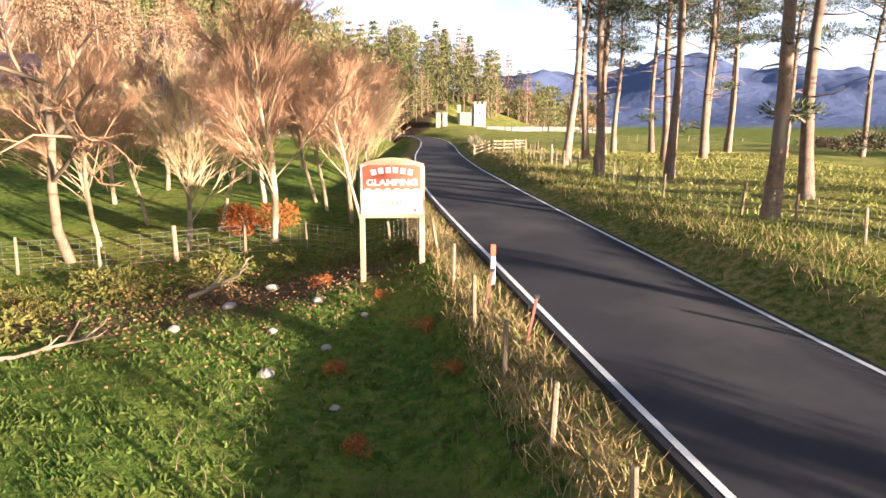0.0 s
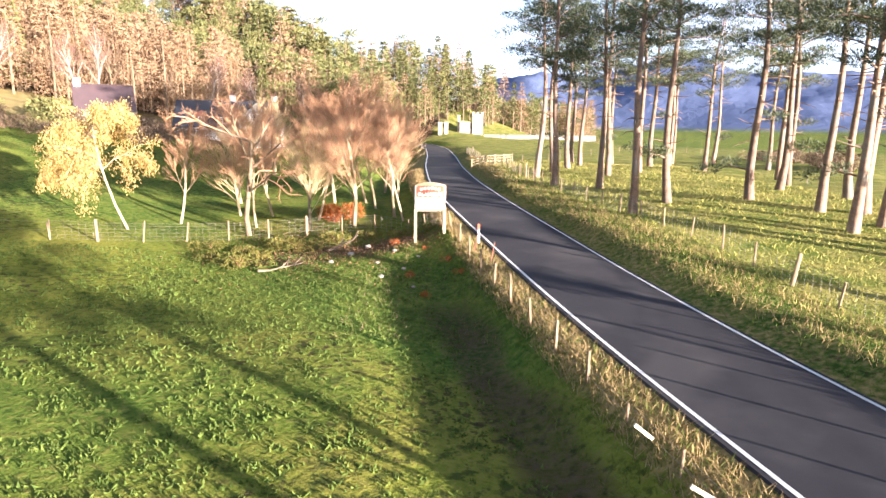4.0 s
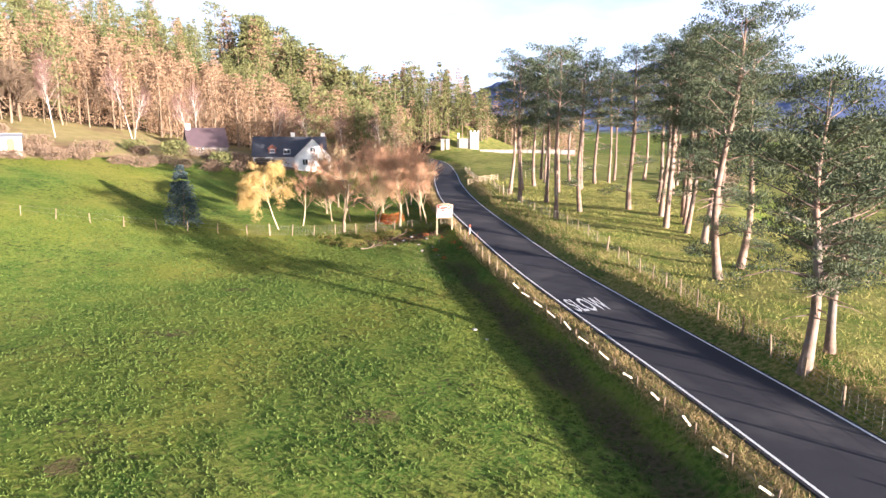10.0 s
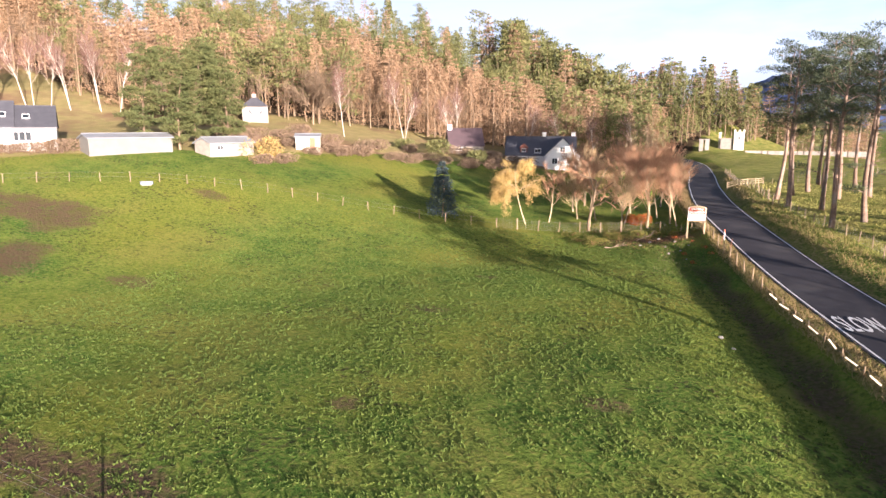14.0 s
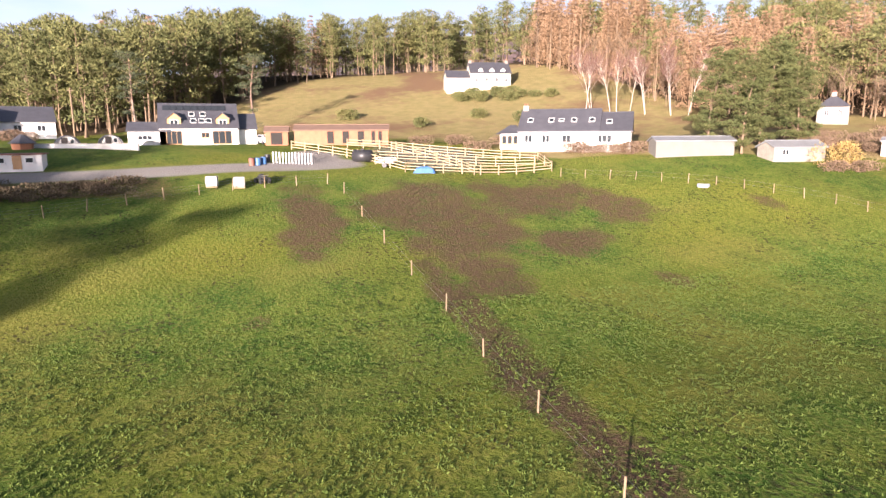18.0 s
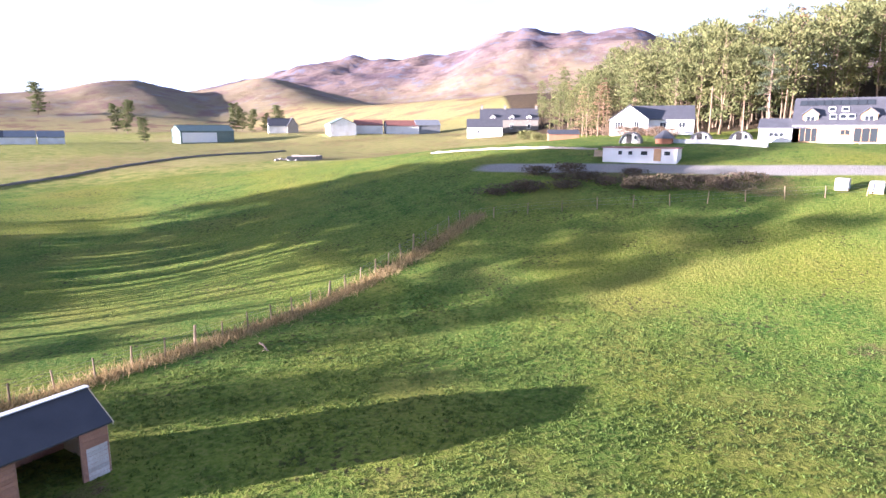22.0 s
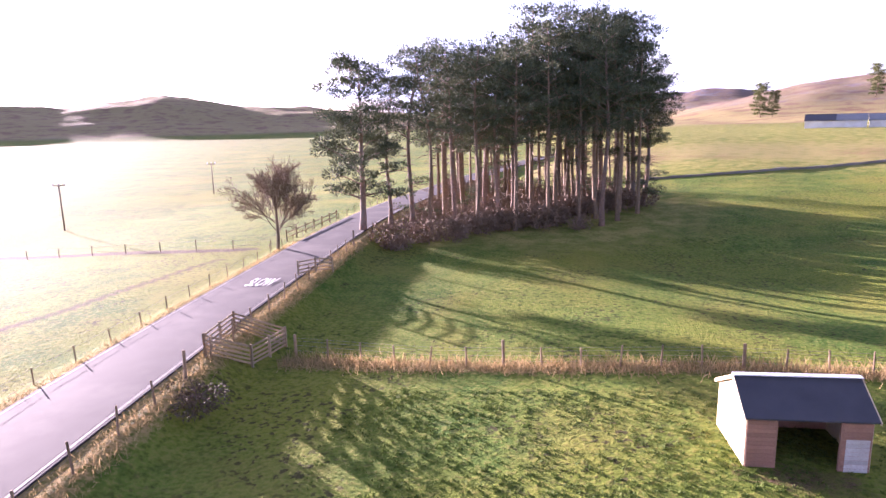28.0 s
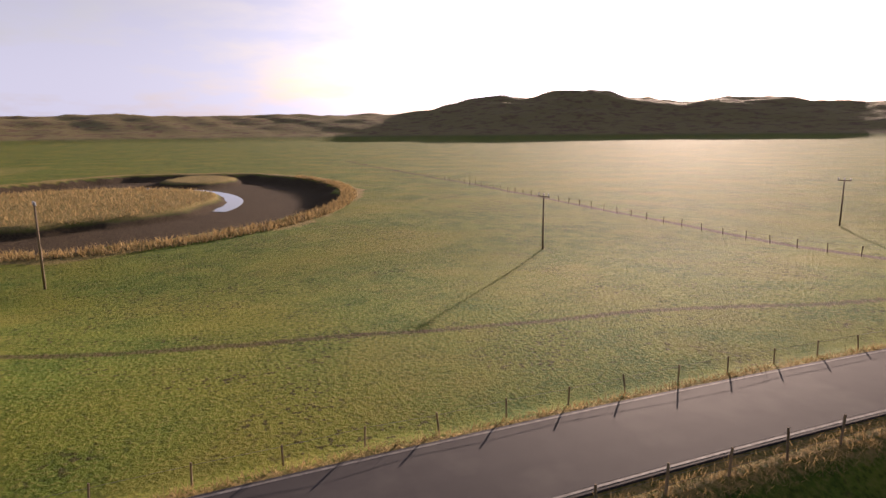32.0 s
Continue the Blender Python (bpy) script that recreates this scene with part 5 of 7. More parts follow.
def gable_block(parent, x0, x1, y0, y1, eave, ridge, wall_mat, roof_mat, over=0.3, along="x", z0=-0.6, name_roof="roof"):
    """Walls with gable ends and a two-sided slab roof; the ridge runs along x or y."""
    if along == "x":
        a0, a1, b0, b1 = x0, x1, y0, y1
    else:
        a0, a1, b0, b1 = y0, y1, x0, x1
    bc, hw = (b0 + b1) / 2, (b1 - b0) / 2
    turn = Matrix(((0, 1, 0, 0), (1, 0, 0, 0), (0, 0, 1, 0), (0, 0, 0, 1)))   # swap x and y
    w = prism(bmesh.new(), [(b0, z0), (b1, z0), (b1, eave), (bc, ridge), (b0, eave)], a0, a1)
    r = bmesh.new()
    sl = (ridge - eave) / hw
    for s in (-1, 1):
        e = bc + s * (hw + over)
        ze = eave - over * sl
        t = 0.16
        prism(r, [(bc, ridge + 0.02), (e, ze + 0.02), (e, ze + t), (bc, ridge + t + 0.03)], a0 - over * 0.6, a1 + over * 0.6)
    cap = bmesh.new()
    prism(cap, [(bc - 0.14, ridge + 0.1), (bc + 0.14, ridge + 0.1), (bc, ridge + 0.26)], a0 - over * 0.6, a1 + over * 0.6)
    for bm in (w, r, cap):
        if along == "x":
            bmesh.ops.transform(bm, matrix=turn, verts=bm.verts)
            bmesh.ops.reverse_faces(bm, faces=bm.faces)
    wall = part("wall", w, wall_mat, parent)
    roof = part(name_roof, r, roof_mat, parent)
    part("ridge", cap, roof_mat, roof)
    return wall, roof


def chimney(parent, x, y, z, h=1.1, mat=None):
    bm = bmesh.new()
    box(bm, 0, 0, h / 2, 0.75, 0.55, h)
    box(bm, 0, 0, h + 0.05, 0.88, 0.68, 0.1)
    o = part("chimney", bm, mat or stone_grey, parent)
    o.location = (x, y, z)
    for s in (-0.18, 0.18):
        p = bmesh.new()
        bmesh.ops.create_cone(p, segments=8, radius1=0.11, radius2=0.09, depth=0.35, cap_ends=True, matrix=Matrix.Translation((s, 0, h + 0.27)))
        part("chimney_pot", p, rust_red, o)


def dormer(parent, x, y0, z0, w, h, depth, wall_mat, roof_mat, frame):
    """A gabled dormer whose face stands at y0."""
    bm = prism(bmesh.new(), [(x - w / 2, z0), (x + w / 2, z0), (x + w / 2, z0 + h), (x, z0 + h + w * 0.42), (x - w / 2, z0 + h)], y0, y0 + depth)
    d = part("dormer", bm, wall_mat, parent)
    r = bmesh.new()
    for s in (-1, 1):
        prism(r, [(x, z0 + h + w * 0.42 + 0.02), (x + s * (w / 2 + 0.2), z0 + h - 0.15), (x + s * (w / 2 + 0.2), z0 + h), (x, z0 + h + w * 0.42 + 0.17)], y0 - 0.2, y0 + depth)
    part("dormer_roof", r, roof_mat, d)
    window(parent, x, z0 + h * 0.48, w * 0.62, h * 0.72, y0, 0, frame, 2, "dormer_window")


def skylight(parent, x, y, z, slope, w=0.75, h=1.0):
    bm = bmesh.new()
    for cx, cz, sx, sz in ((0, h / 2, w, 0.06), (0, -h / 2, w, 0.06), (-w / 2, 0, 0.06, h), (w / 2, 0, 0.06, h)):
        box(bm, cx, cz, 0, sx, sz, 0.1)
    o = part("roof_window", bm, frame_white, parent)
    o.matrix_local = Matrix.Translation((x, y, z)) @ pose(0, 0, 0, slope)
    g = bmesh.new()
    box(g, 0, 0, 0.0, w - 0.12, h - 0.12, 0.06)
    part("pane", g, glass, o)


# white house with dormers and solar panels
h = thing("house", "white rendered house with two timber dormers and solar panels", "house", -110.0, -50.3, 90)
gable_block(h, -5.6, 5.6, -4, 4, 2.7, 6.1, render_white, slate)
gable_block(h, 5.6, 8.4, -2.6, 3.4, 2.5, 4.6, render_white, slate)
for x in (-3.5, 3.4):
    dormer(h, x, -3.6, 2.75, 1.9, 1.25, 3.0, frame_wood, slate, frame_white)
for x, w in ((-3.6, 2.2), (-1.2, 0), (3.2, 2.8), (0.8, 1.2)):
    if w:
        window(h, x, 1.15 if w > 1.5 else 1.5, w, 2.0 if w > 1.5 else 0.8, -4, 0, frame_wood, 3 if w > 1.5 else 2, "glazed_door" if w > 1.5 else "window")
sl = math.degrees(math.atan2(3.4, 4))
for k in range(9):
    bm = bmesh.new()
    box(bm, 0, 0, 0, 0.95, 1.1, 0.05)
    o = part("solar_panel", bm, glass, h, "dark glossy solar panel")
    o.matrix_local = Matrix.Translation((-4.6 + 1.02 * k, -0.85, 5.63)) @ pose(0, 0, 0, sl)
for x, y in ((-1.0, -2.0), (0.6, -2.0), (-0.8, -3.2), (0.4, -3.2), (1.4, -3.2)):
    skylight(h, x, y, 6.1 - (3.4 / 4) * -y + 0.27, sl, 0.8, 0.9)
g = thing("garage", "low white garage with dark roof beside the house", "garage", -108.4, -57.3, 90)
gable_block(g, -2.9, 2.9, -2.4, 2.4, 2.1, 3.2, render_white, slate)
window(g, -0.6, 1.1, 2.0, 0.7, -2.4, 0, None, 3)

# long white farmhouse with roof windows
h = thing("house", "long white bungalow with slate roof and six roof windows", "house", -79.5, -1.0, 51.5)
gable_block(h, -7.4, 3.4, -3.6, 3.6, 2.35, 5.1, render_white, slate)
gable_block(h, 3.4, 7.6, -3.4, 3.4, 2.3, 4.6, render_white, slate)
sl = math.degrees(math.atan2(2.75, 3.6))
for x in (-6.0, -3.1, -1.7, 0.0, 2.4):
    skylight(h, x, -2.1, 5.1 - 2.75 / 3.6 * 2.1 + 0.27, sl, 0.7, 0.8 if x != -1.7 else 0.5)
skylight(h, 4.7, -2.0, 4.6 - 2.3 / 3.4 * 2.0 + 0.27, math.degrees(math.atan2(2.3, 3.4)), 0.7, 0.8)
for x, w in ((-6.0, 1.1), (-3.6, 1.1), (-0.8, 1.2), (4.2, 1.9)):
    window(h, x, 1.25, w, 1.1, -3.6 if x < 3 else -3.4, 0, None, 2 if w < 1.5 else 3)
chimney(h, -7.0, 0, 4.6)
bm = prism(bmesh.new(), [(-10.2, -0.5), (-7.4, -0.5), (-7.4, 1.9), (-10.2, 1.9)], -2.6, 1.6)
sun_room = part("sun_room", bm, render_white, h)
bm = bmesh.new()
bmesh.ops.create_cone(bm, segments=4, radius1=3.0, radius2=0.5, depth=1.3, cap_ends=True, matrix=Matrix.Translation((-8.8, -0.5, 2.5)) @ pose(0, 0, 0, 0, 0, 45) )
part("hipped_roof", bm, slate, sun_room)
for x in (-9.6, -8.8, -8.0):
    window(h, x, 1.1, 0.7, 1.2, -2.6, 0, frame_wood, 1)

# stone-coloured house on the hill
h = thing("house", "cream stone house with three small dormers on the hill", "house", -155.8, 20.8, 77.5)
house_cream = noisy("house_cream", (0.52, 0.47, 0.38), (0.43, 0.39, 0.32), 0.7, 0.9, 0.2, 14)
gable_block(h, -5.2, 5.2, -3.4, 3.4, 3.2, 5.8, house_cream, slate, z0=-3)
gable_block(h, -11.2, -5.2, -3.0, 3.0, 2.0, 3.7, house_cream, slate, z0=-3)
for x in (-2.6, 0.3, 3.2):
    dormer(h, x, -3.3, 3.0, 1.1, 0.9, 1.6, render_white, slate, frame_white)
for x in (-3.6, -1.0, 1.6, 4.0):
    window(h, x, 1.5, 0.8, 1.2, -3.4)
chimney(h, -4.8, 0, 5.3)
chimney(h, 4.8, 0, 5.3)

# cottage with blue slates beyond the garden trees
h = thing("house", "white cottage with blue slate roof and front gable", "house", -28.0, 71.5, 12)
gable_block(h, -8.6, 4.4, -3.4, 3.4, 2.2, 5.3, render_white, slate)
gable_block(h, -1.2, 5.2, -5.6, 0.0, 2.1, 5.2, render_white, slate, along="y")
dormer(h, -5.2, -3.2, 2.6, 1.3, 0.9, 2.2, rust_red, rust_red, frame_white)
window(h, -2.6, 2.9, 1.2, 0.8, -3.15)
window(h, 2.0, 3.2, 1.0, 1.0, -5.6)
for x in (0.6, 3.4):
    window(h, x, 1.1, 1.0, 1.1, -5.6)
chimney(h, -1.5, 0.2, 5.0, 1.2, render_white)
chimney(h, 4.0, 0.6, 5.0, 1.2, render_white)
h = thing("house", "small house with steep dark red-brown roof among shrubs", "house", -43.0, 63.5, 30)
gable_block(h, -3.2, 3.2, -2.6, 2.6, 1.5, 4.3, stone_grey, noisy("brown_slate", (0.075, 0.048, 0.052), (0.055, 0.038, 0.042), 1.0, 0.6, 0.2, 15))
window(h, -1.4, 1.0, 1.0, 1.0, -2.6)
chimney(h, -2.8, 0, 4.2, 0.9, render_white)

# white bungalow with a front gable
h = thing("house", "white bungalow with front gable and grey slate roof", "house", -124.2, -80.0, 104)
gable_block(h, -4.0, 7.2, -3.2, 4.2, 2.6, 4.8, render_white, slate)
gable_block(h, -7.2, -0.6, -5.4, 3.0, 2.5, 4.9, render_white, slate, along="y")
window(h, -5.6, 1.4, 1.5, 1.4, -5.4, 0, None, 3)
window(h, -2.6, 1.2, 0.9, 1.9, -5.4)
for x in (2.0, 5.2):
    window(h, x, 1.5, 1.2, 1.0, -3.2)

# stone farmhouse and its outbuilding
h = thing("house", "old stone farmhouse with chimneys and dormers on the rise", "house", -192.0, -141.5, 118)
gable_block(h, -9.5, 9.0, -3.8, 3.8, 4.0, 7.2, stone_grey, slate)
for x in (-5.5, 0.5, 6.0):
    dormer(h, x, -3.7, 3.6, 1.6, 1.2, 2.4, render_white, slate, frame_white)
    window(h, x, 1.8, 1.0, 1.4, -3.8)
for x in (-9.0, -1.5, 8.5):
    chimney(h, x, 0, 6.8, 1.4)
h = thing("outbuilding", "whitewashed stone outbuilding with slate roof", "outbuilding", -179.5, -144.0, 118)
gable_block(h, -5.4, 5.4, -2.8, 2.8, 3.0, 5.2, render_white, slate)
window(h, -2, 1.4, 0.8, 0.9, -2.8)
h = thing("shed", "small brown timber shed on the far field edge", "shed", -142.0, -104.0, 118)
gable_block(h, -3.4, 3.4, -1.6, 1.6, 1.8, 2.5, stable_wood, slate)

# farm barns
h = thing("barn", "long pale barn with dark green sheet roof", "barn", -143.0, -231.0, 158)
gable_block(h, -8.6, 8.6, -5.5, 5.5, 3.6, 5.4, sheet_green, sheet_green)
bm = bmesh.new()
box(bm, 0, 0, 1.6, 11.0, 0.1, 3.2)
o = part("door", bm, frame_white, h, "pale sliding barn door")
o.location = (-2.6, -5.58, 0)
h = thing("barn", "white gabled barn with green roof", "barn", -180.5, -203.3, 138)
gable_block(h, -4.5, 4.5, -8, 8, 3.6, 5.6, render_white, sheet_green, along="y")
for k, (x, y, w, m) in enumerate(((-190.5, -198.5, 10, rust_red), (-199.0, -189.5, 12, rust_red), (-205.5, -182.5, 9, sheet_grey))):
    h = thing("barn", "low farm barn with rust-red sheet roof" if m is rust_red else "grey sheet-clad barn with curved roof", "barn", x, y, 132, group="farm barns")
    gable_block(h, -w / 2, w / 2, -5, 5, 3.0, 4.8, render_white if m is rust_red else sheet_grey, m)
h = thing("house", "small whitewashed farm cottage among shrubs", "house", -183.9, -236.2, 140)
gable_block(h, -5, 5, -3, 3, 2.8, 5.4, render_white, slate)
gable_block(h, 2, 6, -5, 2, 2.8, 5.6, stone_grey, slate, along="y")
chimney(h, -4.5, 0, 5.0)
for k, (x, y, w, m) in enumerate(((-92.0, -262.0, 8, slate), (-99.0, -259.0, 9, sheet_grey), (-107, -256.0, 7, sheet_grey))):
    h = thing("farm_building", "distant low farm building beyond the brow", "farm building", x, y, 155, group="distant farm buildings")
    gable_block(h, -w / 2, w / 2, -2.5, 2.5, 2.2, 3.8, render_white, m)

# mobile cabin by the yard
h = thing("cabin", "white mobile cabin with flat pinkish roof beside the gravel yard", "cabin", -79.6, -70.2, 92)
h.scale = (1.0, 1.0, 0.8)
bm = bmesh.new()
box(bm, 0, 0, 0.65, 8.6, 3.0, 2.3)
part("wall", bm, render_white, h)
bm = bmesh.new()
box(bm, 0, 0, 1.87, 9.0, 3.4, 0.13)
part("roof", bm, rust_red, h, "flat pinkish roof")
for x, w in ((-2.2, 0.6), (-1.0, 0.6), (0.6, 0.9), (3.2, 0.8)):
    window(h, x, 1.1, w, 0.7, -1.5, 0, None, 1)
bm = bmesh.new()
box(bm, 2.1, -1.54, 0.85, 0.8, 0.08, 1.75)
part("door", bm, frame_wood, h, "brown cabin door")
bm = bmesh.new()
box(bm, -4.9, 0.2, 0.6, 1.2, 2.4, 0.1)
box(bm, -5.4, 0.2, 0.9, 0.08, 2.4, 0.9)
box(bm, -4.9, -1.0, 0.9, 1.2, 0.08, 0.9)
part("porch", bm, wood_rail, h, "pale timber porch")

# arched camping pods
def pod_mesh(r, ln, thick):
    bm = bmesh.new()
    n = 14
    rows = []
    for y in (0.0, ln):
        for rr in (r, r - thick):
            rows.append([bm.verts.new((rr * math.cos(math.pi * k / n), y, rr * 1.05 * math.sin(math.pi * k / n))) for k in range(n + 1)])
    fo, fi, bo, bi = rows
    for k in range(n):
        bm.faces.new((fo[k], fo[k + 1], bo[k + 1], bo[k]))
        bm.faces.new((fi[k + 1], fi[k], bi[k], bi[k + 1]))
        bm.faces.new((fo[k + 1], fo[k], fi[k], fi[k + 1]))
        bm.faces.new((bo[k], bo[k + 1], bi[k + 1], bi[k]))
    bmesh.ops.recalc_face_normals(bm, faces=bm.faces)
    return bm


for x, y, rz in ((-93.7, -75.5, 100), (-95.7, -66.4, 96), (-96.6, -61.5, 94)):
    h = thing("camping_pod", "arched camping pod with white front and dark shingle shell", "pod", x, y, rz, group="camping pods")
    h.scale = (0.88, 0.88, 0.85)
    part("shell", pod_mesh(1.75, 4.6, 0.12), slate, h, "dark curved shingle shell")
    bm = bmesh.new()
    vs = [bm.verts.new((1.62 * math.cos(math.pi * k / 14), 0.35, 1.7 * math.sin(math.pi * k / 14))) for k in range(15)]
    f = bm.faces.new(vs)
    bmesh.ops.solidify(bm, geom=[f], thickness=0.1)
    part("front", bm, render_white, h)
    window(h, 0.75, 0.95, 0.6, 0.8, 0.3, 0, None, 1)
    bm = bmesh.new()
    box(bm, -0.25, 0.3, 0.75, 0.8, 0.08, 1.5)
    part("door", bm, dark_panel, h)
h = thing("barbecue_hut", "small hexagonal barbecue hut with steep dark roof", "hut", -94.7, -71.0, 90)
h.scale = (0.8, 0.8, 0.75)
for nm, r1, r2, z, dp, m in (("wall", 1.5, 1.6, 0.45, 1.1, stable_wood), ("roof", 2.1, 0.25, 1.7, 1.5, slate)):
    bm = bmesh.new()
    bmesh.ops.create_cone(bm, segments=6, radius1=r1, radius2=r2, depth=dp, cap_ends=True, matrix=Matrix.Translation((0, 0, z)))
    part(nm, bm, m, h)
# low white wall behind the yard
h = thing("garden_wall", "low white rendered garden wall above the bank", "wall", -93.5, -64.0, 62)
bm = bmesh.new()
box(bm, 0, 0, 0.0, 14.5, 0.3, 1.1)
part("wall", bm, render_white, h)
bm = bmesh.new()
box(bm, 0, 0, 0.59, 14.7, 0.4, 0.08)
part("coping", bm, stone_grey, h)

# stables
roof_brown = noisy("roof_brown", (0.20, 0.125, 0.085), (0.14, 0.09, 0.065), 0.9, 0.85, 0.2, 12)
plaster_cream = noisy("plaster_cream", (0.50, 0.45, 0.36), (0.40, 0.36, 0.29), 0.8, 0.9, 0.2, 14, c3=(0.33, 0.30, 0.25), scale3=0.5)
h = thing("stable_block", "long brown timber stable block with dark open stalls", "stables", -96.4, -30.5, 74)
gable_block(h, -6.8, 6.8, -1.8, 1.8, 2.1, 2.7, stable_wood, roof_brown)
# flat dark panels on the solid wall paint the shade inside the stalls
for x in (-1.6, 0.6, 2.8, 4.6, 5.6):
    bm = bmesh.new()
    box(bm, x, -1.83, 1.05, 0.9 if x < 4 else 0.5, 0.1, 1.7)
    part("stall_opening", bm, dark_panel, h, "dark panel painting the shade of a stall doorway")
h = thing("field_store", "dark timber store with open front beside the stables", "shed", -98.0, -39.8, 80)
gable_block(h, -1.6, 1.6, -1.2, 1.2, 2.0, 2.5, stable_wood, roof_brown)
# one dark panel painted as the store's shaded inside
bm = bmesh.new()
box(bm, 0, -1.23, 0.95, 1.6, 0.08, 1.7)
part("opening", bm, dark_panel, h)

# sheds behind the field's far fence
h = thing("shed", "long pale grey shed with low roof behind the fence", "shed", -67.2, 8.4, 68)
gable_block(h, -4.9, 4.9, -1.6, 1.6, 1.6, 2.0, shed_grey, sheet_grey)
h = thing("greenhouse", "low weathered shed with pale patched roof", "shed", -60.6, 18.2, 80)
gable_block(h, -3.6, 3.6, -1.5, 1.5, 1.5, 2.1, stone_grey, sheet_grey)
window(h, -2.0, 0.9, 1.0, 0.7, -1.5)
h = thing("shed", "small cream garden shed among dry shrubs", "shed", -57.2, 32.8, 30)
gable_block(h, -1.8, 1.8, -1.3, 1.3, 1.9, 2.2, plaster_cream, sheet_grey)
bm = bmesh.new()
box(bm, 0.7, -1.33, 0.9, 0.8, 0.06, 1.7)
part("door", bm, stable_wood, h)
h = thing("cottage", "small stone cottage with hipped slate roof on the slope", "cottage", -80.0, 49.5, 40)
bm = bmesh.new()
box(bm, 0, 0, 1.0, 4.6, 4.0, 3.2)
part("wall", bm, stone_grey, h)
bm = bmesh.new()
bmesh.ops.create_cone(bm, segments=4, radius1=3.5, radius2=0.6, depth=1.7, cap_ends=True, matrix=Matrix.Translation((0, 0, 3.4)) @ pose(0, 0, 0, 0, 0, 45))
part("roof", bm, slate, h)
for x in (-0.9, 1.0):
    window(h, x, 1.5, 0.7, 1.2, -2.0)
chimney(h, 0, 0, 3.9, 0.9)

# gateway at the bend
gate_stone = noisy("gate_stone", (0.47, 0.43, 0.36), (0.34, 0.31, 0.26), 0.9, 0.9, 0.3, 12)
h = thing("gatehouse", "weathered stone gateway with a battlemented tower by the road bend", "gatehouse", 8.6, 170.5, 4)
bm = bmesh.new()
box(bm, 0.8, 0, 2.4, 3.0, 3.0, 6.0)
part("tower", bm, gate_stone, h)
for k, x in enumerate((-0.5, 0.8, 2.1)):
    bm = bmesh.new()
    box(bm, x, -1.2, 5.75, 0.6, 0.6, 0.7)
    part("battlement", bm, gate_stone, h)
bm = bmesh.new()
box(bm, -2.6, 0.4, 1.4, 3.6, 2.6, 4.0)
part("side_wing", bm, stone_grey, h, "grey stone side wing")
bm = bmesh.new()
box(bm, -4.6, 0, 2.2, 0.7, 0.7, 5.6)
box(bm, -4.6, 0, 5.1, 0.95, 0.95, 0.25)
part("turret", bm, gate_stone, h)
for x in (-8.5, -10.2):
    bm = bmesh.new()
    box(bm, x, -3, 1.2, 1.2, 1.2, 3.6)
    box(bm, x, -3, 3.1, 1.5, 1.5, 0.3)
    part("gate_pillar", bm, stone_grey, h)
window(h, 0.8, 3.4, 0.7, 1.3, -1.5)
h = thing("boundary_wall", "long low pale stone wall along the far road", "wall", 24, 166, 0)
bm = bmesh.new()
for k in range(20):
    box(bm, -12 + 1.6 * k, 0.3 * math.sin(k), 0.35, 1.58, 0.45, 1.5)
part("wall", bm, stone_grey, h)

# field shelter
h = thing("field_shelter", "timber field shelter with dark felt roof and open front", "field shelter", -11.42, -71.75, 0, sink=0.08)
h.scale = (0.96, 0.96, 0.96)
L2, D, EV, RG = 2.08, 3.2, 2.05, 2.95
bm = bmesh.new()
prism(bm, [(0, 0), (-D, 0), (-D, EV), (-D * 0.42, RG), (0, EV)], -0.04, 0.04)
bmesh.ops.transform(bm, matrix=Matrix(((0, 1, 0, 0), (1, 0, 0, 0), (0, 0, 1, 0), (0, 0, 0, 1))), verts=bm.verts)
bmesh.ops.recalc_face_normals(bm, faces=bm.faces)
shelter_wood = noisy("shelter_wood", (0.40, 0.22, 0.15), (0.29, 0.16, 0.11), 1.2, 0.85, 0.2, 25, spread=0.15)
# paler copy for gables and barge boards, sunlight put into the wood colour
shelter_lit = noisy("shelter_wood_sunlit", (0.66, 0.55, 0.36), (0.55, 0.45, 0.29), 1.0, 0.85, 0.2, 25, spread=0.1)
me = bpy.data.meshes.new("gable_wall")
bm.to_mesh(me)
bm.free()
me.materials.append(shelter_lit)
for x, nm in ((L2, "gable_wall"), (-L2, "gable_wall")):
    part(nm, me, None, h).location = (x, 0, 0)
bm = bmesh.new()
box(bm, 0, -D, EV / 2, 2 * L2, 0.08, EV)
part("back_wall", bm, shelter_wood, h)
board = shared_box("board", 1.0, 0.035, 0.155, shelter_wood)
for x0, x1 in ((1.1, L2), (-L2, -1.1)):
    for k in range(13):
        o = part("board", board, None, h)
        o.matrix_local = pose((x0 + x1) / 2, 0.03 + 0.008 * (k % 2), 0.08 + 0.158 * k, -6) @ Matrix.Diagonal((x1 - x0, 1, 1, 1))
white_board = noisy("white_patch", (0.62, 0.60, 0.58), (0.45, 0.40, 0.37), 1.5, 0.85, 0.1, 20, spread=0.15)
wb = shared_box("white_board", 0.78, 0.02, 0.15, white_board)
for k in range(8):
    part("white_board", wb, None, h, "whitewashed board").matrix_local = pose(-1.62, 0.065, 0.12 + 0.158 * k, -6)
bm = bmesh.new()
box(bm, 0, 0.0, EV - 0.06, 2 * L2, 0.1, 0.12)
for x in (-1.1, 1.1):
    box(bm, x, 0.0, EV / 2 - 0.06, 0.1, 0.1, EV - 0.12)
part("front_frame", bm, shelter_wood, h)
felt = noisy("roof_felt", (0.045, 0.045, 0.055), (0.07, 0.07, 0.08), 1.0, 0.9, 0.2, 60)
bm = bmesh.new()
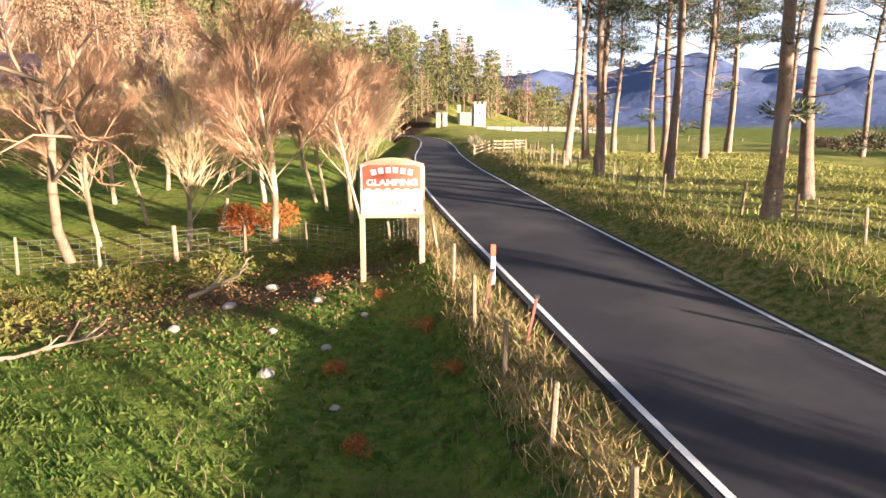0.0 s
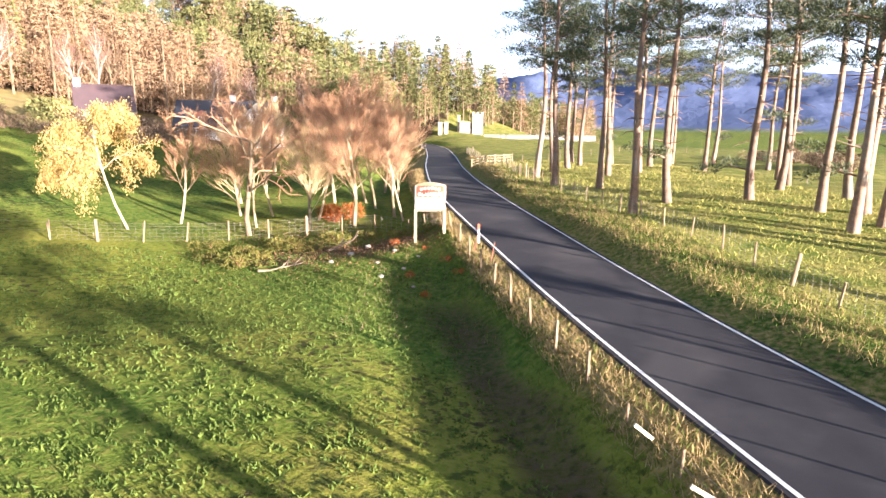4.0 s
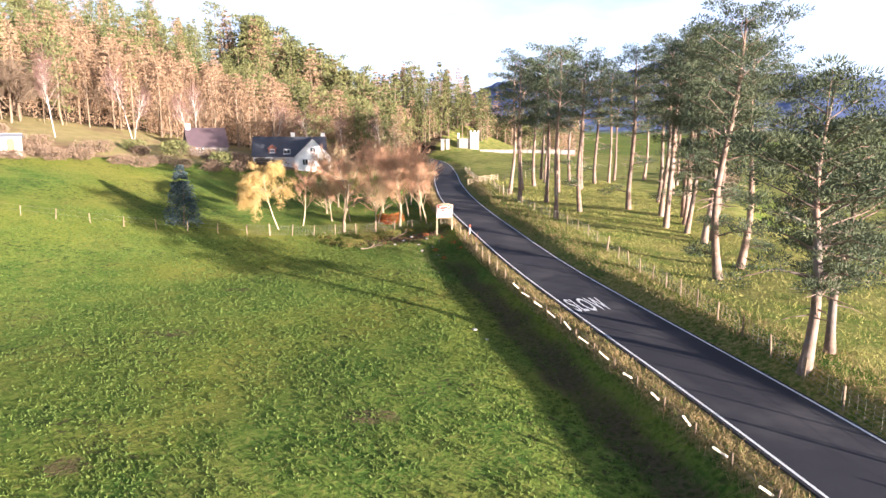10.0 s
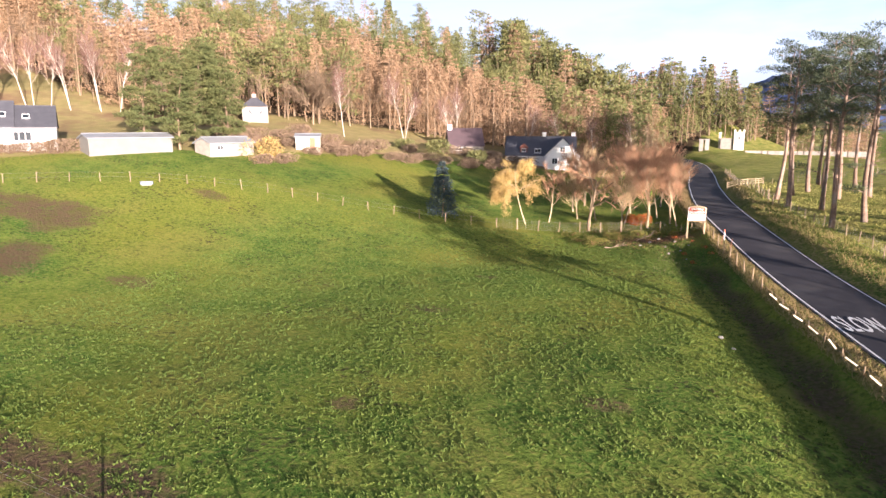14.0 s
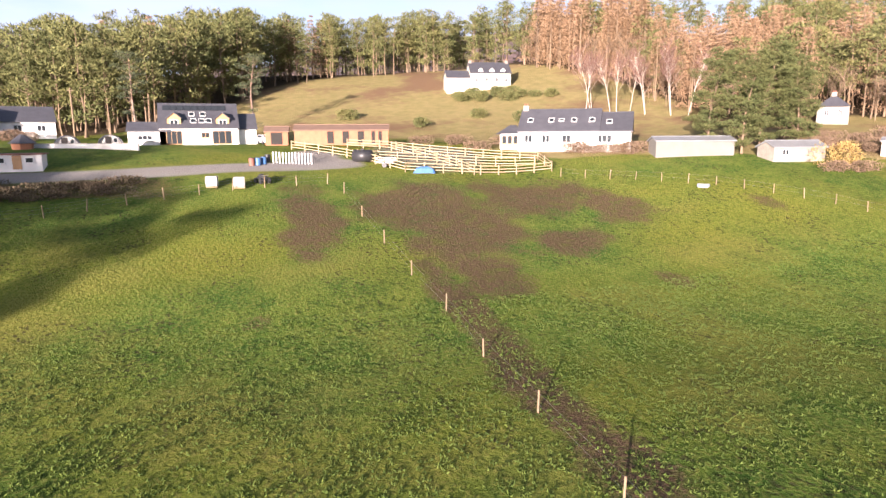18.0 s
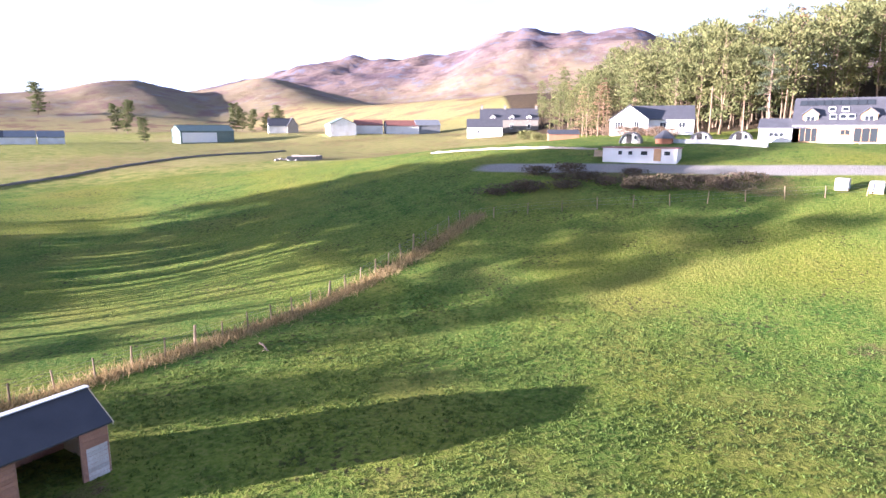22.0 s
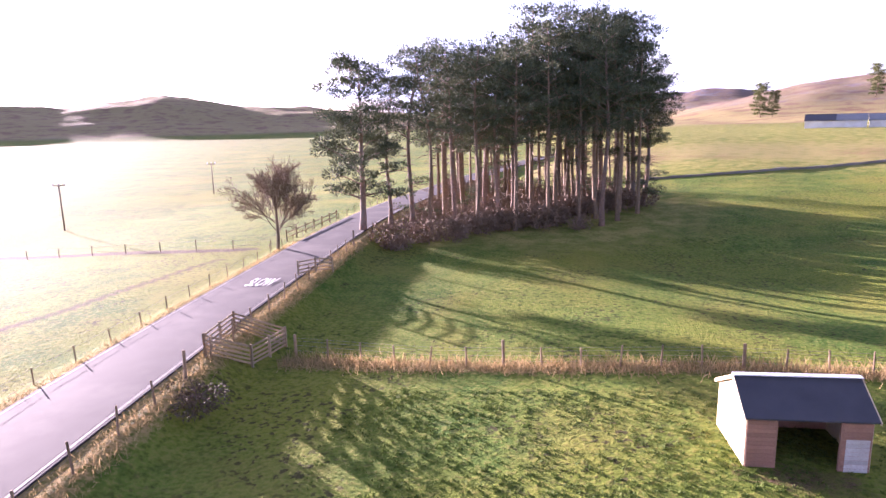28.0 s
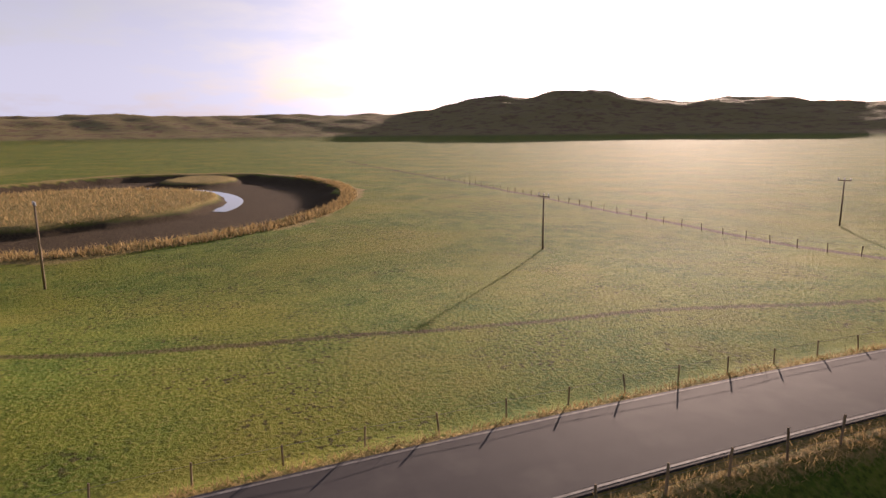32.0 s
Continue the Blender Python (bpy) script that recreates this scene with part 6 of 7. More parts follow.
for (ya, za), (yb, zb) in (((-D * 0.42, RG), (0.2, EV - 0.1)), ((-D * 0.42, RG), (-D - 0.15, EV - 0.1))):
    vs = [(x, y, z + t) for x in (-L2 - 0.14, L2 + 0.14) for (y, z) in ((ya, za), (yb, zb)) for t in (0.04, 0.10)]
    v = [bm.verts.new(c) for c in vs]
    for q in ((0, 2, 6, 4), (1, 5, 7, 3), (0, 1, 3, 2), (4, 6, 7, 5), (0, 4, 5, 1), (2, 3, 7, 6)):
        bm.faces.new([v[i] for i in q])
bmesh.ops.recalc_face_normals(bm, faces=bm.faces)
part("roof", bm, felt, h, "dark felt roof")
bm = prism(bmesh.new(), [(-L2 - 0.16, RG + 0.11), (L2 + 0.16, RG + 0.11), (L2 + 0.16, RG + 0.15), (-L2 - 0.16, RG + 0.15)], -D * 0.42 - 0.14, -D * 0.42 + 0.14)
part("ridge_flashing", bm, white_plastic, h, "pale ridge flashing")
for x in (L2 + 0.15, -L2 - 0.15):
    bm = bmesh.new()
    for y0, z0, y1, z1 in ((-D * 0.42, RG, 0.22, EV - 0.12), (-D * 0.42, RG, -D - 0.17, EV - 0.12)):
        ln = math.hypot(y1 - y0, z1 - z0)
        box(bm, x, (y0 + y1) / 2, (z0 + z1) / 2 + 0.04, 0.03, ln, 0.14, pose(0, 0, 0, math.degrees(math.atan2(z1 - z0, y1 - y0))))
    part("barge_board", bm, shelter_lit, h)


# ---- road markings ----
def text_mesh(text, width, height, depth=0.004, mat=None, name="lettering", bold=0.0):
    """Lettering as a mesh, fitted to a width and a height about its middle."""
    cu = bpy.data.curves.new(name, "FONT")
    cu.body, cu.extrude, cu.offset = text, 0.0, bold
    cu.align_x = "CENTER"
    tmp = new(name, cu)
    bpy.context.view_layer.update()
    me = bpy.data.meshes.new_from_object(tmp.evaluated_get(bpy.context.evaluated_depsgraph_get()))
    bpy.data.objects.remove(tmp)
    co = np.empty(len(me.vertices) * 3, np.float32)
    me.vertices.foreach_get("co", co)
    co = co.reshape(-1, 3)
    lo, hi = co.min(0), co.max(0)
    co[:, 0] = (co[:, 0] - (lo[0] + hi[0]) / 2) * width / (hi[0] - lo[0])
    co[:, 1] = (co[:, 1] - (lo[1] + hi[1]) / 2) * height / (hi[1] - lo[1])
    me.vertices.foreach_set("co", co.ravel())
    me.materials.clear()
    me.materials.append(mat)
    me.update()
    return me


for x, y, w, hgt, flip in ((7.75, -9.3, 2.35, 2.9, 0), (17.1, -93.3, 1.95, 2.3, 180)):
    me = text_mesh("SLOW", w, hgt, mat=line_white, name="slow_marking", bold=0.012)
    dx = float(road_x(y + 1) - road_x(y - 1)) / 2
    rz = -math.degrees(math.atan(dx)) + flip
    o = tagged(new("slow_marking", me), "white painted SLOW lettering on the road", "road marking", "SLOW markings", "structure")
    side = x - float(road_x(y))
    o.matrix_world = pose(x, y, float(road_z(y)) + 0.058, 0, math.degrees(math.atan(0.015 * (1 if side > 0 else -1))), rz)

# ---- fences ----
def post_mesh(h, r, mat, square=False):
    bm = bmesh.new()
    if square:
        box(bm, 0, 0, h / 2 - 0.2, 2 * r, 2 * r, h + 0.4)
    else:
        bmesh.ops.create_cone(bm, segments=7, radius1=r, radius2=r * 0.92, depth=h + 0.4, cap_ends=True, matrix=Matrix.Translation((0, 0, h / 2 - 0.2)))
    bmesh.ops.bevel(bm, geom=[e for e in bm.edges if all(v.co.z > h - 0.05 for v in e.verts)], offset=r * 0.3, segments=1, affect="EDGES")
    me = bpy.data.meshes.new("post")
    bm.to_mesh(me)
    bm.free()
    me.materials.append(mat)
    return me


POST, STRAINER, SMALL = post_mesh(1.1, 0.05, wood_post), post_mesh(1.35, 0.085, wood_post), post_mesh(1.0, 0.032, wood_post, True)
LOW_POST = post_mesh(0.85, 0.04, wood_post)
STAKE = post_mesh(0.55, 0.035, bark_dark)
RAIL_POST = post_mesh(1.25, 0.06, wood_rail, True)


def along(line, step):
    """Points at even steps along a polyline in plan."""
    p = np.asarray(line, float)
    seg = np.hypot(*np.diff(p, axis=0).T)
    s = np.concatenate([[0], np.cumsum(seg)])
    t = np.linspace(0, s[-1], max(2, int(round(s[-1] / step)) + 1))
    return np.column_stack([np.interp(t, s, p[:, 0]), np.interp(t, s, p[:, 1])])


def wire_run(pts, heights, r=0.006, net=None, fine=0.0):
    """Wires strung along posts, and a stock net of upright wires if asked for."""
    T = Tris()
    p = np.column_stack([pts, ground_z(pts[:, 0], pts[:, 1])])
    for hgt in heights:
        T.tube(p + np.array((0, 0, hgt)), np.full(len(p), r), 3, 0)
    if net:
        q = along(pts, net)
        z = np.interp(np.arange(len(q)) / (len(q) - 1), np.arange(len(p)) / (len(p) - 1), p[:, 2])
        for (x, y), g0 in zip(q, z):
            T.tube([(x, y, g0 + 0.06), (x, y, g0 + heights[-1])], (r * 0.75, r * 0.75), 3, 0)
    return T


def fence(label, line, step, heights=(0.25, 0.5, 0.75, 1.02), net=None, big_every=0, small=False, group="", wander=0.0, lean=3.0, seed=1, mesh=None):
    rnd = random.Random(seed)
    pts = along(line, step)
    o = new("wire_fence")
    o.location = (pts[0][0], pts[0][1], gz(*pts[0]))
    tagged(o, label, "fence", group)
    base = Matrix.Translation(o.location).inverted()
    for k, (x, y) in enumerate(pts):
        me = mesh or (STRAINER if big_every and k % big_every == 0 else (SMALL if small else POST))
        part("post", me, None, o).matrix_local = base @ pose(x, y, gz(x, y), rnd.gauss(0, lean), rnd.gauss(0, lean), rnd.uniform(0, 90)) @ Matrix.Diagonal((1, 1, rnd.uniform(0.9, 1.1), 1))
    T = wire_run(pts, heights, net=net)
    w = part("wire", T.mesh("wire", [wire]), None, o, "thin galvanised fence wire")
    w.matrix_local = base
    return o


def road_line(y0, y1, off, n=60):
    y = np.linspace(y0, y1, n)
    return np.column_stack([road_x(y) + off, y])


fence("low wire fence with weathered posts along the road verge", road_line(-1.5, 17.5, -HALF - 1.5), 2.3, (0.3, 0.6, 0.85, 1.0), seed=2)
fence("low slack wire fence on short dark stakes along the verge", road_line(-47, -1.5, -HALF - 1.5), 2.35, (0.25, 0.5), seed=21, mesh=STAKE)
fence("low wire fence with weathered posts along the road verge", road_line(-108, -47, -HALF - 1.0), 2.6, (0.3, 0.6, 0.85, 1.0), big_every=12, seed=22)
east_line = ((14.9, -30), (14.4, -20), (13.9, -13), (13.8, -5), (13.5, 3), (12.6, 12), (11.0, 20), (9.6, 27), (8.5, 34), (6.6, 48), (4.6, 66), (3.4, 90))
fence("stock net fence with pale posts before the pines", east_line, 2.6, (0.1, 0.3, 0.5, 0.7, 0.9, 1.05), net=0.45, big_every=14, seed=3)
fence("wire fence with slim posts beside the flood plain", road_line(-150, -31, HALF + 1.35, 80), 3.0, (0.75,), seed=4, mesh=LOW_POST)
fence("stock net fence with pale posts below the garden trees", ((-0.6, 18.2), (-2.6, 22.0), (-5.3, 23.0), (-8.3, 21.2), (-11.3, 19.8), (-21.9, 16.2)), 2.3, (0.1, 0.3, 0.5, 0.7, 0.9, 1.05), net=0.35, big_every=5, seed=5)
fence("wire fence with slim posts across the grazed field", ((-21.9, 16.2), (-28.2, 13.6), (-36, 10.8), (-47, 7.7), (-55.7, 2.2), (-62, -4), (-67.5, -10.5)), 2.9, (0.5, 0.95), seed=6, small=True)
fence("wire fence with weathered posts along the southern field edge", ((10.6, -82.3), (3, -81.2), (-9, -80.9), (-30, -80.6), (-46, -81.2), (-54.5, -80.9)), 1.9, (0.3, 0.6, 0.85, 1.02), net=None, big_every=6, seed=7)
fence("wire fence with thin posts below the gravel yard", ((-54.5, -80.9), (-57.6, -75.9), (-60.7, -69.1), (-63, -62.5), (-66, -55), (-69, -46), (-69.5, -38)), 3.3, (0.4, 0.75, 1.0), seed=8)
fence("electric fence of white-topped posts between two paddocks", ((-10.5, -39.0), (-25.5, -37.5), (-39.2, -36.4), (-52, -36.6), (-66.4, -36.9)), 6.8, (0.45, 0.95), seed=9, lean=1.5)
fence("wire fence with slim posts along the meadow ditch", ((22.5, -108), (60, -111), (120, -112), (200, -112)), 4.0, (0.4, 0.9), seed=10, small=True)
fence("wire fence with slim posts beyond the bend", ((7.2, 36), (6.4, 62), (30, 96), (60, 110)), 4.0, (0.4, 0.9), seed=12, small=True)

# pale battens leaning out from the verge fence
BATTEN = shared_box("batten", 0.08, 0.05, 0.62, noisy("pale_wood", (0.60, 0.53, 0.40), (0.48, 0.42, 0.31), 2, 0.8, 0.1, 30, spread=0.15))
rng = random.Random(17)
for k in range(18):
    y = -5.0 - 2.35 * k
    x = float(road_x(y)) - HALF - 1.55
    lean = rng.uniform(38, 62)
    o = new("batten", BATTEN)
    o.matrix_world = pose(x, y, gz(x, y) + 0.30, 0, -lean, rng.uniform(-20, 25)) @ pose(0, 0, 0.30, 0, 0, 0)
    tagged(o, "pale wooden batten leaning out from the verge fence", "batten", "battens on the verge fence")


# post-and-rail pens
RAIL = {}


def rail_fence(name, label, line, step=2.4, rails=(0.35, 0.7, 1.08), group="", z_add=0.0):
    pts = along(line, step)
    o = new(name)
    o.location = (pts[0][0], pts[0][1], gz(*pts[0]))
    tagged(o, label, "fence", group)
    base = Matrix.Translation(o.location).inverted()
    for x, y in pts:
        part("post", RAIL_POST, None, o).matrix_local = base @ pose(x, y, gz(x, y))
    for (xa, ya), (xb, yb) in zip(pts[:-1], pts[1:]):
        a_, b_ = Vector((xa, ya, gz(xa, ya))), Vector((xb, yb, gz(xb, yb)))
        ln = (b_ - a_).length
        if "rail" not in RAIL:
            RAIL["rail"] = shared_box("rail", 1.0, 0.045, 0.1, wood_rail)
        m = (b_ - a_).to_track_quat("X", "Z").to_matrix().to_4x4()
        for hgt in rails:
            part("rail", RAIL["rail"], None, o).matrix_local = base @ Matrix.Translation((a_ + b_) / 2 + Vector((0, 0, hgt))) @ m @ Matrix.Diagonal((ln, 1, 1, 1))
    return o


for line in (((-89, -39), (-82, -33.5), (-73.5, -28)), ((-73.5, -28), (-71.5, -20), (-70, -10.3)), ((-91, -31), (-84, -22), (-75, -9.5), (-70, -10.3)), ((-80.5, -32), (-77, -22), (-73, -11)), ((-86, -26), (-77, -22), (-71.5, -20))):
    rail_fence("rail_fence", "pale timber post-and-rail fence round the riding pens", line, group="fences of the riding pens")
# sheep pen beside the road
for line in (((14.0, -78.9), (12.0, -79.8)), ((12.0, -79.8), (11.6, -83.4)), ((14.2, -82.6), (11.6, -83.4)), ((14.0, -78.9), (14.2, -82.6))):
    rail_fence("pen_hurdle", "weathered timber pen side of five rails by the road", line, 1.9, (0.2, 0.42, 0.64, 0.88, 1.12), "sides of the sheep pen")
rail_fence("field_gate", "timber field gate in the roadside fence", ((15.2, -95.6), (13.4, -98.4)), 1.7, (0.25, 0.5, 0.8, 1.1))
rail_fence("rail_fence", "dark timber rails beside the lane", ((22.4, -112), (21.6, -127)), 2.4, (0.45, 0.95), "lane rails")
rail_fence("rail_fence", "old timber rails at the bend", ((2.9, 60), (5.0, 61.5), (8.5, 66)), 2.0, (0.4, 0.75, 1.05), "lane rails")

# ---- the sign ----
sg = thing("roadside_sign", "arched timber sign with red heading over white board", "sign", -1.35, 16.6, 6, z=gz(-1.35, 16.6))
zb = 2.08 - sg.location.z                    # underside of the board
sign_red = noisy("sign_red", (0.50, 0.11, 0.05), (0.42, 0.09, 0.045), 3, 0.6, 0.05, 40)
sign_white = noisy("sign_white", (0.82, 0.81, 0.78), (0.74, 0.73, 0.70), 3, 0.6, 0.05, 40)
W, H = 1.62, 1.26
for s in (-1, 1):
    bm = bmesh.new()
    box(bm, 0, 0, (zb + H) / 2 - 0.3, 0.15, 0.14, zb + H + 0.6)
    bmesh.ops.bevel(bm, geom=bm.edges[:], offset=0.012, segments=1, affect="EDGES")
    part("leg", bm, wood_rail, sg).location = (s * (W / 2 - 0.02), 0.04, 0)
    bm = bmesh.new()
    box(bm, 0, 0, 0, 0.09, 0.09, 2.0, pose(0, 0, 0, 28 , 0, 0))
    part("brace", bm, wood_rail, sg).location = (s * (W / 2 - 0.02), 0.55, 0.75)


def arch_panel(z0, z1, rise, t, mat, w):
    n = 16
    prof = [(-w / 2, z0), (w / 2, z0)] + [(w / 2 - w * k / n, z1 + rise * math.sin(math.pi * k / n)) for k in range(n + 1)]
    return prism(bmesh.new(), prof, -t, 0)


bd = part("board", arch_panel(zb, zb + H, 0.16, 0.05, None, W), sign_white, sg)
bd.location = (0, -0.04, 0)
hd = part("heading", arch_panel(zb + 0.58, zb + H - 0.02, 0.15, 0.012, None, W - 0.1), sign_red, bd, "red painted heading")
hd.location = (0, -0.052, 0)
for k in range(6):                           # scalloped lower edge of the heading
    bm = bmesh.new()
    bmesh.ops.create_cone(bm, segments=16, radius1=0.14, radius2=0.14, depth=0.008, cap_ends=True, matrix=pose(0, 0, 0, 90))
    part("scallop", bm, sign_white, bd).location = (-0.62 + 0.25 * k, -0.066, zb + 0.53)
prof = arch_panel(zb + H, zb + H + 0.03, 0.16, 0.10, None, W + 0.06)
part("top_trim", prof, wood_rail, sg).location = (0, -0.02, 0.02)
bm = bmesh.new()
box(bm, 0, -0.06, zb - 0.05, W + 0.12, 0.14, 0.1)
part("bottom_rail", bm, wood_rail, sg)
t = text_mesh("GLAMPING", 1.32, 0.17, mat=sign_white, name="lettering", bold=0.02)
part("lettering", t, None, bd, "white lettering").matrix_local = pose(0, -0.072, zb + 0.83, 90)
t = text_mesh("B&B", 0.56, 0.17, mat=sign_red, name="lettering", bold=0.01)
part("lettering", t, None, bd, "red lettering").matrix_local = pose(0, -0.056, zb + 0.29, 90)
bm = bmesh.new()
for k in range(6):                           # the arched name line, as plain bars
    a_ = (k - 2.5) * 0.19
    box(bm, a_, -0.074, zb + 1.15 - 0.10 * (a_ * 1.6) ** 2, 0.13, 0.006, 0.15, pose(0, 0, 0, 0, a_ * 26, 0))
part("name_bars", bm, sign_white, bd, "white bars in place of a name")
bm = bmesh.new()
for x, w in ((-0.48, 0.2), (-0.22, 0.2), (0.06, 0.24), (0.34, 0.2), (0.56, 0.14)):
    box(bm, x, -0.056, zb + 0.435, w, 0.006, 0.07)
for x in (-0.6, 0.6):
    box(bm, x, -0.056, zb + 0.09, 0.1, 0.006, 0.09)
part("small_bars", bm, sheet_grey, bd, "grey bars of small lettering")

# white marker post with a red top
mk = thing("marker_post", "white roadside marker post with a red top", "post", 1.25, 15.4, 0)
bm = bmesh.new()
box(bm, 0, 0, 0.3, 0.12, 0.08, 0.9)
bmesh.ops.bevel(bm, geom=bm.edges[:], offset=0.015, segments=1, affect="EDGES")
part("shaft", bm, white_plastic, mk)
bm = bmesh.new()
box(bm, 0, 0, 0.9, 0.125, 0.085, 0.3)
part("red_top", bm, sign_red, mk, "red top")
for x, y in ((1.7, 11.6), (1.0, 13.4)):
    o = thing("rusty_stake", "short rusty metal stake in dry grass", "stake", x, y, 0)
    bm = bmesh.new()
    box(bm, 0, 0, 0.4, 0.05, 0.05, 1.1, pose(0, 0, 0, 12, 8, 0))
    part("shaft", bm, rust_red, o)
    bm = bmesh.new()
    box(bm, 0.08, -0.1, 0.95, 0.09, 0.09, 0.06)
    part("insulator", bm, black_plastic, o)

# power poles on the plain
for x, y, hgt in ((62.5, -84.8, 6.4), (61.7, -34.5, 7.8), (63, -131.7, 6.6), (64, -178, 6.6)):
    o = thing("power_pole", "wooden power pole with a short crossarm on the meadow", "power pole", x, y, 20, group="power poles")
    bm = bmesh.new()
    bmesh.ops.create_cone(bm, segments=10, radius1=0.12, radius2=0.08, depth=hgt + 0.6, cap_ends=True, matrix=Matrix.Translation((0, 0, hgt / 2 - 0.3)))
    part("shaft", bm, wood_post, o, smooth_shade=True)
    bm = bmesh.new()
    box(bm, 0, 0, hgt - 0.25, 1.7, 0.1, 0.12)
    part("crossarm", bm, wood_post, o)
    for s in (-0.75, 0, 0.75):
        bm = bmesh.new()
        bmesh.ops.create_cone(bm, segments=8, radius1=0.09, radius2=0.05, depth=0.28, cap_ends=True, matrix=Matrix.Translation((s, 0, hgt - 0.05)))
        part("insulator", bm, white_plastic, o)

# ---- river ----
a_ = np.radians(np.linspace(-116, -12, 160))
ring = [np.column_stack([155 + 42 * k * np.cos(a_), -15 + 34 * k * np.sin(a_), np.full(160, -5.0)]) for k in (1.03, 1.15)]
v = np.stack(ring, 1).reshape(-1, 3)
i = np.arange(159)
water_m = noisy("water", (0.05, 0.055, 0.06), (0.04, 0.045, 0.05), 0.3, 0.06, 0.05, 3)
tagged(new("river_water", mesh_np("river_water", v, np.stack([2 * i, 2 * i + 1, 2 * i + 3, 2 * i + 2], -1), water_m)), "calm shining river water between dark earth banks", "water", kind="structure")

# ---- yard clutter ----
def tote(x, y, rz):
    o = thing("water_tote", "white plastic water tank in a wire cage on a pallet", "tank", x, y, rz, group="water tanks")
    bm = bmesh.new()
    box(bm, 0, 0, 0.62, 1.1, 0.95, 0.95)
    bmesh.ops.bevel(bm, geom=bm.edges[:], offset=0.06, segments=2, affect="EDGES")
    part("tank", bm, noisy("tank_plastic", (0.46, 0.47, 0.48), (0.36, 0.37, 0.38), 2, 0.5, 0.05, 20), o)
    bm = bmesh.new()
    for k in range(5):
        box(bm, -0.5 + 0.25 * k, -0.5, 0.62, 0.03, 0.03, 1.0)
        box(bm, -0.5 + 0.25 * k, 0.5, 0.62, 0.03, 0.03, 1.0)
    for z in (0.25, 0.6, 1.0):
        for s in (-0.5, 0.5):
            box(bm, 0, s, z, 1.15, 0.03, 0.03)
    part("cage", bm, wire, o)
    bm = bmesh.new()
    for k in range(5):
        box(bm, -0.45 + 0.22 * k, 0, 0.1, 0.12, 1.0, 0.03)
    for s in (-0.4, 0, 0.4):
        box(bm, 0, s, 0.03, 1.1, 0.1, 0.1)
    part("pallet", bm, wood_rail, o)


tote(-69.8, -49.6, 80)
tote(-69.3, -47.0, 84)
o = thing("quad_bike", "dark quad bike parked at the field edge", "quad bike", -70.6, -44.6, 20)
for nm, c, sz, m in (("body", (0, 0, 0.6), (1.6, 0.6, 0.35), black_plastic), ("seat", (-0.25, 0, 0.86), (0.8, 0.35, 0.16), black_plastic), ("front_rack", (0.7, 0, 0.86), (0.5, 0.6, 0.05), wire)):
    bm = bmesh.new()
    box(bm, *c, *sz)
    bmesh.ops.bevel(bm, geom=bm.edges[:], offset=min(sz) * 0.3, segments=2, affect="EDGES")
    part(nm, bm, m, o)
for x in (-0.6, 0.6):
    for y in (-0.45, 0.45):
        bm = bmesh.new()
        bmesh.ops.create_cone(bm, segments=14, radius1=0.3, radius2=0.3, depth=0.24, cap_ends=True, matrix=Matrix.Translation((x, y, 0.3)) @ pose(0, 0, 0, 90))
        part("wheel", bm, black_plastic, o)
bm = bmesh.new()
box(bm, 0.4, 0, 1.02, 0.05, 0.8, 0.05)
part("handlebar", bm, black_plastic, o)
o = thing("water_tank", "large black plastic tank lying by the pens", "tank", -78.8, -31.8, 60)
bm = bmesh.new()
bmesh.ops.create_cone(bm, segments=20, radius1=0.75, radius2=0.75, depth=2.4, cap_ends=True, matrix=Matrix.Translation((0, 0, 0.75)) @ pose(0, 0, 0, 0, 90, 0))
bmesh.ops.bevel(bm, geom=[e for e in bm.edges if len(e.link_faces) == 2 and abs(e.calc_face_angle(0)) > 1], offset=0.12, segments=2, affect="EDGES")
part("barrel", bm, black_plastic, o, smooth_shade=True)
bm = bmesh.new()
bmesh.ops.create_cone(bm, segments=12, radius1=0.25, radius2=0.22, depth=0.15, cap_ends=True, matrix=Matrix.Translation((0, 0, 1.55)))
part("lid", bm, black_plastic, o)
o = thing("stock_trailer", "small galvanised trailer with open sides", "trailer", -76.0, -29.6, 55)
bm = bmesh.new()
box(bm, 0, 0, 0.55, 2.2, 1.2, 0.08)
for s in (-0.58, 0.58):
    for z in (0.75, 0.95, 1.15):
        box(bm, 0, s, z, 2.2, 0.04, 0.06)
part("bed", bm, wire, o)
for s in (-0.68, 0.68):
    bm = bmesh.new()
    bmesh.ops.create_cone(bm, segments=14, radius1=0.3, radius2=0.3, depth=0.18, cap_ends=True, matrix=Matrix.Translation((0, s, 0.3)) @ pose(0, 0, 0, 90))
    part("wheel", bm, black_plastic, o)
o = thing("tarpaulin", "blue tarpaulin over a low stack by the pen rails", "tarpaulin", -73.0, -25.8, 70)
bm = bmesh.new()
bmesh.ops.create_grid(bm, x_segments=10, y_segments=8, size=1)
for q in bm.verts:
    r_ = max(abs(q.co.x), abs(q.co.y))
    q.co = Vector((q.co.x * 1.3, q.co.y * 0.8, 0.75 * (1 - r_**4) + 0.08 * noise.noise(q.co * 3)))
bmesh.ops.solidify(bm, geom=bm.faces[:], thickness=0.03)
part("sheet", bm, blue_plastic, o)
POLE_W = post_mesh(1.3, 0.09, white_plastic)
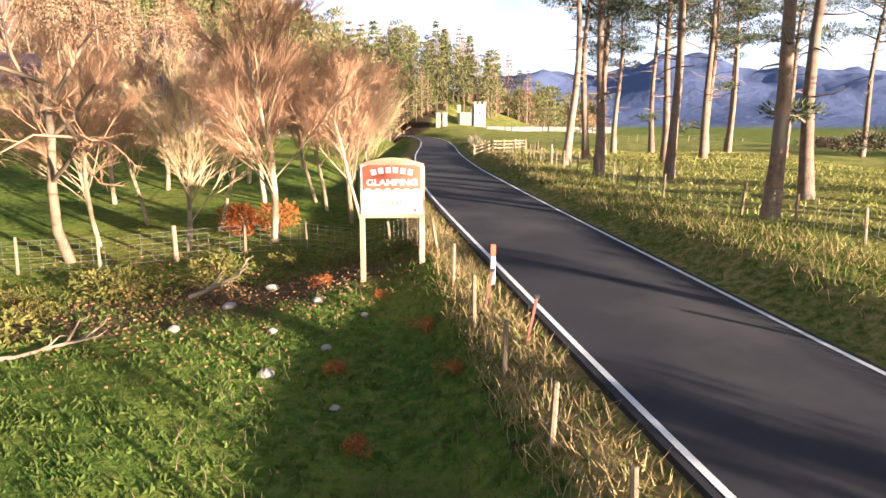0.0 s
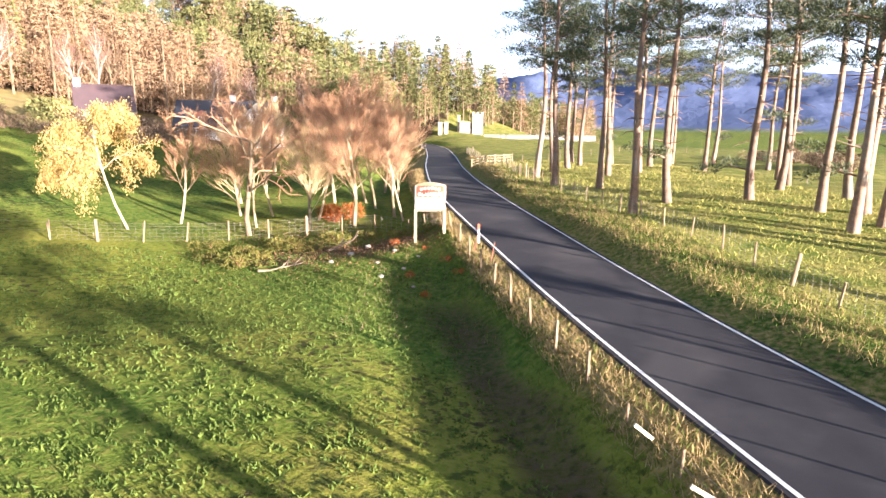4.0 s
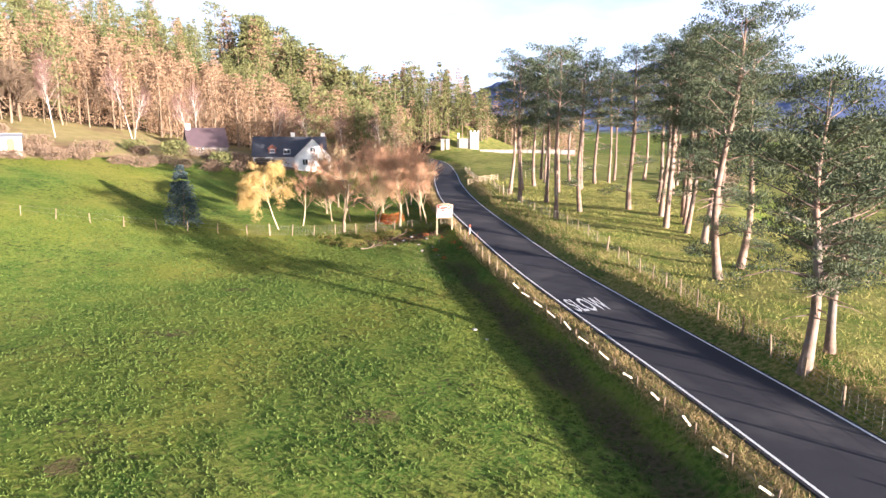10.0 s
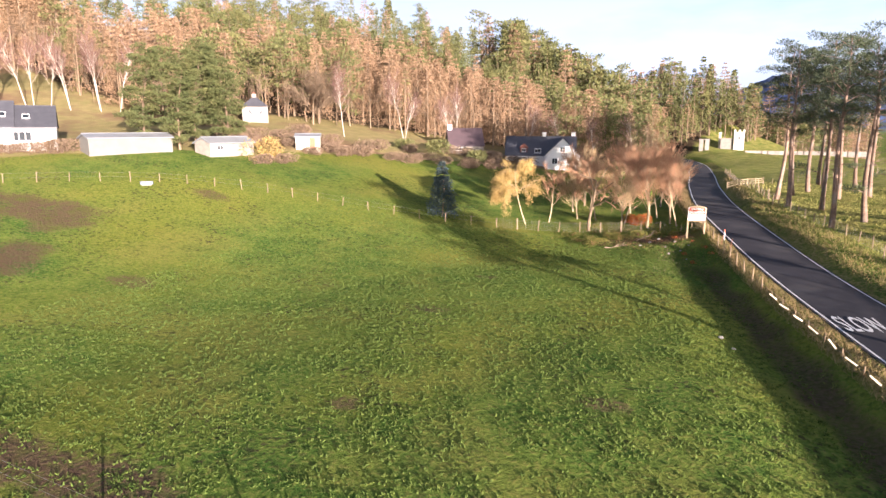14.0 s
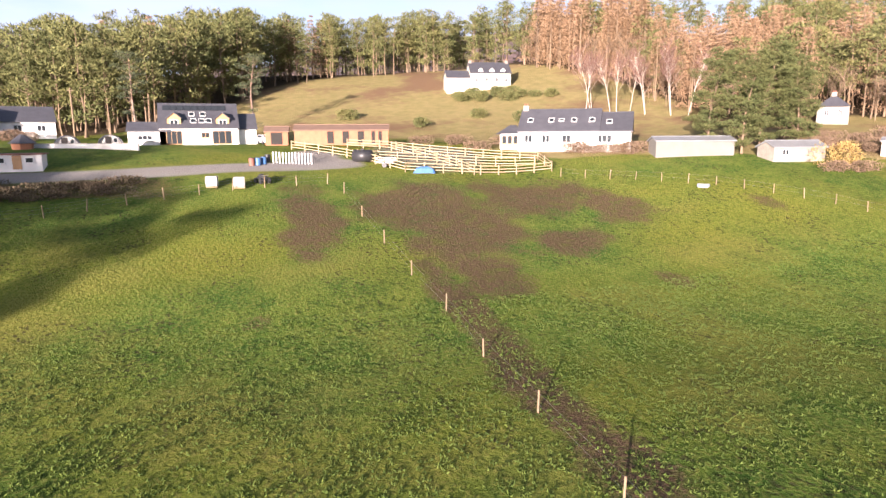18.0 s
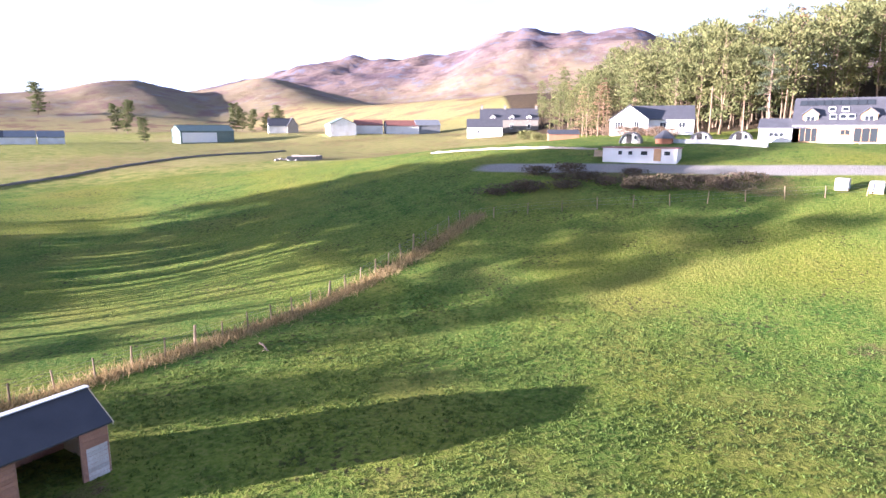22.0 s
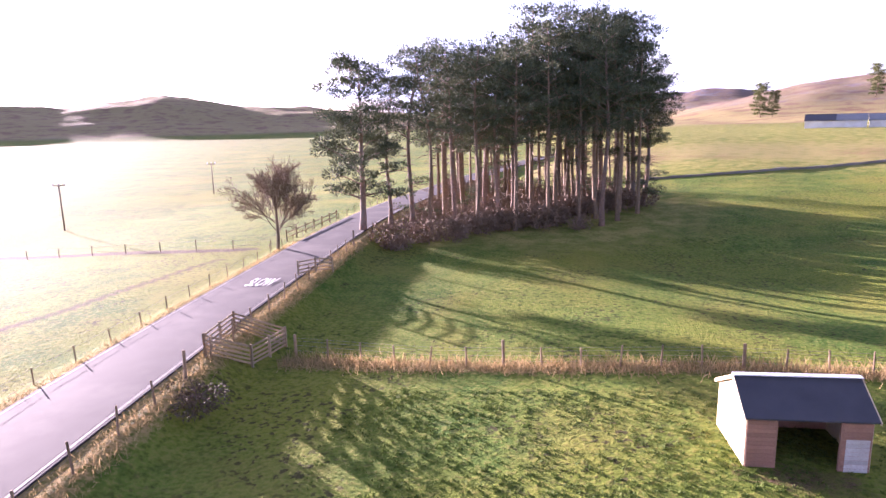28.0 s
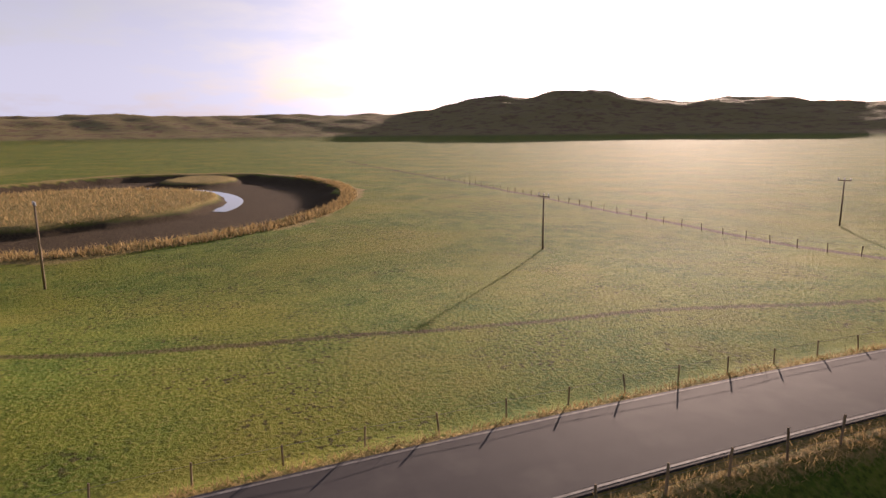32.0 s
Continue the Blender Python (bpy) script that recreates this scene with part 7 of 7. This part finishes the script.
for k in range(13):
    o = thing("show_jump_stand", "white upright show-jump stand stacked in a row", "jump stand", -80.0 + 0.10 * k, -42.4 + 0.36 * k, 0, group="row of jump stands")
    part("upright", POLE_W, None, o)
    bm = bmesh.new()
    box(bm, 0, 0, 0.06, 0.6, 0.08, 0.1)
    part("foot", bm, white_plastic, o)
for k, (m, x, y) in enumerate(((blue_plastic, -79.2, -43.6), (blue_plastic, -78.6, -44.3), (black_plastic, -80.4, -43.0), (rust_red, -78.4, -45.0))):
    o = thing("feed_drum", "plastic feed drum standing on gravel", "drum", x, y, 0, group="feed drums")
    bm = bmesh.new()
    bmesh.ops.create_cone(bm, segments=14, radius1=0.32, radius2=0.34, depth=0.85, cap_ends=True, matrix=Matrix.Translation((0, 0, 0.42)))
    part("body", bm, m, o)
    bm = bmesh.new()
    bmesh.ops.create_cone(bm, segments=14, radius1=0.36, radius2=0.34, depth=0.06, cap_ends=True, matrix=Matrix.Translation((0, 0, 0.87)))
    part("lid", bm, black_plastic, o)


def car(x, y, rz, paint, label):
    o = thing("car", label, "car", x, y, rz)
    prof = [(-2.1, 0.3), (2.1, 0.3), (2.12, 0.75), (1.5, 0.9), (0.8, 1.4), (-1.3, 1.45), (-2.0, 0.95)]
    bm = prism(bmesh.new(), prof, -0.85, 0.85)
    bmesh.ops.bevel(bm, geom=bm.edges[:], offset=0.07, segments=2, affect="EDGES")
    part("body", bm, paint, o)
    for s in (-0.86, 0.86):
        bm = prism(bmesh.new(), [(-1.6, 0.98), (1.25, 0.95), (0.72, 1.33), (-1.2, 1.37)], s - 0.012, s + 0.012)
        part("side_window", bm, glass, o)
        for wx in (-1.3, 1.3):
            bm = bmesh.new()
            bmesh.ops.create_cone(bm, segments=16, radius1=0.33, radius2=0.33, depth=0.2, cap_ends=True, matrix=Matrix.Translation((wx, s, 0.33)) @ pose(0, 0, 0, 90))
            wh = part("wheel", bm, black_plastic, o)
            bm = bmesh.new()
            bmesh.ops.create_cone(bm, segments=12, radius1=0.19, radius2=0.19, depth=0.22, cap_ends=True, matrix=Matrix.Translation((wx, s, 0.33)) @ pose(0, 0, 0, 90))
            part("rim", bm, wire, wh)
    bm = bmesh.new()
    box(bm, 1.17, 0, 1.16, 0.02, 1.35, 0.5, pose(0, 0, 0, 0, 54 - 90, 0))
    part("windscreen", bm, glass, o)
    for s in (-0.6, 0.6):
        bm = bmesh.new()
        box(bm, 2.12, s, 0.65, 0.06, 0.3, 0.14)
        part("headlight", bm, white_plastic, o)


car(-102.0, -41.0, 10, white_plastic, "white car parked beside the house")
# feed trough in the field and stones of a ruined fold
o = thing("water_trough", "grey metal water trough standing in the field", "trough", -56.0, 0.4, 40)
o.scale = (0.8, 0.8, 0.8)
bm = bmesh.new()
for c, sz in (((0, 0, 0.15), (1.5, 0.6, 0.05)), ((0, -0.3, 0.32), (1.5, 0.05, 0.4)), ((0, 0.3, 0.32), (1.5, 0.05, 0.4)), ((-0.75, 0, 0.32), (0.05, 0.6, 0.4)), ((0.75, 0, 0.32), (0.05, 0.6, 0.4))):
    box(bm, *c, *sz)
part("tub", bm, noisy("trough_metal", (0.10, 0.125, 0.15), (0.07, 0.085, 0.10), 1.5, 0.5, 0.1, 15), o)
bm = bmesh.new()
box(bm, 0, 0, 0.05, 1.2, 0.5, 0.15)
part("stand", bm, stone_grey, o)
for k in range(34):
    x, y = -101 - rng.gauss(0, 1.8), -148 + rng.gauss(0, 1.5)
    s = rng.uniform(0.25, 0.6)
    q = new("stone", STONES[k % 3])
    q.matrix_world = pose(x, y, gz(x, y) + s * 0.3, 0, 0, k * 37) @ Matrix.Diagonal((s, s, s, 1))
    tagged(q, "tumbled field stone of a ruined fold", "stone", "stones of the ruined fold")


# dry stone dykes across the far pasture and below the farm
def dyke(label, line, h=0.9, t=0.5, mat=None, seed=3):
    pts = along(line, 1.2)
    rnd = np.random.default_rng(seed)
    d = np.gradient(pts, axis=0)
    d /= np.linalg.norm(d, axis=1)[:, None]
    nrm = np.column_stack([-d[:, 1], d[:, 0]])
    z = ground_z(pts[:, 0], pts[:, 1])
    rows = []
    for off, zz in ((-t / 2, -0.2), (-t * 0.42, h * 0.85), (-t * 0.3, h), (t * 0.3, h), (t * 0.42, h * 0.85), (t / 2, -0.2)):
        jit = rnd.normal(size=len(pts)) * 0.04
        rows.append(np.column_stack([pts + nrm * (off + jit)[:, None], z + zz + (rnd.normal(size=len(pts)) * 0.07 if zz > 0 else 0)]))
    v = np.stack(rows, 1).reshape(-1, 3)
    k = len(rows)
    i, j = np.meshgrid(np.arange(len(pts) - 1), np.arange(k - 1), indexing="ij")
    f = np.stack([i * k + j, i * k + j + 1, (i + 1) * k + j + 1, (i + 1) * k + j], -1).reshape(-1, 4)
    o = new("dry_stone_dyke", mesh_np("dry_stone_dyke", v, f, mat or stone_grey, False))
    return tagged(o, label, "wall", "field dykes")


dyke("long dark dry stone dyke across the far pasture", ((-20, -158.5), (-39, -159), (-52, -163), (-72, -168.5), (-108, -174.5), (-128, -178)), 0.32, 0.4)
dyke("low pale stone dyke at the edge of the lit pasture", ((-85.6, -104), (-86.2, -93), (-85.8, -84), (-85.4, -77.5)), 0.2, 0.35, seed=5)
dyke("old stone dyke round the ruined fold by the farm", ((-104, -152), (-107, -146), (-102, -143.5), (-97.5, -147)), 0.9, 0.6, seed=6)
# telegraph pole behind the pods
o = thing("telegraph_pole", "tall weathered telegraph pole behind the garden wall", "pole", -112.5, -68.0, 0)
bm = bmesh.new()
bmesh.ops.create_cone(bm, segments=10, radius1=0.14, radius2=0.09, depth=8.6, cap_ends=True, matrix=Matrix.Translation((0, 0, 4.0)))
part("shaft", bm, wood_post, o, smooth_shade=True)
bm = bmesh.new()
box(bm, 0, 0, 7.9, 0.1, 0.9, 0.1)
part("crossarm", bm, wood_post, o)
